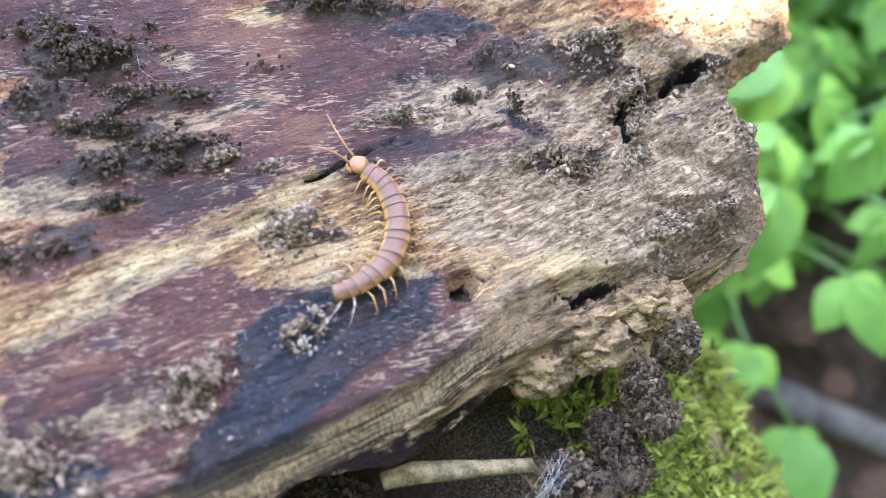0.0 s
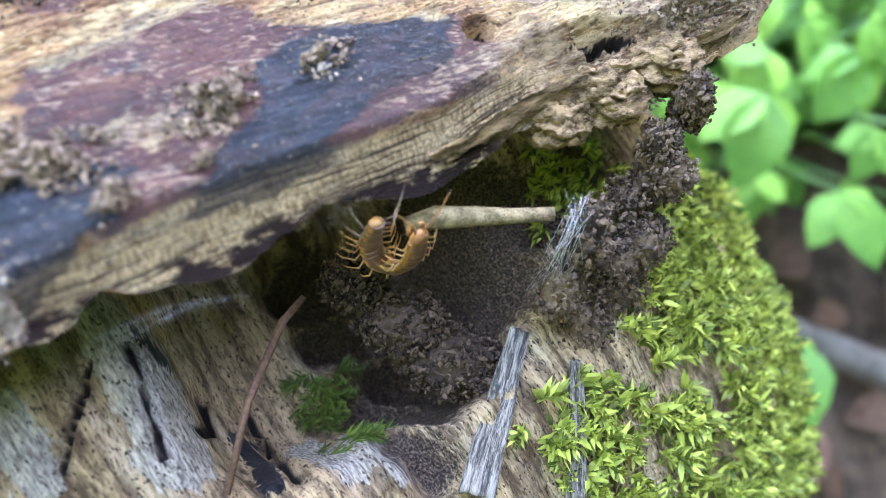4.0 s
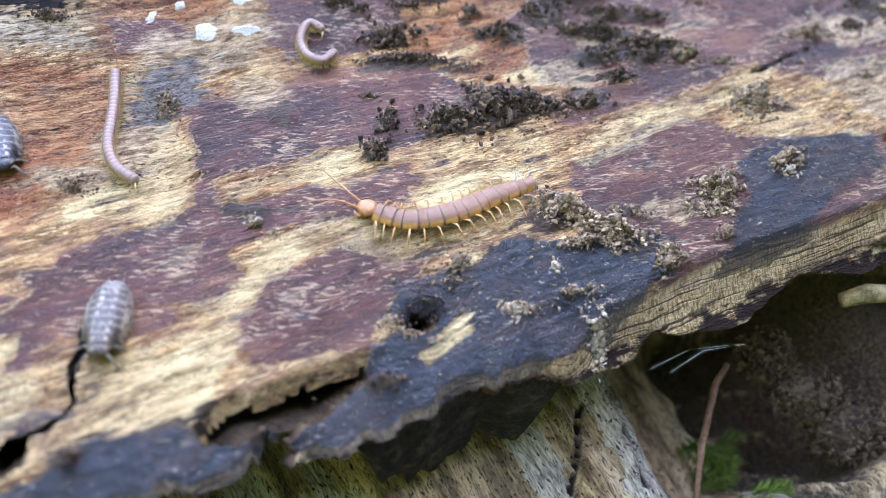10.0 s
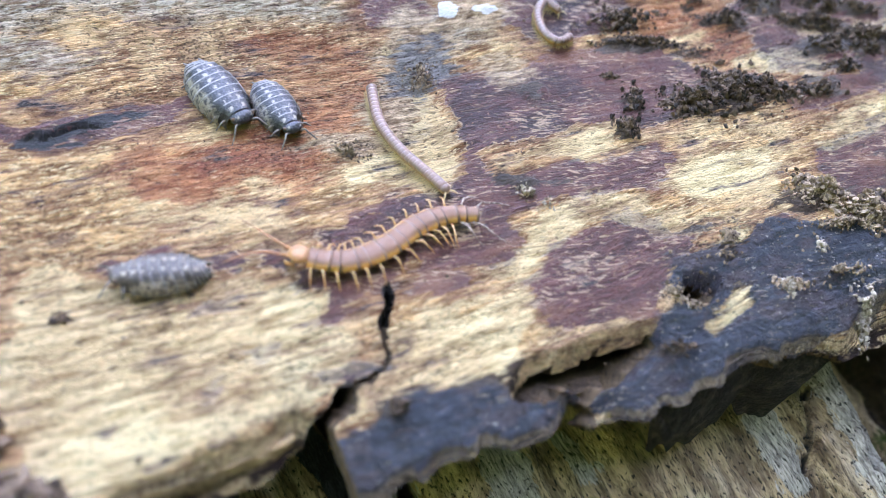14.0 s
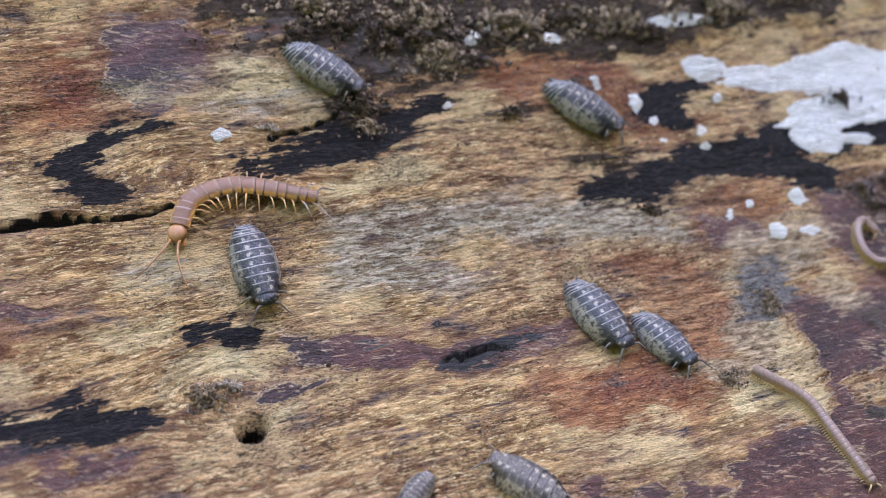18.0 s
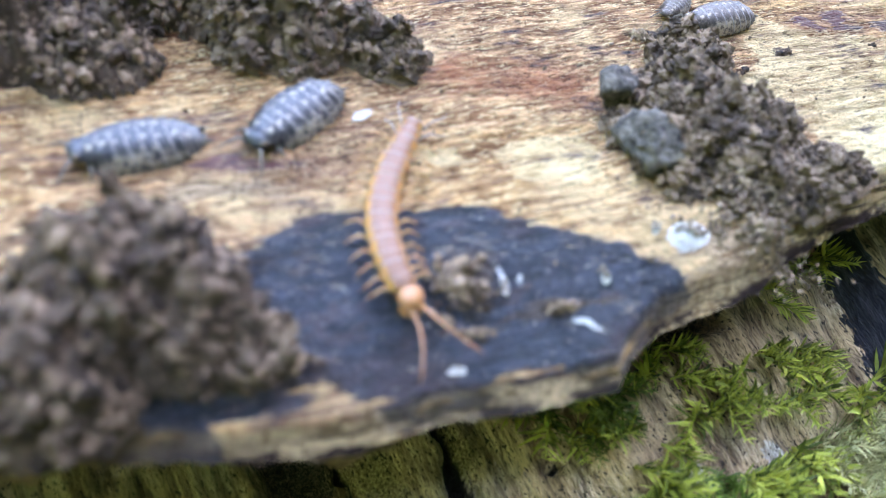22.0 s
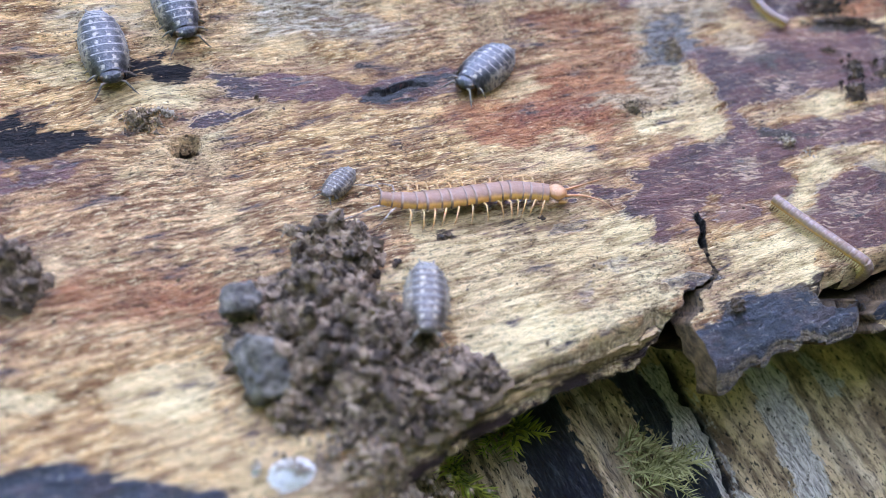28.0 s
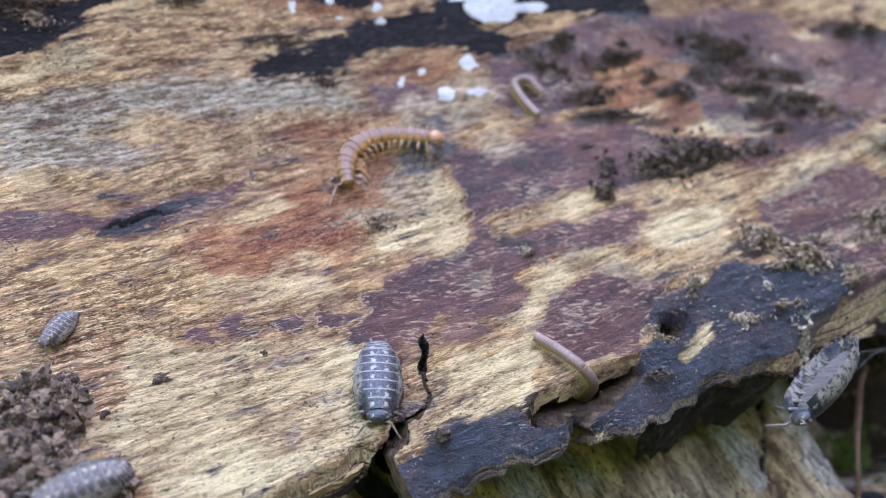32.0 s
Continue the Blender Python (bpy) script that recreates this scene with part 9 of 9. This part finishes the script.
    tracks["D"].append((11, -97.1, 12.4, -148))
    tracks["D"].append((11.5, -100.1, 12.2, -162))
    tracks["D"].append((12, -104.5, 10.6, -165))
    tracks["D"].append((12.5, -109.5, 9.6, -172))
    tracks["D"].append((13, -114.9, 7.6, -175))
    tracks["D"].append((13.5, -120.2, 6.0, -175))
    tracks["D"].append((14, -124.5, 3.6, -162))
    tracks["D"].append((14.5, -126.1, -0.1, -126))
    tracks["D"].append((16.5, -127.8, 0.4, -140))
    tracks["D"].append((17, -128.6, 2.5, -177))
    tracks["D"].append((17.5, -132.2, 4.5, 164))
    tracks["D"].append((18, -135.1, 5.6, 158))
    tracks["D"].append((19, -135.3, 4.1, 154))
    tracks["D"].append((20, -138.1, 3.5, -180))
    tracks["D"].append((20.5, -139.4, 2.2, -157))
    tracks["D"].append((21, -140.5, 2.0, -146))
    tracks["D"].append((22, -143.8, -0.6, -147))
    tracks["D"].append((25, -138.2, -13.7, -59))
    tracks["D"].append((25.5, -134.6, -20.2, -45))
    tracks["D"].append((28, -136.1, -20.0, -85))
    tracks["D"].append((28.5, -133.5, -19.1, -114))
    tracks["D"].append((29, -137.8, -23.8, -142))
    tracks["D"].append((29.4, -138.7, -24.4, -149))
    tracks["E"].append((19, -149.4, 0.8, -115))
    tracks["E"].append((20, -149.8, 0.3, -118))
    tracks["E"].append((30, -150.0, 2.7, -112))
    tracks["F"].append((17.5, -179.7, 31.4, -59))
    tracks["F"].append((18, -178.7, 30.8, -59))
    tracks["F"].append((19, -179.0, 31.8, -57))
    tracks["F"].append((20, -179.7, 32.4, -64))
    tracks["F"].append((20.5, -179.8, 31.7, -62))
    tracks["F"].append((27.5, -188.0, 21.9, -70))
    tracks["F"].append((28, -187.9, 20.6, -63))
    tracks["H"].append((17.5, -176.1, 65.8, -8))
    tracks["H"].append((18, -176.3, 65.5, -13))
    tracks["H"].append((19, -176.5, 65.9, -6))
    tracks["I"].append((17.5, -142.6, 79.0, -8))
    tracks["I"].append((18, -131.5, 76.1, -16))
    tracks["I"].append((18.5, -118.3, 76.5, 0))
    tracks["I"].append((19, -106.7, 78.3, 10))
    tracks["I"].append((19.5, -99.9, 84.4, 34))
    tracks["I"].append((20, -91.8, 84.9, 32))
    tracks["J"].append((20.5, -195.9, -36.8, -110))
    tracks["J"].append((21, -195.7, -36.3, -108))
    tracks["J"].append((22, -195.5, -37.2, -116))
    tracks["J"].append((23, -196.2, -36.6, -119))
    tracks["J"].append((27.5, -194.8, -36.4, -107))
    tracks["K"].append((20.5, -210.4, -45.8, -155))
    tracks["K"].append((21, -210.9, -46.8, -153))
    tracks["K"].append((22, -210.6, -46.5, -149))
    tracks["K"].append((22.5, -210.8, -47.5, -138))
    tracks["C"].append((29.5, -21.9, 36.5, -103))
    tracks["C"].append((30, -26.9, 27.3, -109))
    tracks["C"].append((30.5, -28.8, 18.6, -90))
    tracks["C"].append((31, -28.4, 13.4, -110))
    tracks["C"].append((31.5, -32.4, 9.6, -132))
    tracks["C"].append((32, -33.2, 7.0, -132))
    # the ways of those that come and go out of sight
    tracks["B"] += [(24.0, -150.0, 62.0, 140), (26.5, -215.0, 90.0, 160)]
    tracks["I"].insert(0, (16.0, -165.0, 84.0, -8))
    tracks["I"].insert(0, (0.0, -190.0, 92.0, -8))
    tracks["I"] += [(23.0, -40.0, 110.0, 35)]
    tracks["G"] += [(0.0, -262.0, 60.0, -40), (21.0, -262.0, 60.0, -40), (27.5, -180.4, 32.4, -60), (28.5, -179.9, 31.4, -60)]
    tracks["C"] = [(0.0, 35.0, 150.0, -150), (18.0, 35.0, 150.0, -150), (26.0, -8.0, 75.0, -110)] + tracks["C"]
    for key, rows in tracks.items():
        rows.sort()
        keyed = []
        for t, x, y, heading in [(0.0, *rows[0][1:])] * (rows[0][0] > 0) + rows + [(32.0, *rows[-1][1:])] * (rows[-1][0] < 32):
            x, y = x / 1000, y / 1000
            u, v = grain_uv(x, y)
            ahead = Vector((math.cos(radians(heading)), math.sin(radians(heading)), 0)) * 0.005
            z0, z1 = top_z(x - ahead.x, y - ahead.y), top_z(x + ahead.x, y + ahead.y)
            lift = soil_lift(x, y)
            pitch = -math.degrees(math.atan2(z1 - z0, 0.01))
            roll = 0.0
            z = (z0 + z1) / 2 + 0.0004 + lift
            if key == "C" and t >= 30.9:  # over the lip, clinging to its edge on one side
                s = (t - 30.7) / 1.3
                roll, pitch, z = -120 * s, pitch + 12 * s, z + 0.001 * s
            keyed.append((t, pose(x, y, z, roll, pitch, heading)))
        smoothed = [keyed[0]]
        for (ta, ma), (tb, mb) in zip(keyed, keyed[1:]):
            qa, qb = ma.to_quaternion(), mb.to_quaternion()
            turns = max(1, math.ceil(math.degrees(qa.rotation_difference(qb).angle) / 80))
            for k in range(1, turns):
                s = k / turns
                smoothed.append((ta + (tb - ta) * s, Matrix.LocRotScale(ma.translation.lerp(mb.translation, s), qa.slerp(qb, s), None)))
            smoothed.append((tb, mb))
        walk(lice[key], smoothed)


def soil_lift(x, y):
    """How far the soil heap by the edge raises what walks on it."""
    u, v = grain_uv(x * 1000, y * 1000)
    return 0.0075 * max(0.0, 1 - math.hypot((u + 139) / 14, (v - 48) / 18)) ** 0.5


motions()
